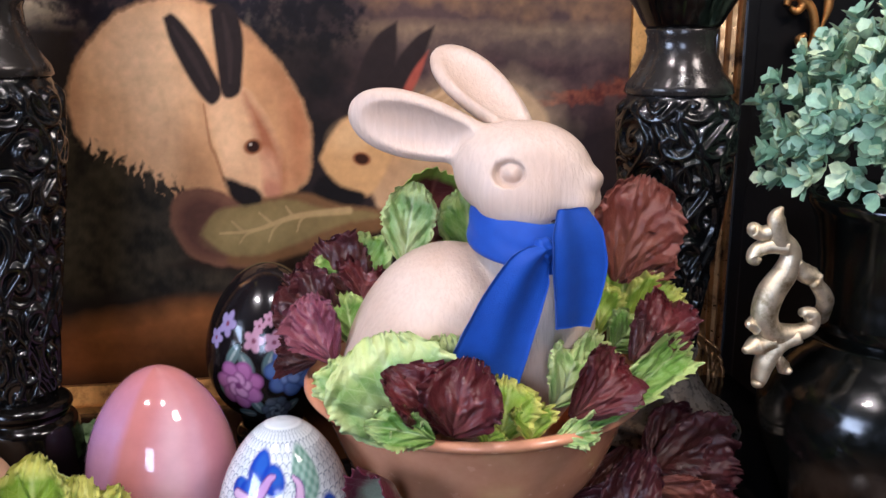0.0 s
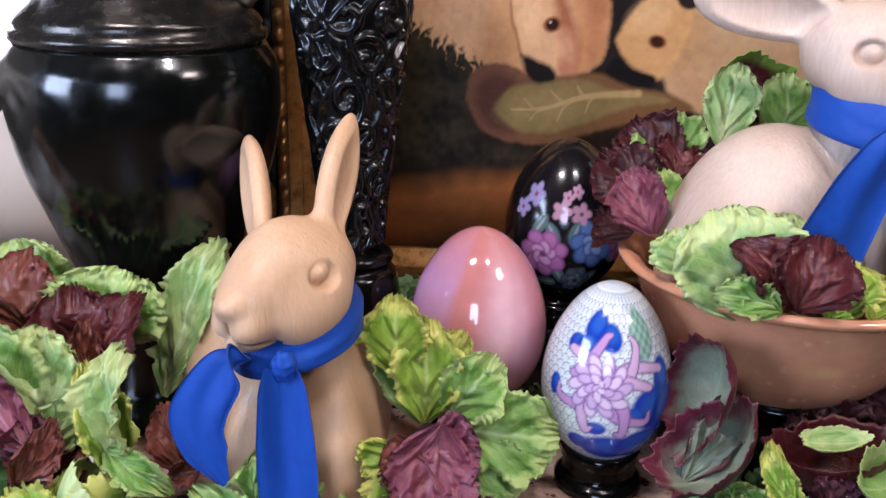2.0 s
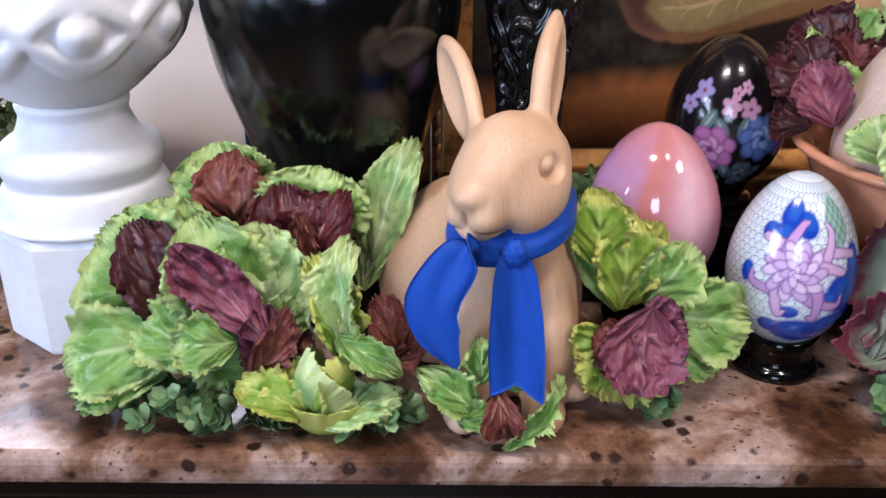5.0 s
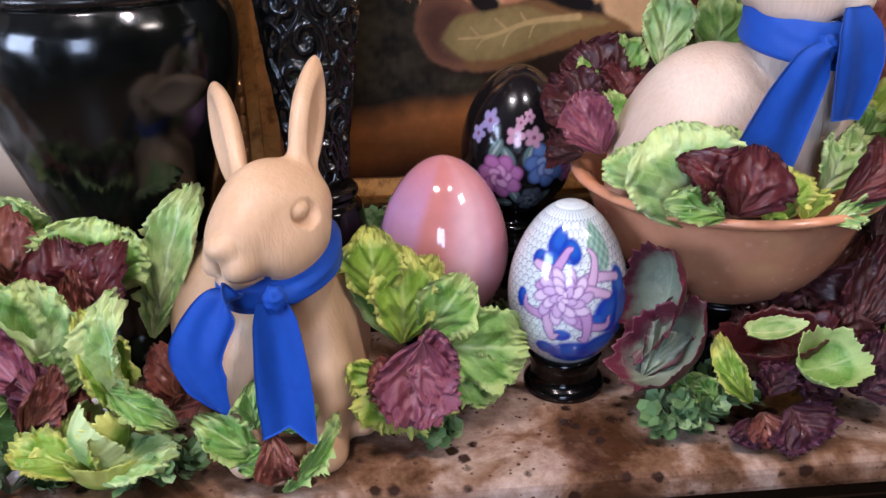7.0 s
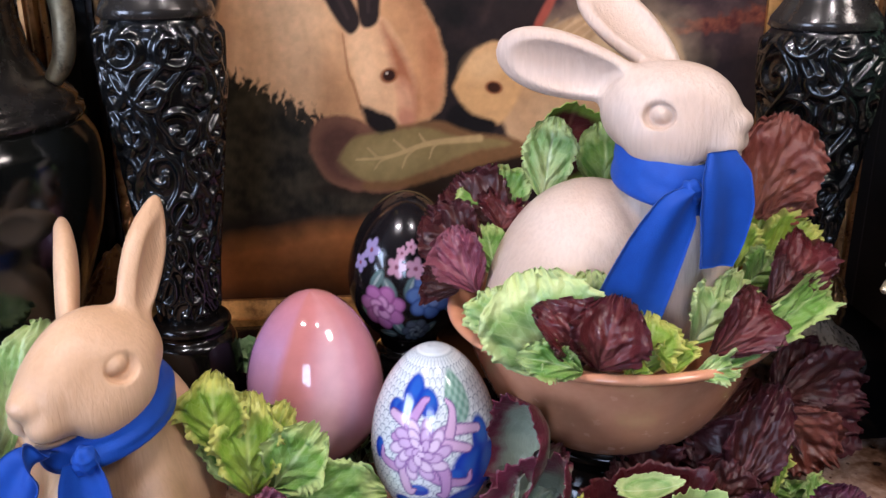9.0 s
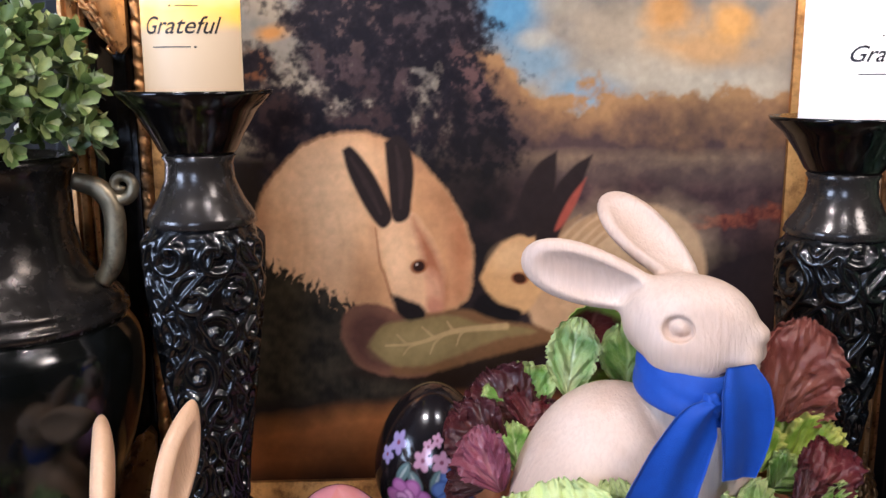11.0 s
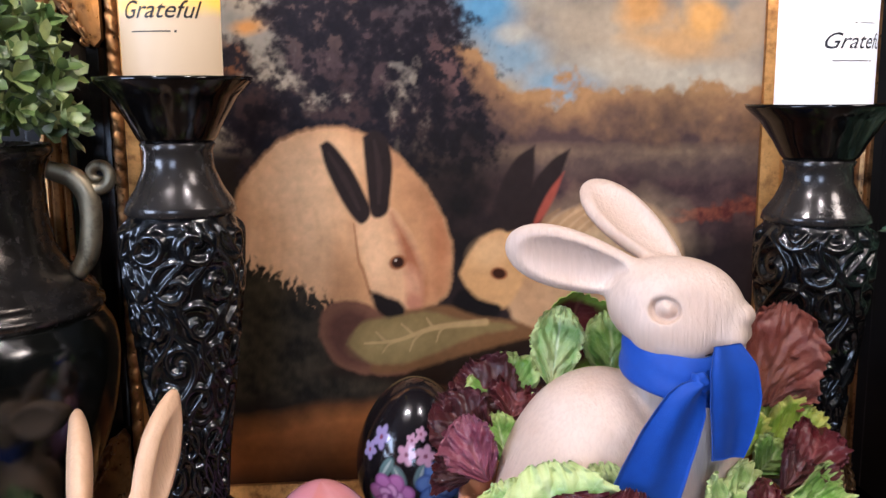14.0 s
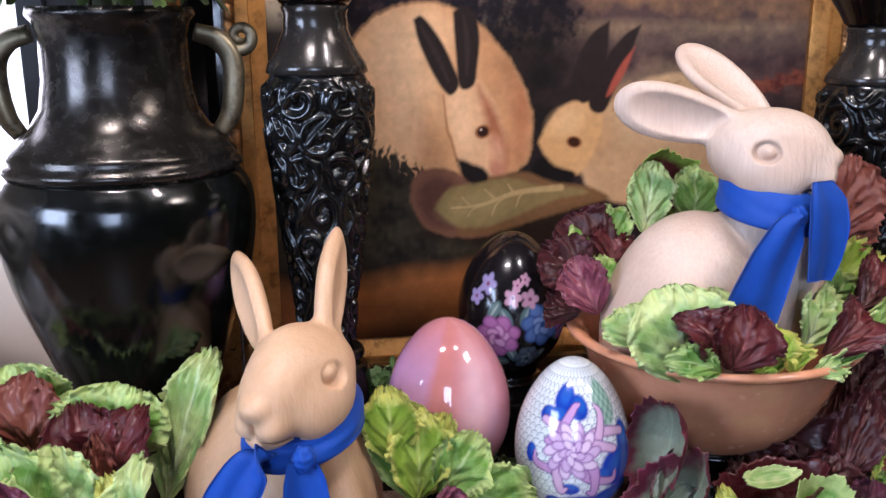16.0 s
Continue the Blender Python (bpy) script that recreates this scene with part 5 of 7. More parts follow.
def pedestal():
    v = thing("plaster_pedestal", "white plaster urn on an octagonal plinth", "pedestal", (-0.738, 0.835, 0.0), 8)
    oct_ = []
    for r, z in ((0.098, 0.0), (0.100, 0.004), (0.100, 0.118), (0.097, 0.126)):
        oct_.append([(r * math.cos(math.pi / 8 + k * math.pi / 4), r * math.sin(math.pi / 8 + k * math.pi / 4), z) for k in range(8)])
    verts = [p for ring in oct_ for p in ring]
    faces = [(i * 8 + k, i * 8 + (k + 1) % 8, (i + 1) * 8 + (k + 1) % 8, (i + 1) * 8 + k) for i in range(3) for k in range(8)]
    part("plinth", mesh_of("plinth", verts, faces + [tuple(range(24, 32))], smooth=False), WHITE, v, "octagonal white plinth")
    part("foot", lathe([(0.0, 0.124), (0.090, 0.126), (0.090, 0.140), (0.084, 0.160), (0.078, 0.168), (0.081, 0.178), (0.084, 0.190), (0.078, 0.204), (0.062, 0.216), (0.054, 0.234), (0.052, 0.25), (0, 0.25)], 80, 60), WHITE, v)

    def guilloche(t, z, r):
        zz = (z - 0.330) / 0.050
        a = t * 4.0
        w1, w2 = np.abs(zz - 0.62 * np.sin(a)), np.abs(zz + 0.62 * np.sin(a))
        band = np.clip((0.30 - np.minimum(w1, w2)) / 0.15, 0, 1) * np.clip((1.05 - np.abs(zz)) / 0.1, 0, 1)
        knob = np.clip(1 - np.hypot((np.abs(((a / math.pi) % 1) - 0.5)) / 0.22, zz / 0.42), 0, 1)
        return 0.007 * band + 0.015 * np.sqrt(knob)
    prof = [(0.050, 0.249), (0.056, 0.252), (0.070, 0.262), (0.092, 0.282), (0.110, 0.305), (0.122, 0.340), (0.120, 0.375), (0.108, 0.388), (0.106, 0.395), (0.110, 0.41), (0.118, 0.44), (0.132, 0.46), (0.134, 0.47), (0.12, 0.47), (0.10, 0.42), (0, 0.40)]
    part("urn", lathe(prof, 200, 150, guilloche), WHITE, v, "white urn with a carved plaited band")


pedestal()


# ---- figures ----
def rabbit_bowl():
    c = Clay((0.02, 0.66, 0.10), (0.30, 0.92, 0.54), 0.0019)
    c.add(c.lump((0.130, 0.802, 0.228), (0.088, 0.082, 0.113), (0, 10, -8)))
    c.add(c.lump((0.096, 0.79, 0.205), (0.060, 0.082, 0.098), (0, 12, 0)), 0.02)
    c.add(c.lump((0.222, 0.775, 0.262), (0.046, 0.053, 0.100), (0, 6, 0)), 0.03)
    c.add(c.lump((0.200, 0.778, 0.350), (0.036, 0.040, 0.055)), 0.022)
    c.head((0.200, 0.771, 0.409), -33, 1, 0.043, 0.042, 0.003, 0.65)
    c.add(c.blade((0.188, 0.775, 0.427), (0.049, 0.838, 0.460), (-0.10, -1.0, -0.15), 0.058, 0.012, 0.85, 0.38), 0.010)
    c.add(c.blade((0.212, 0.795, 0.436), (0.138, 0.878, 0.515), (0.3, -1.0, 0.2), 0.055, 0.012, 0.85, 0.25), 0.010)
    return c


def rabbit_counter():
    c = Clay((-0.47, 0.56, -0.002), (-0.19, 0.90, 0.39), 0.0019)
    c.add(c.lump((-0.330, 0.775, 0.090), (0.084, 0.095, 0.094), (12, 0, 15)))
    c.add(c.lump((-0.376, 0.765, 0.065), (0.045, 0.080, 0.072), (0, 0, 12)), 0.025)
    c.add(c.lump((-0.30, 0.690, 0.100), (0.060, 0.055, 0.105), (-6, 0, 0)), 0.035)
    c.add(c.lump((-0.252, 0.725, 0.075), (0.030, 0.060, 0.075), (0, 0, -10)), 0.015)
    c.add(c.lump((-0.300, 0.680, 0.168), (0.044, 0.042, 0.05)), 0.02)
    c.head((-0.304, 0.654, 0.237), -124, 5, 0.039, 0.046, 0.010, 0.0)
    for x in (-0.335, -0.262):
        c.add(c.lump((x, 0.655, 0.06), (0.026, 0.028, 0.07)), 0.015)
        c.add(c.lump((x - 0.003, 0.628, 0.014), (0.020, 0.034, 0.016)), 0.010)
    c.add(c.lump((-0.238, 0.70, 0.018), (0.024, 0.06, 0.020), (0, 0, 8)), 0.012)
    c.add(c.blade((-0.276, 0.674, 0.248), (-0.257, 0.750, 0.351), (0.93, -0.42, 0.1), 0.046, 0.0125, 0.55, 0.10, 0.55), 0.012)
    c.add(c.blade((-0.326, 0.684, 0.246), (-0.360, 0.806, 0.315), (-0.93, -0.42, 0.1), 0.052, 0.0125, 0.75, 0.15, 0.45), 0.012)
    return c


FIGURE_B, FIGURE_A = rabbit_bowl(), rabbit_counter()
tagged(part("rabbit_statue", FIGURE_B.skin(), CLAY_B), "pale clay figure with long ears sitting in the bowl", "statue", "pair of clay figures")
tagged(part("rabbit_statue", FIGURE_A.skin(), CLAY_A), "tan clay figure with upright ears sitting on the counter", "statue", "pair of clay figures")


# ---- scarves ----
def ribbon(path, widths, sides, fold=0.003, waves_n=3.0, thick=0.0018, seed=0, n=44, m=17, notch=0.0):
    """A strip of cloth along a path, with a width and a sideways direction at each point, and soft lengthwise folds."""
    p = spline(path, n)
    w = np.interp(np.linspace(0, 1, n), np.linspace(0, 1, len(widths)), widths)
    s = spline(sides, n)
    rng = random.Random(seed)
    ph = rng.uniform(0, 6)
    front, back = [], []
    for i in range(n):
        d = Vector(p[min(i + 1, n - 1)] - p[max(i - 1, 0)]).normalized()
        side = Vector(s[i])
        side = (side - d * side.dot(d)).normalized()
        up = d.cross(side)
        t = i / (n - 1)
        for j in range(m):
            u = 2 * j / (m - 1) - 1
            h = fold * (math.sin(u * waves_n + ph + 1.5 * t) + 0.45 * math.sin(u * waves_n * 2.3 + 2 * ph - t * 3)) * (1.4 - 0.6 * t)
            q = Vector(p[i]) + side * (u * w[i] / 2) + up * h
            if notch and t > 0.8:
                q += d * (notch * (t - 0.8) * 5 * (abs(u) * 0.9 + 0.3 * u))
            front.append(q + up * thick / 2)
            back.append(q - up * thick / 2)
    faces = []
    N = n * m
    for i in range(n - 1):
        for j in range(m - 1):
            a = i * m + j
            faces.append((a, a + 1, a + m + 1, a + m))
            faces.append((N + a, N + a + m, N + a + m + 1, N + a + 1))
    rim = [i * m for i in range(n)] + [(n - 1) * m + j for j in range(1, m)] + [i * m + m - 1 for i in range(n - 2, -1, -1)] + [j for j in range(m - 2, 0, -1)]
    for a, b in zip(rim, rim[1:] + rim[:1]):
        faces.append((a, N + a, N + b, b))
    return front + back, faces


def neckband(c, rx, ry, h, thick, tilt, seed, lean=0.0):
    """A twisted roll of cloth round a neck."""
    segs, ring = 96, 40
    verts, faces = [], []
    for i in range(segs):
        a = 2 * math.pi * i / segs
        out = Vector((math.cos(a), math.sin(a), 0))
        for j in range(ring):
            b = 2 * math.pi * j / ring
            crease = 1 + 0.16 * math.sin(3 * b + 2.0 * a + seed) + 0.16 * math.sin(5 * b - 1.0 * a + 2 * seed) + 0.07 * math.sin(9 * b + 3 * a)
            o = thick * math.cos(b) * crease - lean * math.sin(b)
            z = h / 2 * math.sin(b) * (1 + 0.15 * math.sin(2 * a + seed))
            verts.append((c[0] + out.x * (rx + o), c[1] + out.y * (ry + o), c[2] + z + tilt[0] * out.x * rx + tilt[1] * out.y * ry))
    for i in range(segs):
        for j in range(ring):
            k, l = (i + 1) % segs, (j + 1) % ring
            faces.append((i * ring + j, k * ring + j, k * ring + l, i * ring + l))
    return verts, faces


def knot(c, r, seed):
    bm = bmesh.new()
    bmesh.ops.create_icosphere(bm, subdivisions=4, radius=1)
    for v in bm.verts:
        k = 1 + 0.08 * math.sin(7 * v.co.x + 4 * v.co.z + seed) + 0.05 * math.sin(13 * v.co.z - 5 * v.co.y)
        v.co = Vector((v.co.x * r[0] * k, v.co.y * r[1] * k, v.co.z * r[2] * k)) + Vector(c)
    for f in bm.faces:
        f.smooth = True
    return bm


sc = thing("neck_scarf", "royal blue cloth scarf knotted round the tan figure", "scarf", (-0.30, 0.675, 0.17), 0, "pair of blue scarves")
O = Vector((-0.30, 0.675, 0.17))


def local(pc, o):
    return ([Vector(v) - o for v in pc[0]], pc[1])


H = (1, 0.05, 0.25)
part("neckband", joined([local(neckband((-0.298, 0.668, 0.195), 0.0500, 0.056, 0.032, 0.0050, (0.22, 0.20), 1.0, 0.005), O)]), CLOTH, sc)
part("knot", knot(Vector((-0.298, 0.605, 0.180)) - O, (0.010, 0.009, 0.013), 1.0), CLOTH, sc)
part("tail", joined([local(ribbon([(-0.328, 0.601, 0.194), (-0.348, 0.598, 0.172), (-0.366, 0.596, 0.138), (-0.360, 0.594, 0.108), (-0.345, 0.592, 0.080)], (0.030, 0.040, 0.046, 0.038, 0.007), [(0.6, 0, 0.8), (1, 0, 0.5), H, H, (1, 0.1, 0.5)], 0.0035, 2.2, seed=2), O)]), CLOTH, sc)
part("tail", joined([local(ribbon([(-0.300, 0.602, 0.182), (-0.298, 0.596, 0.164), (-0.296, 0.590, 0.124), (-0.295, 0.587, 0.095), (-0.294, 0.584, 0.066)], (0.022, 0.036, 0.045, 0.048, 0.046), [(1, 0, 0.2), (1, 0, 0), (1, 0, 0), (1, 0, 0), (1, 0, 0.1)], 0.0038, 2.4, seed=5, notch=0.014), O)]), CLOTH, sc)
sc = thing("neck_scarf", "royal blue cloth scarf knotted round the pale figure", "scarf", (0.205, 0.775, 0.33), 0, "pair of blue scarves")
O = Vector((0.205, 0.775, 0.33))
part("neckband", joined([local(neckband((0.203, 0.771, 0.364), 0.0450, 0.0520, 0.046, 0.0048, (-0.16, 0.26), 2.0, 0.008), O)]), CLOTH, sc)
part("knot", knot(Vector((0.201, 0.709, 0.351)) - O, (0.010, 0.009, 0.012), 2.0), CLOTH, sc)


def hug(rows, gap=0.005):
    """Points that lie just before the pale figure."""
    return [(x, min(FIGURE_B.front(x, z) - gap, y), z) for x, y, z in rows]


DOWN = (0.86, 0.05, -0.5)
part("tail", joined([local(ribbon([(0.202, 0.704, 0.352), (0.188, 0.700, 0.337), (0.172, 0.698, 0.306), (0.158, 0.695, 0.275), (0.147, 0.692, 0.250)], (0.016, 0.042, 0.056, 0.064, 0.068), [(0.6, 0, -0.8), DOWN, DOWN, DOWN, DOWN], 0.0028, 2.2, seed=7), O)]), CLOTH, sc)
part("tail", joined([local(ribbon(hug([(0.226, 0.712, 0.386), (0.229, 0.704, 0.366), (0.231, 0.701, 0.338), (0.230, 0.702, 0.308), (0.227, 0.704, 0.284)]), (0.030, 0.050, 0.054, 0.044, 0.036), [(1, 0.2, 0.2), (1, 0.2, 0.1), (1, 0.2, 0), (1, 0.2, 0.3), (0.8, 0.2, 0.6)], 0.0026, 2.0, seed=9), O)]), CLOTH, sc)


# ---- lettuces ----
def leaf(parent, material, base, tip, width, face=(0, -1, 0.4), cup=0.25, bend=0.12, ruf=0.05, seed=0, lift=0.0):
    """A cabbage leaf from base to tip; cup: rim turned to its face; bend: arch along its length; ruf: frills."""
    rng = random.Random(seed * 7 + 1)
    b, e = np.array(base, float), np.array(tip, float)
    L = float(np.linalg.norm(e - b))
    d = (e - b) / L
    side = np.cross(d, np.array(face, float))
    side /= np.linalg.norm(side)
    up = np.cross(side, d)
    nu, nv = 69, 55
    p1, p2, p3, p4, p5 = (rng.uniform(0, 6.28) for _ in range(5))
    w = width / 2 * 1.06
    size = max(L, width)
    v, u = np.meshgrid(np.linspace(0, 1, nv), np.linspace(-1, 1, nu), indexing="ij")
    au = np.abs(u)
    hw = w * (0.15 + 0.85 * np.sin(math.pi / 2 * np.minimum(1.0, v / 0.58)) ** 0.85)
    hw *= np.sqrt(1 - (np.maximum(0, v - 0.58) / 0.50) ** 2)
    ang = np.arctan2(u * w, (v - 0.42) * L)
    edge, top = au ** 6, np.maximum(0.0, (v - 0.62) / 0.38) ** 2.4
    rim = np.minimum(1.0, edge * np.minimum(1, v * 2.5) + top)
    n = max(9, int(6.28 * size * 0.45 / 0.0085))
    lobe = np.sin(n * ang + p1 + 3.0 * np.sin(3 * ang + p2) + 1.8 * np.sin(8 * ang + p4))
    fine = np.sin(2.3 * n * ang + p3 + 3.2 * np.sin(5 * ang + p4) + 2.0 * np.sin(13 * ang))
    slow = np.sin(4 * ang + p5) + 0.7 * np.sin(7 * ang + p2)
    frill = (0.0011 * lobe + 0.0009 * fine) * (0.7 + 0.5 * np.sin(3 * ang + p5))
    grow = 1 + rim * (frill + 0.0010 * slow) / max(w, 0.01) * min(1.3, ruf / 0.05)
    along = L * (1.03 * v - 0.10 * u * u * v * v) + top * frill * 1.2
    h = cup * hw * 1.3 * u * u * (0.4 + 0.6 * v) + bend * L * 4 * v * (1 - v)
    h = h + rim * ruf * (0.62 * size * slow + 0.040 * lobe + 0.016 * np.roll(fine, 3, 1) + 0.010 * np.sin(0.55 * n * ang + p4))
    fan = u / (0.35 + 0.65 * v)
    rib = 0.0009 if material in (RED, DARKRED, PLUM, RUST, PURPLE) else 0.0003
    h = h + rib * np.minimum(1, 3 * v) * (np.sin(9 * fan + p3 + 1.6 * np.sin(5 * v + p2)) + 0.7 * np.sin(19 * fan + p1 + 2.5 * np.sin(6 * v + p4)))
    h = h + 0.0013 * (np.sin(17 * (v - 0.7 * au) + p4) + 0.8 * np.sin(8 * u + 7 * v + p1) + 0.5 * np.sin(33 * (v - 0.6 * au) + p2 + 3 * u))
    h = h + 0.0030 * v * (np.sin(5.5 * u + 4 * v + p5) * np.sin(6 * v - 3 * u + p3))
    crumple = fbm(u * 0.9 + 3.1 * (seed % 17), v * L / max(w, 0.01) * 0.9, 2.6, 3)
    ragged = fbm(u + 2.3 * (seed % 13), v * 1.5, 9.0, 8)
    h = h + size * crumple * (0.032 + 0.075 * rim) + 0.010 * rim * ragged
    grow = grow + rim * (0.10 * crumple + 0.14 * ragged)
    h = h + lift * L * v ** 3 - (0.9 * L * np.maximum(0.0, v - 0.74) ** 2 if not lift else 0.0) - 1.2 * hw * np.maximum(0.0, au - 0.74) ** 2
    q = b + along[..., None] * d + (u * hw * grow)[..., None] * side + h[..., None] * up
    q = q.reshape(-1, 3)
    uv = np.stack([(u + 1) / 2, v], -1).reshape(-1, 2)
    N = nu * nv
    i, j = np.meshgrid(np.arange(nv - 1), np.arange(nu - 1), indexing="ij")
    a = (i * nu + j).ravel()
    faces = np.concatenate([np.stack([a, a + 1, a + nu + 1, a + nu], 1), np.stack([N + a, N + a + nu, N + a + nu + 1, N + a + 1], 1)]).tolist()
    ring = [i * nu for i in range(nv)] + [(nv - 1) * nu + j for j in range(1, nu)] + [i * nu + nu - 1 for i in range(nv - 2, -1, -1)] + [j for j in range(nu - 2, 0, -1)]
    faces += [(x, N + x, N + y, y) for x, y in zip(ring, ring[1:] + ring[:1])]
    return part("leaf", mesh_of("leaf", np.concatenate([q, q - up * 0.0009]), faces, True, np.concatenate([uv, uv])), material, parent)


def cup_leaf(parent, material, at, axis, along, r1, r2, deep, ruf=0.04, seed=0):
    """A hollow leaf like a shallow oval dish that opens along an axis; at: the middle of its rim."""
    rng = random.Random(seed * 5 + 3)
    n = Vector(axis).normalized()
    a = Vector(along)
    a = (a - n * a.dot(n)).normalized()
    b = n.cross(a)
    segs, rows = 132, 26
    p1, p2, p3 = (rng.uniform(0, 6.28) for _ in range(3))
    front, back, uvs, faces = [], [], [], []
    turn = np.linspace(0, 6.2832, segs, endpoint=False)
    rag = fbm(1.3 * np.cos(turn) + seed % 11, 1.3 * np.sin(turn), 7.0, 8)
    for i in range(rows):
        v = i / (rows - 1)
        rr = (0.08 + 0.92 * math.sin(v * 1.52)) * (1 + 0.10 * v ** 6)
        for j in range(segs):
            w = 6.2832 * j / segs
            rim = v ** 5
            wave = math.sin(5 * w + p1) + 0.8 * math.sin(11 * w + p2 + math.sin(3 * w)) + 0.5 * math.sin(23 * w + p3) + 0.4 * math.sin(41 * w)
            k = rr * (1 + 0.06 * math.sin(2 * w + p2) + 0.05 * math.sin(3 * w + p1) + ruf * 0.6 * rim * wave + 0.09 * rim * rag[j])
            h = -deep * (1 - v * v) + ruf * r2 * rim * wave * 1.1 + 0.08 * r2 * rim * rag[(j * 5 + 9) % segs] + 0.10 * deep * math.sin(w + p3) * v * v + 0.020 * r1 * math.sin(9 * w + p2 + 5 * v) * v + 0.012 * r1 * math.sin(21 * v + 4 * w + p1) * v
            q = Vector(at) + a * (r1 * k * math.cos(w)) + b * (r2 * k * math.sin(w)) + n * h
            front.append(q)
            back.append(q - n * 0.0011 - (a * math.cos(w) + b * math.sin(w)) * -0.0004)
            uvs.append((0.5 + 0.32 * math.sin(w), min(1.0, 0.97 * rr)))
    N = rows * segs
    for i in range(rows - 1):
        for j in range(segs):
            x, y = i * segs + j, i * segs + (j + 1) % segs
            faces.append((x, y, y + segs, x + segs))
            faces.append((N + x, N + x + segs, N + y + segs, N + y))
    for j in range(segs):
        x, y = (rows - 1) * segs + j, (rows - 1) * segs + (j + 1) % segs
        faces.append((x, y, N + y, N + x))
    faces += [tuple(range(segs - 1, -1, -1)), tuple(N + j for j in range(segs))]
    return part("leaf", mesh_of("leaf", front + back, faces, True, uvs + uvs), material, parent)


h = thing("lettuce", "green frilled lettuce with dark red heart beside the white pedestal", "lettuce", (-0.611, 0.7, 0.045), 0, "artificial lettuce heads")
leaf(h, GREEN, (0.012, 0.0, 0.041), (-0.071, 0.015, 0.103), 0.120, (0.2, -1, 0.3), 0.3, 0.15, 0.07, 1)
leaf(h, GREEN, (0.01, 0.02, 0.039), (-0.011, 0.03, 0.132), 0.098, (0, -1, 0.3), 0.3, 0.15, 0.07, 2)
leaf(h, DARKRED, (0.018, -0.02, 0.021), (-0.033, -0.005, 0.121), 0.075, (0.4, -1, 0.3), 0.45, 0.12, 0.06, 3)
leaf(h, GREEN, (0.006, -0.01, 0.031), (-0.066, 0.0, 0.042), 0.071, (0.2, -1, 0.5), 0.3, 0.1, 0.07, 4)
h = thing("lettuce", "rust red lettuce with a green frilled edge before the black urn", "lettuce", (-0.566, 0.77, 0.117), 0, "artificial lettuce heads")
leaf(h, GREEN, (0.005, 0.005, 0.01), (-0.022, 0.02, 0.094), 0.100, (0.1, -1, 0.2), 0.25, 0.12, 0.06, 5)
leaf(h, RUST, (0.008, -0.018, 0.016), (0.003, -0.010, 0.096), 0.070, (0, -1, 0.3), 0.3, 0.18, 0.05, 6)
leaf(h, GREEN, (0.0, -0.02, 0.009), (-0.041, 0.01, 0.08), 0.057, (0, -1, 0.3), 0.3, 0.1, 0.07, 7)
h = thing("lettuce", "burgundy ruffled lettuce with green outer leaves", "lettuce", (-0.497, 0.72, 0.086), 0, "artificial lettuce heads")
leaf(h, GREEN, (0.009, 0.025, 0.043), (0.027, 0.035, 0.113), 0.107, (0, -1, 0.4), 0.2, 0.18, 0.07, 8)
leaf(h, RED, (-0.005, 0.0, 0.012), (-0.016, 0.015, 0.104), 0.074, (0.2, -1, 0.3), 0.35, 0.2, 0.06, 9)
leaf(h, RED, (0.018, -0.005, 0.015), (0.041, 0.01, 0.1), 0.064, (-0.3, -1, 0.3), 0.35, 0.2, 0.06, 10)
leaf(h, RUST, (0.006, -0.02, 0.011), (0.005, -0.015, 0.084), 0.030, (0.4, -1, 0.1), 0.8, 0.05, 0.03, 11)
leaf(h, GREEN, (-0.019, -0.015, 0.007), (-0.015, -0.015, 0.063), 0.038, (0.2, -1, 0.2), 0.7, 0.05, 0.06, 12)
h = thing("lettuce", "green cabbage with a large plum leaf", "lettuce", (-0.518, 0.645, 0.043), 0, "artificial lettuce heads")
leaf(h, GREEN, (-0.008, 0.02, 0.024), (-0.067, 0.035, 0.13), 0.096, (0.1, -1, 0.4), 0.3, 0.1, 0.08, 13)
leaf(h, MINT, (0.009, 0.015, 0.033), (-0.015, 0.04, 0.126), 0.087, (0, -1, 0.4), 0.3, 0.1, 0.08, 14)
leaf(h, MINT, (0.01, 0.01, 0.024), (0.032, 0.015, 0.074), 0.040, (0, -1, 0.6), 0.3, 0.1, 0.08, 15)
leaf(h, PLUM, (0.007, -0.024, 0.044), (-0.068, -0.016, 0.128), 0.053, (-0.3, -1, 0.6), 0.25, -0.1, 0.02, 16)
leaf(h, PLUM, (0.002, -0.02, 0.013), (0.006, -0.01, 0.07), 0.048, (0.2, -1, 0.2), 0.7, -0.15, 0.03, 17)
leaf(h, GREEN, (0.020, 0.015, -0.035), (-0.055, 0.030, 0.050), 0.090, (0, -1, 0.4), 0.3, 0.1, 0.06, 120)
leaf(h, RUST, (-0.015, 0.0, -0.035), (0.030, 0.010, 0.045), 0.060, (0.1, -1, 0.3), 0.4, 0.1, 0.04, 121)
leaf(h, RUST, (-0.009, -0.03, 0.013), (0.027, -0.02, 0.07), 0.034, (0.5, -1, 0.2), 0.6, 0.1, 0.03, 18)
h = thing("lettuce", "light green cabbage leaves spread on the counter", "lettuce", (-0.595, 0.635, 0.024), 0, "artificial lettuce heads")
leaf(h, GREEN, (-0.001, 0.02, 0.042), (-0.114, 0.01, 0.022), 0.084, (0.1, -0.8, 0.7), 0.2, 0.18, 0.07, 19)
leaf(h, GREEN, (-0.015, 0.005, 0.021), (-0.104, -0.005, -0.002), 0.052, (0, -0.7, 0.7), 0.2, 0.15, 0.07, 20)
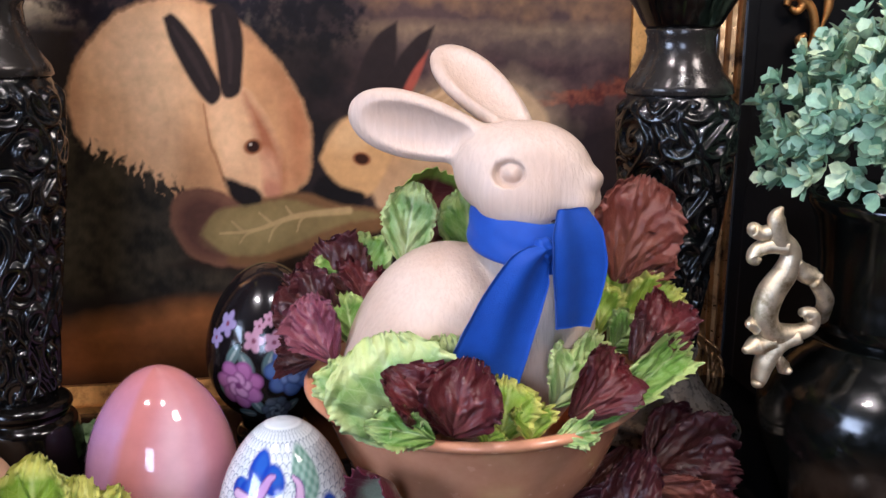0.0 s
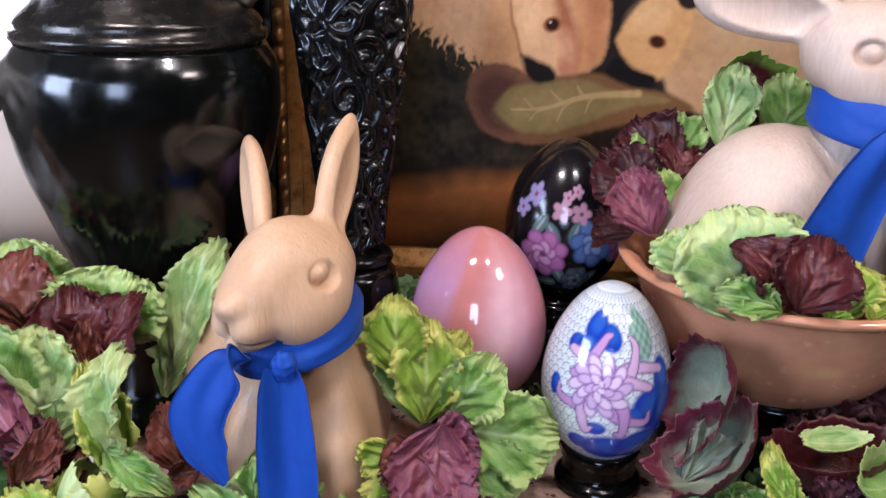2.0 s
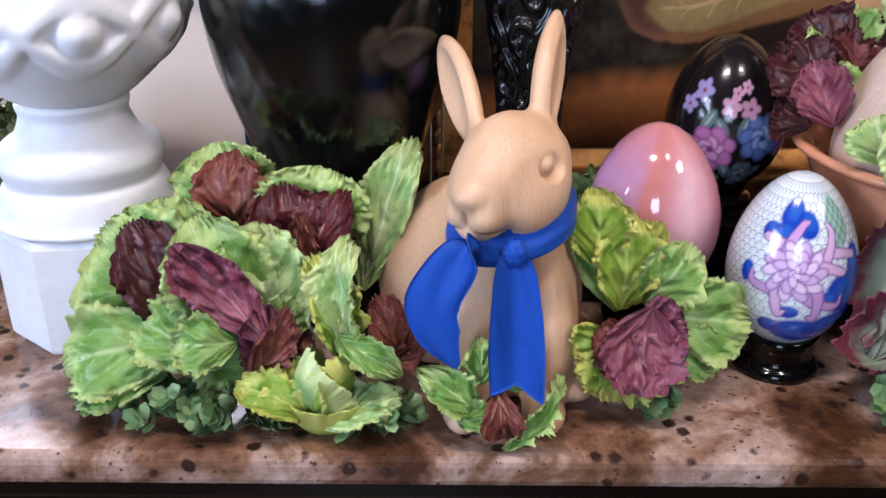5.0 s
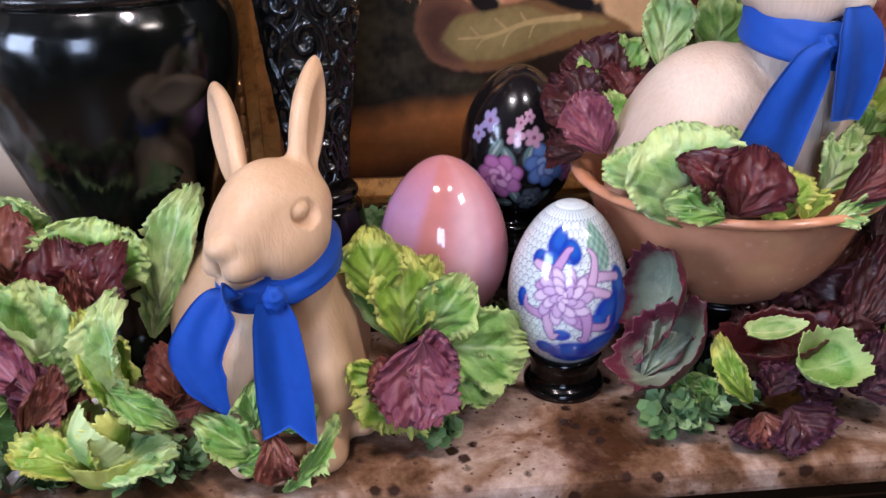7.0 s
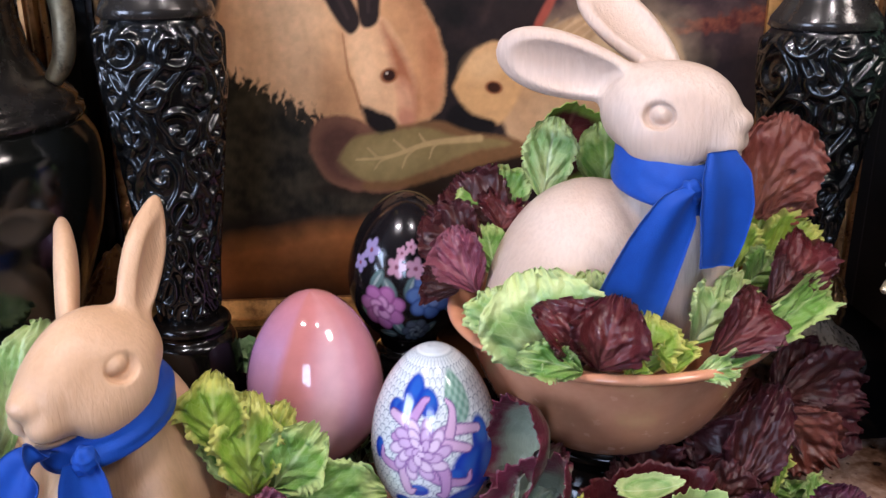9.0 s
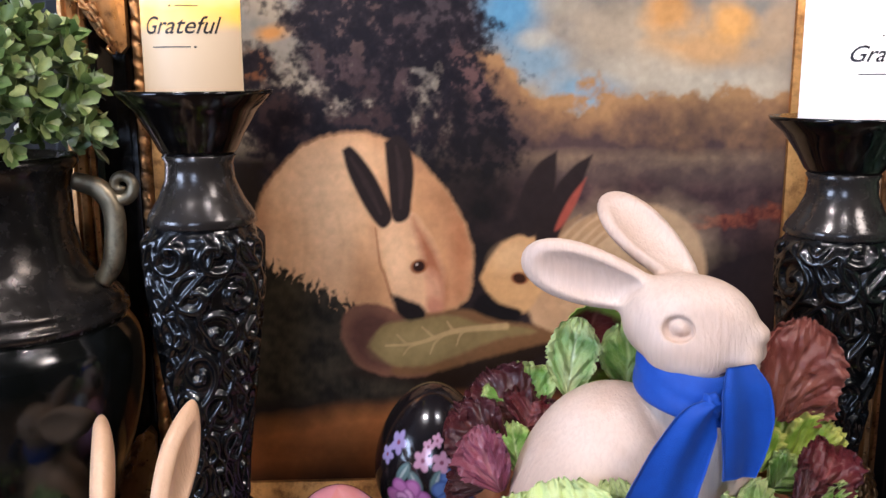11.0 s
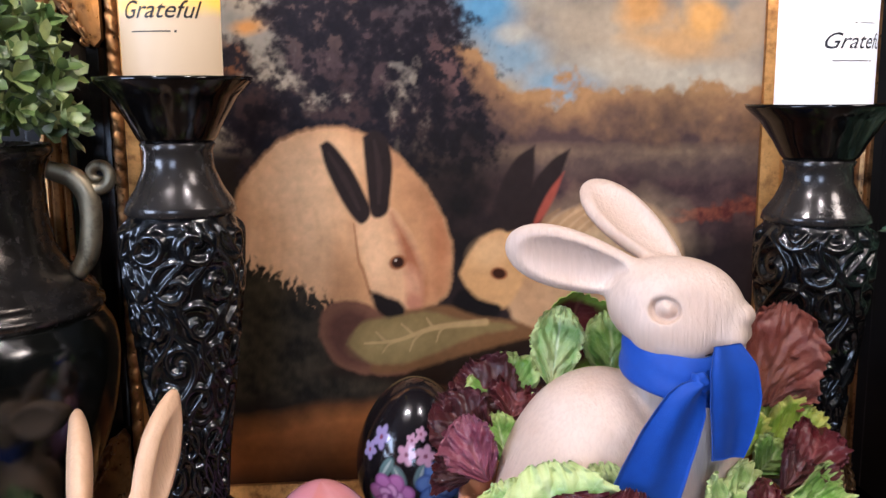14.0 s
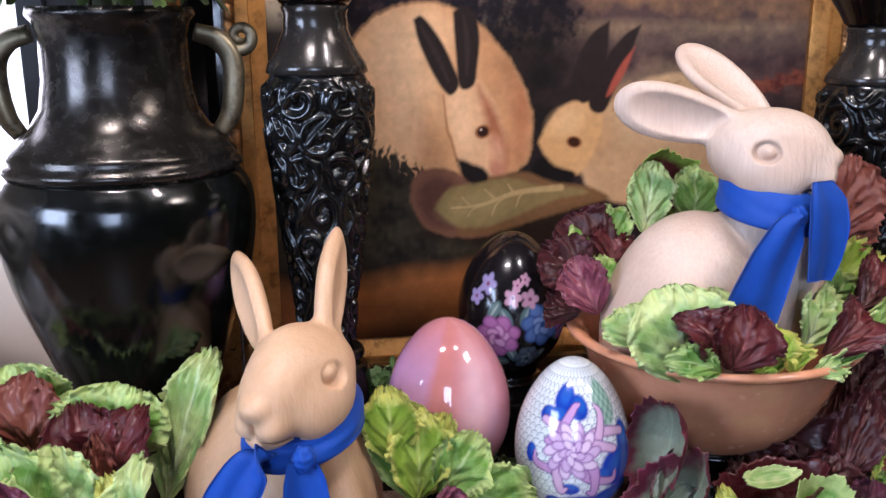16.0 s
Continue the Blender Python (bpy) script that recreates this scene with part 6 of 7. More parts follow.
leaf(h, GREEN, (0.055, -0.005, 0.057), (0.0, -0.015, 0.059), 0.051, (0.1, -0.9, 0.5), 0.3, 0.2, 0.07, 21)
leaf(h, GREEN, (0.042, -0.01, 0.037), (-0.046, 0.025, 0.067), 0.057, (0, -0.9, 0.6), 0.2, 0.1, 0.07, 22)
h = thing("lettuce", "small lime green cabbage opening on the counter", "lettuce", (-0.469, 0.615, 0.004), 0, "artificial lettuce heads")
leaf(h, LIME, (0.001, -0.005, 0.004), (-0.014, 0.01, 0.064), 0.059, (-0.3, -1, 0.2), 0.7, 0.3, 0.05, 23)
cup_leaf(h, LIME, (0.010, 0.002, 0.034), (0.10, -0.10, 1), (1, 0, 0.1), 0.040, 0.030, 0.040, 0.05, 24)
cup_leaf(h, MINT, (0.018, 0.004, 0.050), (0.75, 0.45, 0.60), (-0.5, 0, 0.8), 0.034, 0.030, 0.036, 0.05, 25)
cup_leaf(h, LIME, (0.000, 0.004, 0.052), (-0.75, 0.35, 0.60), (0.5, 0, 0.8), 0.032, 0.026, 0.032, 0.05, 27)
leaf(h, LIME, (-0.003, -0.015, 0.017), (-0.07, -0.005, 0.045), 0.040, (0, -0.6, 0.8), 0.6, 0.2, 0.05, 25)
leaf(h, MINT, (0.002, -0.015, 0.010), (0.072, -0.010, 0.036), 0.044, (0, -0.5, 0.9), 0.4, 0.1, 0.06, 26)
h = thing("lettuce", "tall curled green cabbage leaves beside the clay figure", "lettuce", (-0.436, 0.645, 0.045), 0, "artificial lettuce heads")
leaf(h, LIME, (-0.009, -0.01, 0.012), (-0.038, 0.015, 0.106), 0.044, (0.5, -1, 0.1), 0.75, 0.2, 0.06, 28)
leaf(h, MINT, (0.007, -0.015, 0.009), (-0.007, 0.005, 0.127), 0.042, (-0.5, -1, 0.1), 0.8, 0.15, 0.07, 29)
leaf(h, GREEN, (-0.016, -0.02, 0.046), (0.041, -0.045, 0.023), 0.029, (0.1, -0.8, 0.5), 0.5, 0.2, 0.07, 30)
leaf(h, RUST, (0.041, 0.01, 0.001), (0.019, 0.035, 0.057), 0.041, (0.2, -1, 0.2), 0.6, 0.2, 0.04, 31)
leaf(h, RUST, (0.032, -0.005, 0.01), (0.062, -0.01, 0.031), 0.022, (0.2, -1, 0.4), 0.6, 0.2, 0.04, 32)
h = thing("lettuce", "upright pale green cabbage leaf beside the clay figure", "lettuce", (-0.429, 0.765, 0.064), 0, "artificial lettuce heads")
leaf(h, MINT, (-0.001, -0.01, 0.018), (0.038, 0.025, 0.152), 0.055, (-0.35, -1, 0.15), 0.45, 0.12, 0.03, 33)
leaf(h, MINT, (-0.011, -0.015, 0.008), (0.012, 0.005, 0.086), 0.041, (-0.5, -1, 0.15), 0.4, 0.05, 0.03, 34)
h = thing("lettuce", "little lettuce with a rust heart before the clay figure", "lettuce", (-0.308, 0.605, 0.014), 0, "artificial lettuce heads")
leaf(h, GREEN, (-0.015, -0.005, 0.01), (-0.067, 0.0, 0.054), 0.037, (0.1, -0.8, 0.6), 0.5, 0.2, 0.06, 35)
leaf(h, GREEN, (-0.016, -0.005, 0.044), (-0.016, 0.0, 0.086), 0.029, (0, -1, 0.3), 0.5, 0.1, 0.06, 36)
leaf(h, GREEN, (0.003, -0.005, 0.042), (0.037, 0.0, 0.059), 0.025, (0, -1, 0.3), 0.4, 0.1, 0.06, 37)
leaf(h, RUST, (-0.002, -0.013, 0.044), (0.006, -0.023, 0.0), 0.034, (0, -1, 0.2), 0.5, 0.3, 0.03, 38)
leaf(h, GREEN, (0.004, -0.025, -0.01), (0.056, -0.005, 0.049), 0.019, (0.3, -0.9, 0.3), 0.7, 0.15, 0.08, 39)
leaf(h, GREEN, (-0.035, -0.01, 0.007), (0.003, -0.02, 0.021), 0.024, (0, -0.7, 0.7), 0.5, 0.2, 0.05, 40)
h = thing("lettuce", "lime green lettuce beside the pink egg", "lettuce", (-0.18, 0.705, 0.063), 0, "artificial lettuce heads")
leaf(h, GREEN, (-0.008, -0.005, 0.015), (-0.046, 0.04, 0.103), 0.059, (0.2, -1, 0.2), 0.5, 0.1, 0.06, 41)
leaf(h, LIME, (-0.009, -0.01, 0.018), (-0.008, 0.01, 0.108), 0.060, (0, -1, 0.2), 0.45, 0.15, 0.07, 42)
leaf(h, LIME, (0.003, -0.005, 0.021), (0.023, 0.015, 0.097), 0.041, (-0.3, -1, 0.2), 0.5, 0.1, 0.06, 43)
leaf(h, GREEN, (0.011, -0.015, 0.027), (0.054, -0.005, 0.081), 0.057, (0, -1, 0.5), 0.5, 0.2, 0.08, 44)
leaf(h, GREEN, (0.016, -0.02, 0.018), (0.11, -0.025, 0.013), 0.079, (-0.1, -1, 0.5), 0.25, 0.12, 0.06, 45)
leaf(h, GREEN, (0.022, -0.025, 0.002), (0.084, -0.04, -0.024), 0.050, (-0.1, -1, 0.5), 0.25, 0.12, 0.06, 46)
leaf(h, LIME, (-0.068, -0.025, 0.001), (-0.078, -0.03, 0.021), 0.028, (0, -1, 0.5), 0.4, 0.1, 0.06, 47)
h = thing("lettuce", "plum rosette with a lime frilled edge on the counter", "lettuce", (-0.182, 0.635, 0.056), 0, "artificial lettuce heads")
leaf(h, LIME, (-0.011, 0.01, 0.035), (-0.014, -0.01, -0.032), 0.087, (0.1, -1, 0.3), 0.25, 0.1, 0.1, 48)
leaf(h, LIME, (-0.026, 0.01, 0.029), (-0.054, -0.005, 0.008), 0.057, (0.1, -1, 0.3), 0.3, 0.1, 0.1, 49)
leaf(h, PLUM, (0.008, -0.002, 0.06), (-0.006, -0.030, -0.011), 0.073, (0, -1, 0.3), 0.35, -0.15, 0.05, 50)
leaf(h, PLUM, (-0.008, -0.003, 0.031), (0.039, -0.01, 0.036), 0.069, (0, -1, 0.4), 0.2, -0.1, 0.05, 51)
leaf(h, RUST, (0.002, -0.003, 0.025), (-0.041, -0.015, 0.015), 0.056, (0, -1, 0.3), 0.2, -0.1, 0.05, 52)
h = thing("lettuce", "grey-green kale with purple frilled edges beside the enamelled egg", "lettuce", (0.049, 0.69, 0.038), 0, "artificial lettuce heads")
cup_leaf(h, KALE, (-0.008, -0.022, 0.088), (-0.8, -0.58, 0.12), (0.12, 0, 1), 0.056, 0.030, 0.036, 0.08, 53)
cup_leaf(h, KALE, (-0.002, -0.046, 0.055), (-0.62, -0.42, 0.72), (0.75, 0.1, 0.5), 0.050, 0.031, 0.044, 0.08, 54)
leaf(h, KALE, (-0.008, -0.03, 0.009), (0.047, 0.01, 0.075), 0.040, (-0.3, -0.9, 0.2), 0.4, 0.1, 0.05, 55)
h = thing("lettuce", "dark red lettuce cup with a mint heart below the clay bowl", "lettuce", (0.177, 0.66, 0.037), 0, "artificial lettuce heads")
leaf(h, DARKRED, (0.124, 0.04, 0.018), (0.045, 0.055, 0.059), 0.120, (-0.1, -1, 0.3), 0.3, 0.12, 0.04, 56)
leaf(h, DARKRED, (0.012, 0.04, 0.007), (-0.02, 0.05, 0.057), 0.092, (0, -1, 0.3), 0.2, 0.1, 0.04, 57)
leaf(h, DARKRED, (0.079, 0.03, 0.018), (0.126, 0.05, 0.122), 0.055, (-0.35, -1, 0.3), 0.5, 0.15, 0.05, 58)
leaf(h, DARKRED, (0.06, 0.02, 0.017), (0.082, 0.03, 0.062), 0.058, (-0.2, -1, 0.4), 0.4, 0.15, 0.05, 59)
cup_leaf(h, RED, (-0.012, -0.01, 0.058), (-0.02, -0.12, 1), (1, 0, 0.03), 0.054, 0.030, 0.046, 0.06, 60)
cup_leaf(h, MINT, (-0.011, -0.005, 0.06), (0, -0.5, 0.9), (1, 0, 0.03), 0.028, 0.011, 0.01, 0.05, 61)
h = thing("lettuce", "green rosette with purple outer leaves on the counter", "lettuce", (0.213, 0.615, 0.041), 0, "artificial lettuce heads")
leaf(h, PURPLE, (0.024, 0.035, -0.029), (-0.007, 0.04, -0.003), 0.051, (0, -0.9, 0.5), 0.3, 0.1, 0.05, 62)
leaf(h, PURPLE, (0.032, 0.02, -0.013), (0.063, 0.03, 0.045), 0.054, (-0.35, -0.9, 0.4), 0.5, 0.15, 0.06, 63)
leaf(h, PURPLE, (0.034, 0.01, -0.006), (0.057, 0.005, 0.018), 0.049, (-0.2, -0.9, 0.4), 0.5, 0.1, 0.06, 64)
cup_leaf(h, GREEN, (-0.013, -0.01, 0.05), (0.02, -0.6, 0.8), (1, 0, 0.25), 0.033, 0.026, 0.026, 0.07, 65)
leaf(h, PURPLE, (-0.068, -0.005, 0.009), (-0.06, 0.005, 0.039), 0.044, (0.1, -0.9, 0.4), 0.4, 0.1, 0.06, 66)
leaf(h, LIME, (-0.088, -0.015, 0.01), (-0.117, 0.01, 0.067), 0.025, (-0.55, -0.7, 0.5), 0.7, 0.22, 0.03, 67)
leaf(h, GREEN, (-0.128, 0.025, -0.009), (-0.137, 0.035, 0.011), 0.038, (0, -0.9, 0.4), 0.4, 0.1, 0.06, 68)
leaf(h, GREEN, (-0.108, 0.015, -0.007), (-0.128, 0.025, 0.009), 0.029, (0, -0.9, 0.5), 0.4, 0.1, 0.06, 69)
leaf(h, PURPLE, (-0.046, -0.01, -0.001), (-0.028, -0.03, -0.033), 0.071, (0, -0.7, 0.7), 0.2, 0.1, 0.05, 70)
leaf(h, PURPLE, (-0.083, -0.01, -0.011), (-0.085, -0.025, -0.033), 0.046, (0, -0.7, 0.7), 0.2, 0.1, 0.06, 71)
leaf(h, RUST, (-0.072, -0.009, -0.006), (-0.07, -0.027, -0.033), 0.038, (0, -0.7, 0.7), 0.2, 0.1, 0.05, 72)
h = thing("lettuce", "mint leaf with purple frills at the end of the row", "lettuce", (0.332, 0.64, 0.022), 0, "artificial lettuce heads")
leaf(h, PURPLE, (-0.011, -0.005, 0.004), (0.03, 0.015, 0.058), 0.063, (-0.35, -0.85, 0.45), 0.4, 0.12, 0.06, 73)
leaf(h, PURPLE, (0.004, -0.015, 0.002), (0.042, -0.005, 0.035), 0.058, (-0.2, -0.8, 0.6), 0.4, 0.1, 0.06, 74)
cup_leaf(h, MINT, (-0.032, -0.025, 0.053), (-0.05, -0.55, 0.85), (1, 0, 0.12), 0.024, 0.017, 0.02, 0.06, 75)
leaf(h, LIME, (-0.043, 0.03, 0.049), (-0.031, 0.05, 0.092), 0.012, (0.3, -1, 0.2), 0.6, 0.1, 0.03, 76)
leaf(h, GREEN, (-0.016, 0.04, 0.026), (-0.022, 0.05, 0.047), 0.040, (0, -0.9, 0.4), 0.3, 0.1, 0.06, 77)
leaf(h, GREEN, (-0.009, 0.03, 0.033), (0.014, 0.05, 0.049), 0.031, (0, -0.9, 0.4), 0.3, 0.1, 0.06, 78)
h = thing("lettuce", "large dark red lettuce with green ribs below the candlestick", "lettuce", (0.34, 0.775, 0.073), 0, "artificial lettuce heads")
leaf(h, DARKRED, (-0.006, 0.0, 0.031), (0.099, 0.015, 0.014), 0.113, (-0.25, -1, 0.3), 0.2, -0.1, 0.07, 79)
leaf(h, DARKRED, (-0.005, 0.005, 0.034), (0.066, 0.035, 0.068), 0.075, (-0.2, -1, 0.3), 0.2, -0.1, 0.07, 80)
leaf(h, RUST, (-0.007, -0.005, 0.021), (0.052, -0.02, -0.034), 0.077, (-0.2, -1, 0.3), 0.2, -0.1, 0.07, 81)
leaf(h, DARKRED, (-0.036, -0.015, 0.069), (-0.105, -0.075, -0.001), 0.055, (-0.3, -0.9, 0.4), 0.4, -0.2, 0.06, 82)
leaf(h, LIME, (-0.006, -0.01, 0.012), (-0.011, -0.025, -0.023), 0.019, (0, -1, 0.3), 0.3, 0.1, 0.05, 83)
h = thing("lettuce", "mint green cabbage leaf at the bowl rim", "lettuce", (0.074, 0.7, 0.204), 0, "artificial lettuce heads")
leaf(h, MINT, (0.013, -0.01, -0.012), (-0.014, 0.0, 0.081), 0.109, (-0.1, -1, 0.25), 0.26, 0.14, 0.035, 84)
leaf(h, MINT, (0.044, 0.005, 0.005), (0.047, 0.02, 0.072), 0.067, (0.1, -1, 0.3), 0.25, 0.1, 0.03, 85)
leaf(h, MINT, (-0.027, 0.02, 0.014), (-0.038, 0.04, 0.053), 0.064, (-0.35, -1, 0.2), 0.4, 0.2, 0.05, 86)
h = thing("lettuce", "burgundy lettuce leaf folded over the bowl rim", "lettuce", (0.102, 0.665, 0.213), 0, "artificial lettuce heads")
leaf(h, RED, (0.014, -0.003, -0.002), (0.032, 0.003, 0.06), 0.063, (-0.25, -1, 0.35), 0.55, 0.38, 0.03, 87)
leaf(h, RED, (-0.004, 0.003, 0.004), (-0.034, 0.015, 0.052), 0.053, (0.45, -1, 0.3), 0.6, 0.32, 0.03, 88)
leaf(h, DARKRED, (-0.004, 0.003, -0.001), (0.004, 0.025, 0.048), 0.068, (0.1, -1, 0.3), 0.3, 0.2, 0.05, 89)
leaf(h, GREEN, (-0.002, -0.015, 0.002), (-0.055, -0.01, 0.016), 0.031, (0, -0.9, 0.6), 0.3, 0.2, 0.1, 90)
leaf(h, MINT, (-0.016, -0.017, -0.001), (-0.032, -0.005, 0.019), 0.025, (0, -0.9, 0.6), 0.3, 0.2, 0.1, 91)
h = thing("lettuce", "lime green lettuce at the front of the bowl", "lettuce", (0.165, 0.67, 0.206), 0, "artificial lettuce heads")
leaf(h, LIME, (-0.011, -0.005, -0.005), (0.004, 0.02, 0.041), 0.051, (0, -1, 0.3), 0.4, 0.2, 0.08, 92)
leaf(h, LIME, (0.016, -0.01, -0.002), (0.015, 0.005, 0.024), 0.038, (0.2, -1, 0.4), 0.5, 0.2, 0.09, 93)
leaf(h, LIME, (-0.023, -0.015, -0.002), (-0.017, -0.01, 0.015), 0.025, (0.2, -1, 0.5), 0.5, 0.2, 0.09, 94)
leaf(h, MINT, (0.043, 0.02, 0.013), (0.066, 0.05, 0.052), 0.049, (0.2, -1, 0.4), 0.45, 0.25, 0.07, 95)
leaf(h, MINT, (0.056, 0.03, 0.019), (0.102, 0.07, 0.054), 0.041, (0, -1, 0.5), 0.4, 0.2, 0.07, 96)
leaf(h, MINT, (0.034, -0.015, -0.001), (0.074, -0.01, 0.004), 0.025, (0, -0.9, 0.6), 0.3, 0.15, 0.1, 97)
h = thing("lettuce", "burgundy lettuce leaves at the bowl side", "lettuce", (0.235, 0.68, 0.222), 0, "artificial lettuce heads")
leaf(h, RED, (-0.019, -0.015, -0.003), (0.027, 0.01, 0.042), 0.055, (0.1, -1, 0.35), 0.55, 0.3, 0.03, 98)
leaf(h, RED, (0.068, 0.06, 0.008), (0.116, 0.095, 0.061), 0.057, (-0.3, -1, 0.3), 0.5, 0.2, 0.05, 99)
leaf(h, DARKRED, (0.054, 0.04, 0.022), (0.084, 0.065, 0.044), 0.041, (-0.3, -1, 0.3), 0.5, 0.2, 0.05, 100)
leaf(h, GREEN, (-0.025, -0.02, -0.018), (0.118, 0.07, 0.03), 0.035, (0.1, -0.9, 0.5), 0.5, 0.15, 0.06, 101)
h = thing("lettuce", "lime green lettuce behind the seated figure", "lettuce", (0.313, 0.83, 0.251), 0, "artificial lettuce heads")
leaf(h, LIME, (0.001, 0.0, -0.012), (0.014, 0.03, 0.065), 0.064, (0, -1, 0.3), 0.35, 0.15, 0.07, 102)
leaf(h, LIME, (-0.005, -0.015, -0.013), (0.065, 0.0, 0.026), 0.062, (0, -1, 0.5), 0.35, 0.15, 0.07, 103)
leaf(h, LIME, (-0.028, -0.03, -0.007), (-0.029, -0.01, 0.039), 0.046, (0, -1, 0.3), 0.35, 0.15, 0.07, 104)
leaf(h, GREEN, (-0.019, -0.04, -0.021), (0.012, -0.03, 0.008), 0.045, (0, -1, 0.4), 0.35, 0.15, 0.07, 105)
h = thing("lettuce", "rust red ruffled lettuce leaf behind the seated figure", "lettuce", (0.355, 0.88, 0.271), 0, "artificial lettuce heads")
leaf(h, RUST, (-0.043, -0.048, 0.015), (-0.011, -0.044, 0.117), 0.086, (-0.1, -1, 0.2), 0.2, 0.06, 0.035, 106)
leaf(h, RUST, (-0.033, -0.052, 0.015), (0.015, -0.048, 0.053), 0.049, (-0.2, -1, 0.2), 0.2, 0.06, 0.04, 107)
h = thing("lettuce", "mint green cabbage leaves behind the seated figure", "lettuce", (0.135, 0.875, 0.3), 0, "artificial lettuce heads")
leaf(h, MINT, (-0.032, -0.007, 0.003), (-0.019, 0.005, 0.083), 0.052, (-0.25, -1, 0.1), 0.25, 0.06, 0.03, 108)
cup_leaf(h, RIMMED, (0.010, 0.022, 0.050), (0.30, -1, 0.12), (0.1, 0, 1), 0.042, 0.040, 0.026, 0.05, 109)
leaf(h, GREEN, (0.033, 0.005, 0.006), (0.035, 0.015, 0.073), 0.064, (0.1, -1, 0.25), 0.2, 0.08, 0.04, 110)
h = thing("lettuce", "dark red ruffled lettuce at the bowl back", "lettuce", (0.048, 0.86, 0.272), 0, "artificial lettuce heads")
leaf(h, DARKRED, (0.011, 0.005, -0.008), (-0.034, 0.035, 0.045), 0.083, (0, -1, 0.4), 0.3, 0.15, 0.08, 111)
leaf(h, GREEN, (0.017, 0.01, 0.003), (-0.002, 0.04, 0.052), 0.078, (0, -1, 0.4), 0.2, 0.15, 0.09, 112)
leaf(h, RED, (0.011, -0.005, 0.001), (0.024, 0.015, 0.03), 0.065, (0, -1, 0.4), 0.3, 0.15, 0.08, 113)
leaf(h, DARKRED, (-0.013, -0.02, -0.022), (-0.066, 0.01, 0.018), 0.064, (-0.2, -1, 0.4), 0.3, 0.15, 0.08, 114)
leaf(h, PLUM, (-0.021, -0.06, -0.042), (-0.044, -0.04, 0.017), 0.053, (-0.35, -1, 0.2), 0.5, 0.15, 0.04, 115)
leaf(h, GREEN, (0.0, -0.03, -0.036), (-0.006, -0.01, 0.009), 0.042, (0, -1, 0.3), 0.35, 0.15, 0.09, 116)
leaf(h, DARKRED, (-0.036, -0.04, -0.048), (-0.067, -0.02, -0.03), 0.052, (-0.3, -1, 0.2), 0.4, 0.1, 0.07, 117)
h = thing("lettuce", "crumpled green lettuce at the edge of the row", "lettuce", (-0.213, 0.7, 0.172), 0, "artificial lettuce heads")
leaf(h, LIME, (0.0, 0.0, -0.046), (-0.004, 0.01, 0.024), 0.058, (0, -1, 0.2), 0.45, 0.15, 0.08, 118)


# ---- boxwood, sprigs ----
def foliage_mat(name, a, b, tip):
    m = mat(name, a, 0.42)
    n = Net(m)
    g = n.add("ShaderNodeNewGeometry")
    col = n.ramp(g.outputs["Random Per Island"], [(0.0, a), (0.6, b), (0.93, tip)])
    o = n.coords()
    n.colour(n.mix(n.value(n.noise(o, 160, 3), 0.3, 0.7, 0.0, 0.35), col, tuple(0.4 * x for x in a)))
    return m


BOX = foliage_mat("boxwood_leaf", (0.06, 0.11, 0.025), (0.15, 0.22, 0.06), (0.46, 0.52, 0.22))
BOX_BLUE = foliage_mat("blue_boxwood_leaf", (0.16, 0.32, 0.20), (0.42, 0.62, 0.44), (0.68, 0.78, 0.48))
SPRIG = foliage_mat("sprig_leaf", (0.10, 0.18, 0.06), (0.19, 0.31, 0.12), (0.33, 0.46, 0.22))
FERN = foliage_mat("fern_leaf", (0.03, 0.075, 0.030), (0.08, 0.15, 0.045), (0.20, 0.27, 0.07))
PINE = foliage_mat("cedar_leaf", (0.03, 0.06, 0.025), (0.07, 0.11, 0.05), (0.14, 0.16, 0.08))
LAV = foliage_mat("lavender_petal", (0.09, 0.06, 0.19), (0.15, 0.10, 0.30), (0.24, 0.18, 0.45))
YELLOW = foliage_mat("yellow_petal", (0.55, 0.38, 0.02), (0.75, 0.55, 0.04), (0.85, 0.70, 0.15))
STEM = mat("plant_stem", (0.06, 0.07, 0.03), 0.7)


def leaflet(c, d, n, L, w):
    """One small pointed oval leaf, folded a little along its middle."""
    d, n = d.normalized(), n.normalized()
    s = d.cross(n)
    if s.length < 1e-4:
        s = d.orthogonal()
    s.normalize()
    up = s.cross(d)
    P = [c, c + d * L * 0.3 + s * w * 0.40 + up * w * 0.14, c + d * L * 0.74 + s * w * 0.48 + up * w * 0.12, c + d * L, c + d * L * 0.74 - s * w * 0.46 + up * w * 0.12, c + d * L * 0.3 - s * w * 0.38 + up * w * 0.14, c + d * L * 0.35 - up * w * 0.06, c + d * L * 0.7 - up * w * 0.04]
    return P, [(0, 1, 6), (1, 2, 7, 6), (2, 3, 7), (3, 4, 7), (4, 5, 6, 7), (5, 0, 6)]


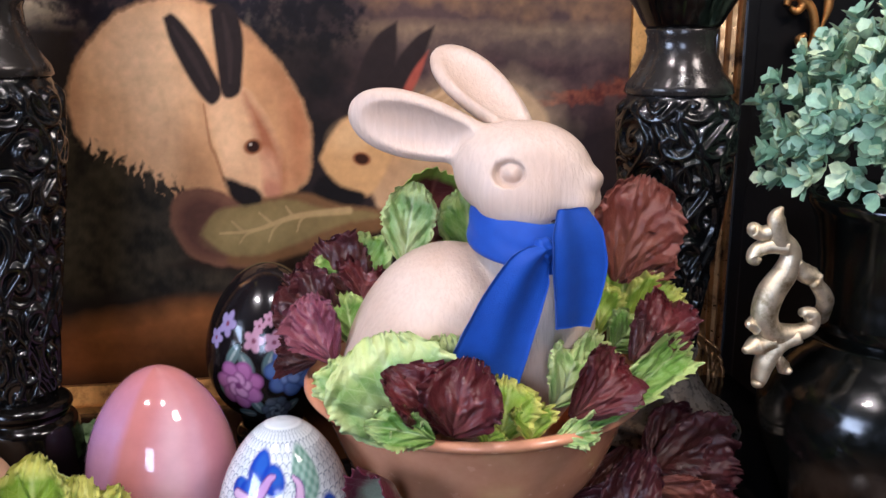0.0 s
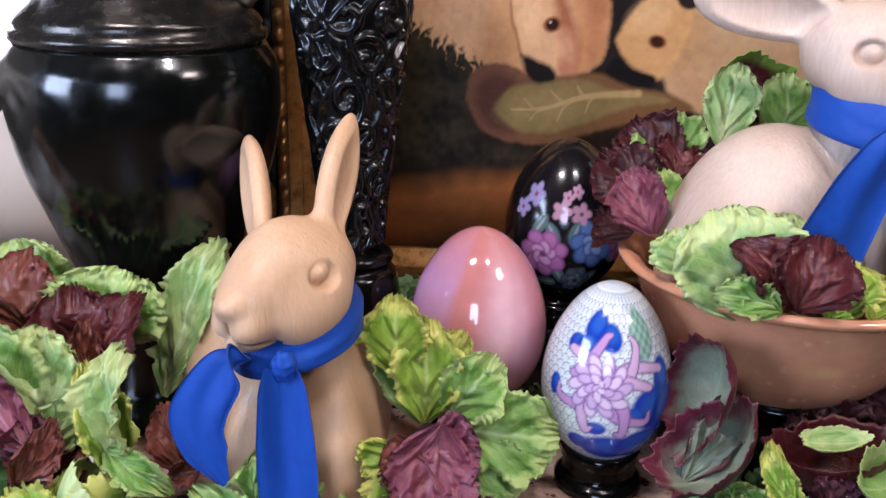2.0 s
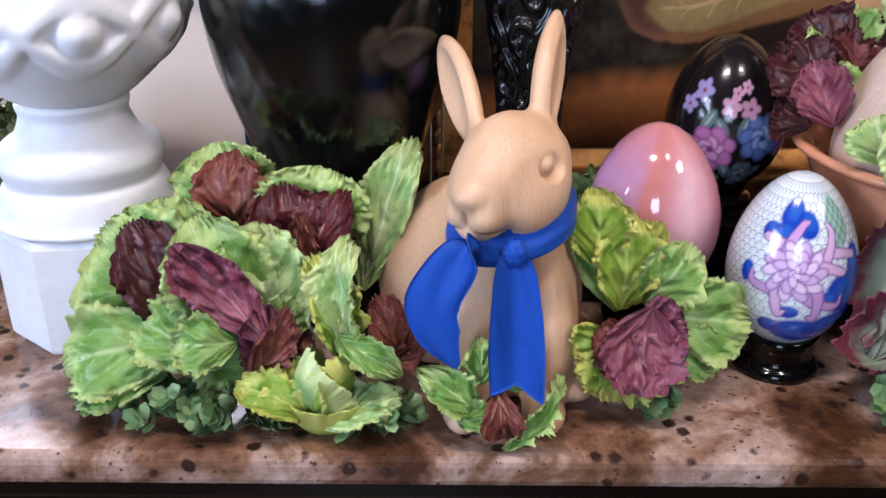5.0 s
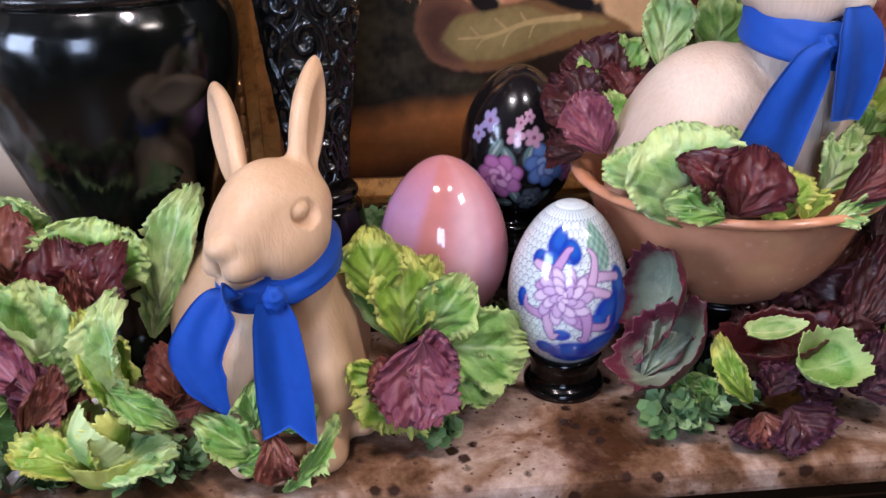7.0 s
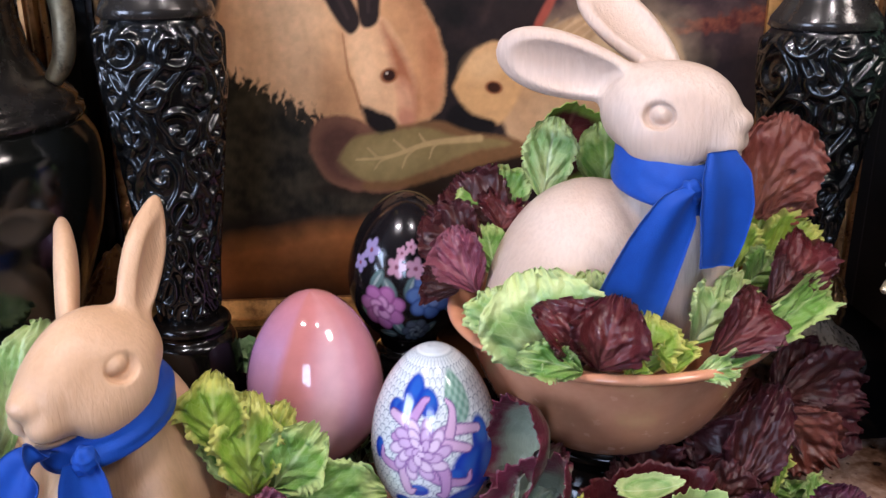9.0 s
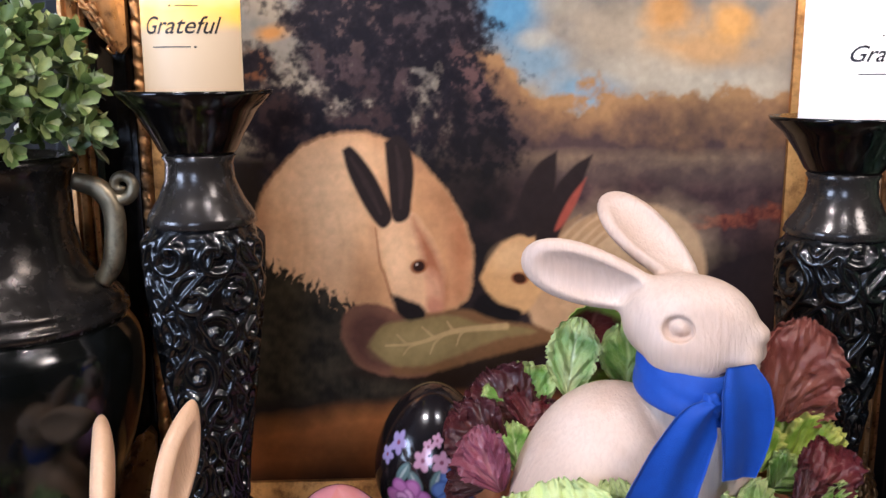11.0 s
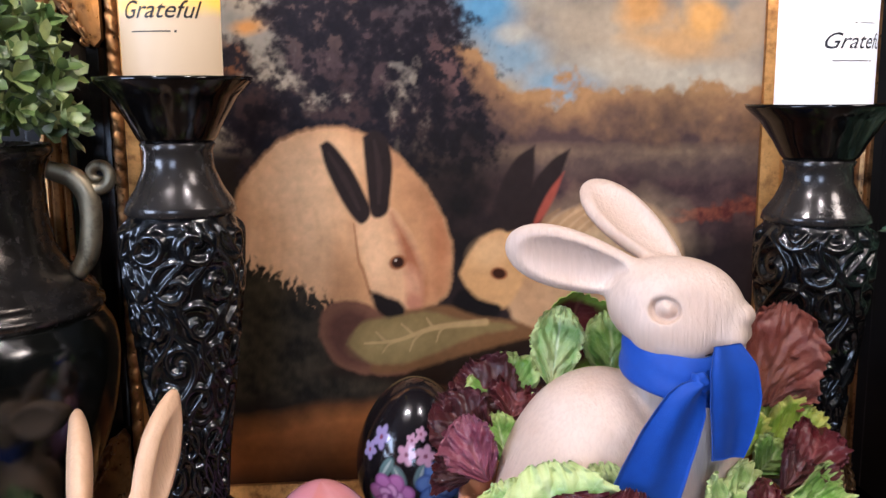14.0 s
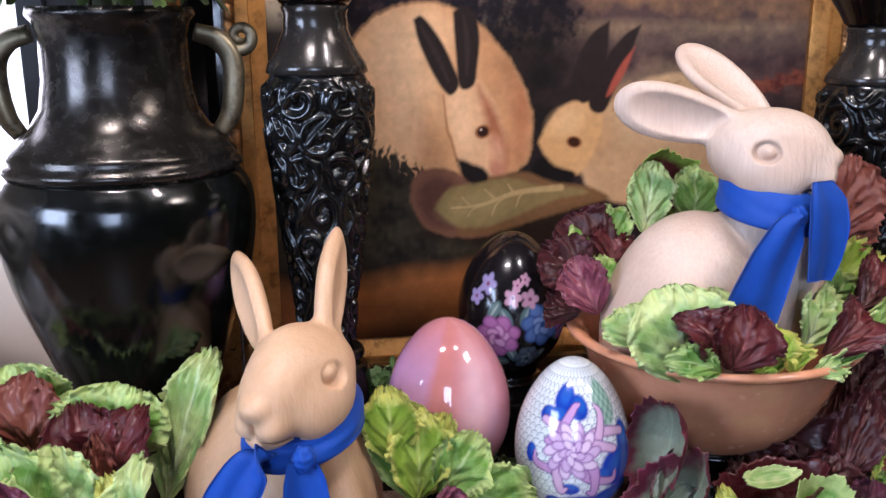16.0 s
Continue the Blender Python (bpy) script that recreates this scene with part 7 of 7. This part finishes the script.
def cluster(pts, seed, L, w, per=5):
    """Whorls of leaflets at (place, outward) points."""
    rng = random.Random(seed)
    verts, faces = [], []
    for c, o in pts:
        o = o.normalized()
        t1 = o.orthogonal().normalized()
        t2 = o.cross(t1)
        ph = rng.uniform(0, 6.28)
        for k in range(per):
            a = ph + 6.283 * k / per + rng.uniform(-0.4, 0.4)
            lean = rng.uniform(0.35, 1.1)
            d = o * math.cos(lean) + (t1 * math.cos(a) + t2 * math.sin(a)) * math.sin(lean)
            size = rng.uniform(0.7, 1.15)
            v, f = leaflet(c + d * 0.002, d, o + d * 0.2, L * size, w * size)
            q = len(verts)
            verts += v
            faces += [tuple(i + q for i in g) for g in f]
    return mesh_of("cluster", verts, faces)


def ball_points(c, r, count, seed, squash=1.0, low=-0.35):
    rng = random.Random(seed)
    out = []
    while len(out) < count:
        v = Vector((rng.gauss(0, 1), rng.gauss(0, 1), rng.gauss(0, 1))).normalized()
        if v.z < low:
            continue
        k = r * (rng.uniform(0.55, 1.0) ** 0.5) * (1 + 0.10 * math.sin(7 * v.x + 5 * v.y + seed) + 0.06 * math.sin(13 * v.z + 9 * v.y))
        out.append((Vector(c) + Vector((v.x * k, v.y * k, v.z * k * squash)), v + Vector((0, 0, 0.25))))
    return out


def topiary(x, y, z, r, count, material, label, seed, L, w):
    tp = thing("boxwood_plant", label, "plant", (x, y, z))
    part("stem", lathe([(0.0, -0.06), (0.012, -0.06), (0.010, 0.0), (0.008, 0.05), (0, 0.05)], 12), STEM, tp)
    ob = part("crown", cluster(ball_points((0, 0, r * 0.42), r, count, seed, 0.85), seed, L, w), material, tp)
    tagged(ob, "dense small oval leaves")
    return tp


topiary(-0.480, 0.875, 0.556, 0.115, 460, BOX, "bushy artificial boxwood in the black urn", 3, 0.022, 0.013)
topiary(0.615, 0.79, 0.362, 0.152, 900, BOX_BLUE, "blue-green artificial boxwood in the black urn", 5, 0.019, 0.0125)
topiary(-0.99, 1.00, 0.03, 0.13, 380, BOX, "dark green boxwood bush behind the white pedestal", 8, 0.024, 0.015)


def sprig(x, y, z, n, seed, spread, label="small green artificial leaf sprig on the counter"):
    rng = random.Random(seed)
    sp = thing("leaf_sprig", label, "sprig", (x, y, z), 0, "leaf sprigs between the lettuces")
    pts, stems = [], []
    for k in range(n):
        a = rng.uniform(0, 6.28)
        r = spread * rng.uniform(0.2, 1.0)
        h = rng.uniform(0.006, 0.03)
        e = Vector((r * math.cos(a), r * math.sin(a) * 0.6, h))
        stems.append(tube([(0, 0, 0.004), e * 0.5 + Vector((0, 0, 0.012)), e], (0.0012, 0.001, 0.0008), 5, 8))
        for q in (0.6, 0.85, 1.0):
            pts.append((e * q + Vector((0, 0, 0.004)), Vector((math.cos(a), math.sin(a), 1.0))))
    part("stem", joined(stems), STEM, sp)
    part("foliage", cluster(pts, seed, 0.017, 0.013, 4), SPRIG, sp)


for x, y, z, n, seed, spread in ((-0.600, 0.625, 0.0, 14, 1, 0.055), (-0.545, 0.605, 0.0, 12, 2, 0.045), (-0.655, 0.635, 0.0, 9, 12, 0.045), (-0.418, 0.605, 0.0, 10, 3, 0.035),
                                 (0.062, 0.632, 0.0, 14, 4, 0.045), (0.095, 0.640, 0.012, 14, 5, 0.045), (-0.215, 0.90, 0.10, 10, 6, 0.035), (-0.095, 0.80, 0.03, 8, 7, 0.03), (0.30, 0.70, 0.0, 12, 8, 0.05),
                                 (-0.16, 0.635, 0.0, 6, 9, 0.03), (-0.02, 0.80, 0.06, 8, 10, 0.03), (-0.165, 0.91, 0.10, 8, 11, 0.035)):
    sprig(x, y, z, n, seed, spread)


# ---- garland over the painting ----
def frond(a, b, sag, n, L, w, seed, droop=0.0):
    """A stem with paired leaflets; returns stem and leaf pieces."""
    rng = random.Random(seed)
    a, b = Vector(a), Vector(b)
    mid = (a + b) / 2 + Vector(sag)
    p = spline([a, mid, b], n)
    stem = tube([a, mid, b], (0.0016, 0.0012, 0.0006), 5, 14)
    verts, faces = [], []
    for i in range(1, n):
        d = Vector(p[i] - p[i - 1]).normalized()
        side = d.cross(Vector((0, -1, 0.1))).normalized()
        k = 1.0 - 0.6 * (i / n)
        for s in (-1, 1):
            dd = d * 0.7 + side * s * rng.uniform(0.7, 1.1) + Vector((0, rng.uniform(-0.6, 0.2), 0))
            v, f = leaflet(Vector(p[i]), dd, Vector((0, -1, 0.3)), L * k * rng.uniform(0.8, 1.2), w * k)
            q = len(verts)
            verts += v
            faces += [tuple(x + q for x in g) for g in f]
    return stem, (verts, faces)


gar = thing("flower_garland", "trailing green garland with lavender and a yellow bloom over the frame", "garland", (0.06, 1.03, 0.895))
O = Vector((0.06, 1.03, 0.895))
rng = random.Random(21)


def hang(name, material, rows, n, L, w, label):
    for k, (x0, z0, x1, z1, y1) in enumerate(rows):
        a = Vector((x0, 1.035, z0)) - O
        b = Vector((x1, y1, z1)) - O
        stem, lv = frond(a, b, (0.0, -0.03, 0.015), n, L, w, k + int(x0 * 1000))
        part(name, joined([stem, lv]), material, gar, label)


hang("fern_frond", FERN, ((-0.10, 0.92, -0.02, 0.80, 1.0), (-0.06, 0.92, 0.005, 0.80, 0.99), (0.05, 0.93, 0.035, 0.87, 0.98), (0.17, 0.94, 0.175, 0.83, 0.97), (-0.14, 0.93, -0.15, 0.86, 1.0), (-0.02, 0.93, -0.045, 0.83, 0.99)), 22, 0.024, 0.009, "small-leaved green fern frond")
hang("cedar_sprig", PINE, ((0.06, 0.92, 0.20, 0.755, 1.0), (0.10, 0.92, 0.24, 0.80, 1.0), (0.14, 0.92, 0.33, 0.82, 1.0), (0.12, 0.93, 0.13, 0.80, 0.99), (0.20, 0.93, 0.29, 0.84, 1.0), (-0.10, 0.93, 0.0, 0.86, 0.99), (0.02, 0.93, 0.09, 0.82, 0.99), (0.0, 0.94, -0.16, 0.88, 1.0), (0.30, 0.96, 0.40, 0.90, 1.0), (0.10, 0.95, 0.16, 0.86, 0.98), (0.05, 0.95, 0.02, 0.86, 0.98), (-0.12, 0.96, -0.17, 0.875, 0.99), (-0.08, 0.96, -0.10, 0.86, 0.98), (-0.04, 0.96, -0.06, 0.85, 0.985), (0.0, 0.96, 0.0, 0.84, 0.975), (0.08, 0.96, 0.07, 0.85, 0.98), (0.15, 0.96, 0.19, 0.85, 0.98), (0.18, 0.96, 0.25, 0.86, 0.99), (0.22, 0.96, 0.26, 0.89, 0.98), (0.13, 0.94, 0.22, 0.80, 0.985), (0.12, 0.94, 0.20, 0.775, 0.99), (0.20, 0.92, 0.335, 0.845, 0.99)), 36, 0.027, 0.0085, "grey-green cedar sprig")
for k, (x0, z0, x1, z1) in enumerate(((0.09, 0.92, 0.10, 0.83), (0.15, 0.93, 0.16, 0.82), (0.19, 0.92, 0.215, 0.79), (-0.05, 0.93, -0.06, 0.84), (0.17, 0.92, 0.185, 0.78), (-0.12, 0.95, -0.11, 0.895), (0.12, 0.95, 0.14, 0.87), (0.20, 0.95, 0.225, 0.86))):
    a, b = Vector((x0, 1.02, z0)) - O, Vector((x1, 0.985, z1)) - O
    pts = [(a.lerp(b, q / 13), Vector((rng.uniform(-1, 1), -0.6, rng.uniform(-1, 0.4)))) for q in range(4, 14)]
    sp = part("lavender_spike", cluster(pts, k + 40, 0.013, 0.006, 5), LAV, gar, "purple lavender spike")
    part("stem", joined([tube([a, (a + b) / 2 + Vector((0, -0.01, 0)), b], (0.0014, 0.0012, 0.0008), 5, 10)]), STEM, sp)
pts = [(Vector((-0.015 + 0.012 * q / 8, 0.98, 0.925 - 0.006 * q)) - O, Vector((rng.uniform(-1, 1), -1, rng.uniform(-0.5, 0.5)))) for q in range(9)]
part("yellow_bloom", cluster(pts, 77, 0.014, 0.009, 5), YELLOW, gar, "yellow drooping bloom")
for x0, z0, x1, z1 in ((-0.02, 0.93, -0.085, 0.835), (0.15, 0.935, 0.10, 0.85)):
    part("blade", joined([tube([Vector((x0, 1.0, z0)) - O, Vector(((x0 + x1) / 2 + 0.01, 0.97, (z0 + z1) / 2 + 0.01)) - O, Vector((x1, 0.97, z1)) - O], (0.003, 0.0025, 0.0008), 6, 16, 0.4)]), FERN, gar, "long grassy blade")


# ---- beyond the frame ----
def crest():
    pc = []
    for k in range(9):
        a = math.pi * (k + 0.5) / 9
        ca, sa = math.cos(a), math.sin(a)
        L = 0.030 + 0.022 * sa
        pc.append(tube([(0.3 * L * ca, 0, 0.2 * L * sa), (0.75 * L * ca * 1.5, -0.006, 0.7 * L * sa), (L * ca * 1.9, 0, L * sa * 0.9)], (0.004, 0.008, 0.003), 8, 12, 0.7))
    for s in (-1, 1):
        pc.append(spiral(0.062 * s, 0.012, 0.012, 1.2, s, 1.5, 0.005))
        pc.append(spiral(0.035 * s, 0.018, 0.010, 1.2, s, 1.5, 0.004))
    return joined(pc)


cr = part("gilt_crest", crest(), SILVERGOLD)
cr.matrix_world = pose(-0.228, 1.155, 0.895)
tagged(cr, "pale gold carved crest rising behind the painting", "ornament")
slab("trim_ledge", 1.02, 0.10, 0.02, (0.02, 1.19, 0.872), BLACK, 0.002, label="black ledge behind the painting")
bar = part("stair_rail", joined([tube([(-0.30, 2.2, 0.80), (0.0, 2.2, 1.10), (0.3, 2.2, 1.42)], (0.035, 0.035, 0.035), 12, 12)]), PANEL)
tagged(bar, "dark slanting rail seen beyond the opening", "rail")
part("rail_post", box(0.06, 0.06, 1.75, 0.004, (-0.30, 2.2, -0.9)), PANEL, bar)
GLIT = worn("blue_glitter_glass", (0.10, 0.16, 0.42), (0.05, 0.08, 0.26), 0.25, scale=80, bump=0.4)
bv = thing("blue_vase", "blue speckled glass vase on the ledge behind the painting", "vase", (0.47, 1.175, 0.892))
part("vase_body", lathe([(0, 0), (0.06, 0), (0.064, 0.01), (0.062, 0.08), (0.055, 0.16), (0.05, 0.2), (0.046, 0.2), (0.05, 0.1), (0, 0.02)], 48), GLIT, bv)
for px_, pz_ in ((-1.3, 1.0), (0.2, 1.3)):
    slab("trim_panel", 1.2, 0.02, 0.05, (px_, 2.69, pz_), GREYWALL, 0.004, label="moulded rail on the pale wall")
for gx in (-0.60, -0.545):
    slab("trim_groove_left", 0.006, 0.01, 2.4, (gx, 1.128, -0.9), BLACK, 0.001, label="black bead on the casing")
slab("trim_edge_left", 0.022, 0.02, 2.4, (-0.487, 1.122, -0.9), PANEL, 0.004, label="black moulded edge of the casing")
slab("trim_edge_right", 0.022, 0.02, 2.4, (0.575, 1.102, -0.9), PANEL, 0.004, label="black moulded edge of the casing")
sc2 = part("gilt_scroll", joined([tube([(x - 0.65, 0, z - 0.56) for x, z in pts], rad, 10, 36, 0.9) for pts, rad in (
    ([(0.620, 0.564), (0.624, 0.573), (0.637, 0.574), (0.642, 0.564), (0.634, 0.557), (0.626, 0.561)], (0.0046, 0.0055, 0.0055, 0.0055, 0.0055, 0.0037)),
    ([(0.630, 0.621), (0.643, 0.598), (0.637, 0.575), (0.654, 0.562), (0.662, 0.538), (0.661, 0.517), (0.651, 0.512), (0.642, 0.522), (0.650, 0.528)], (0.0028, 0.0046, 0.0055, 0.0064, 0.0064, 0.0074, 0.0083, 0.0064, 0.0037)),
    ([(0.678, 0.60), (0.678, 0.562), (0.671, 0.536)], (0.0083, 0.0064, 0.0014)))]), GOLD_FLAT)
sc2.matrix_world = pose(0.65, 1.095, 0.56)
tagged(sc2, "gold scroll ornament on the black wall", "ornament")
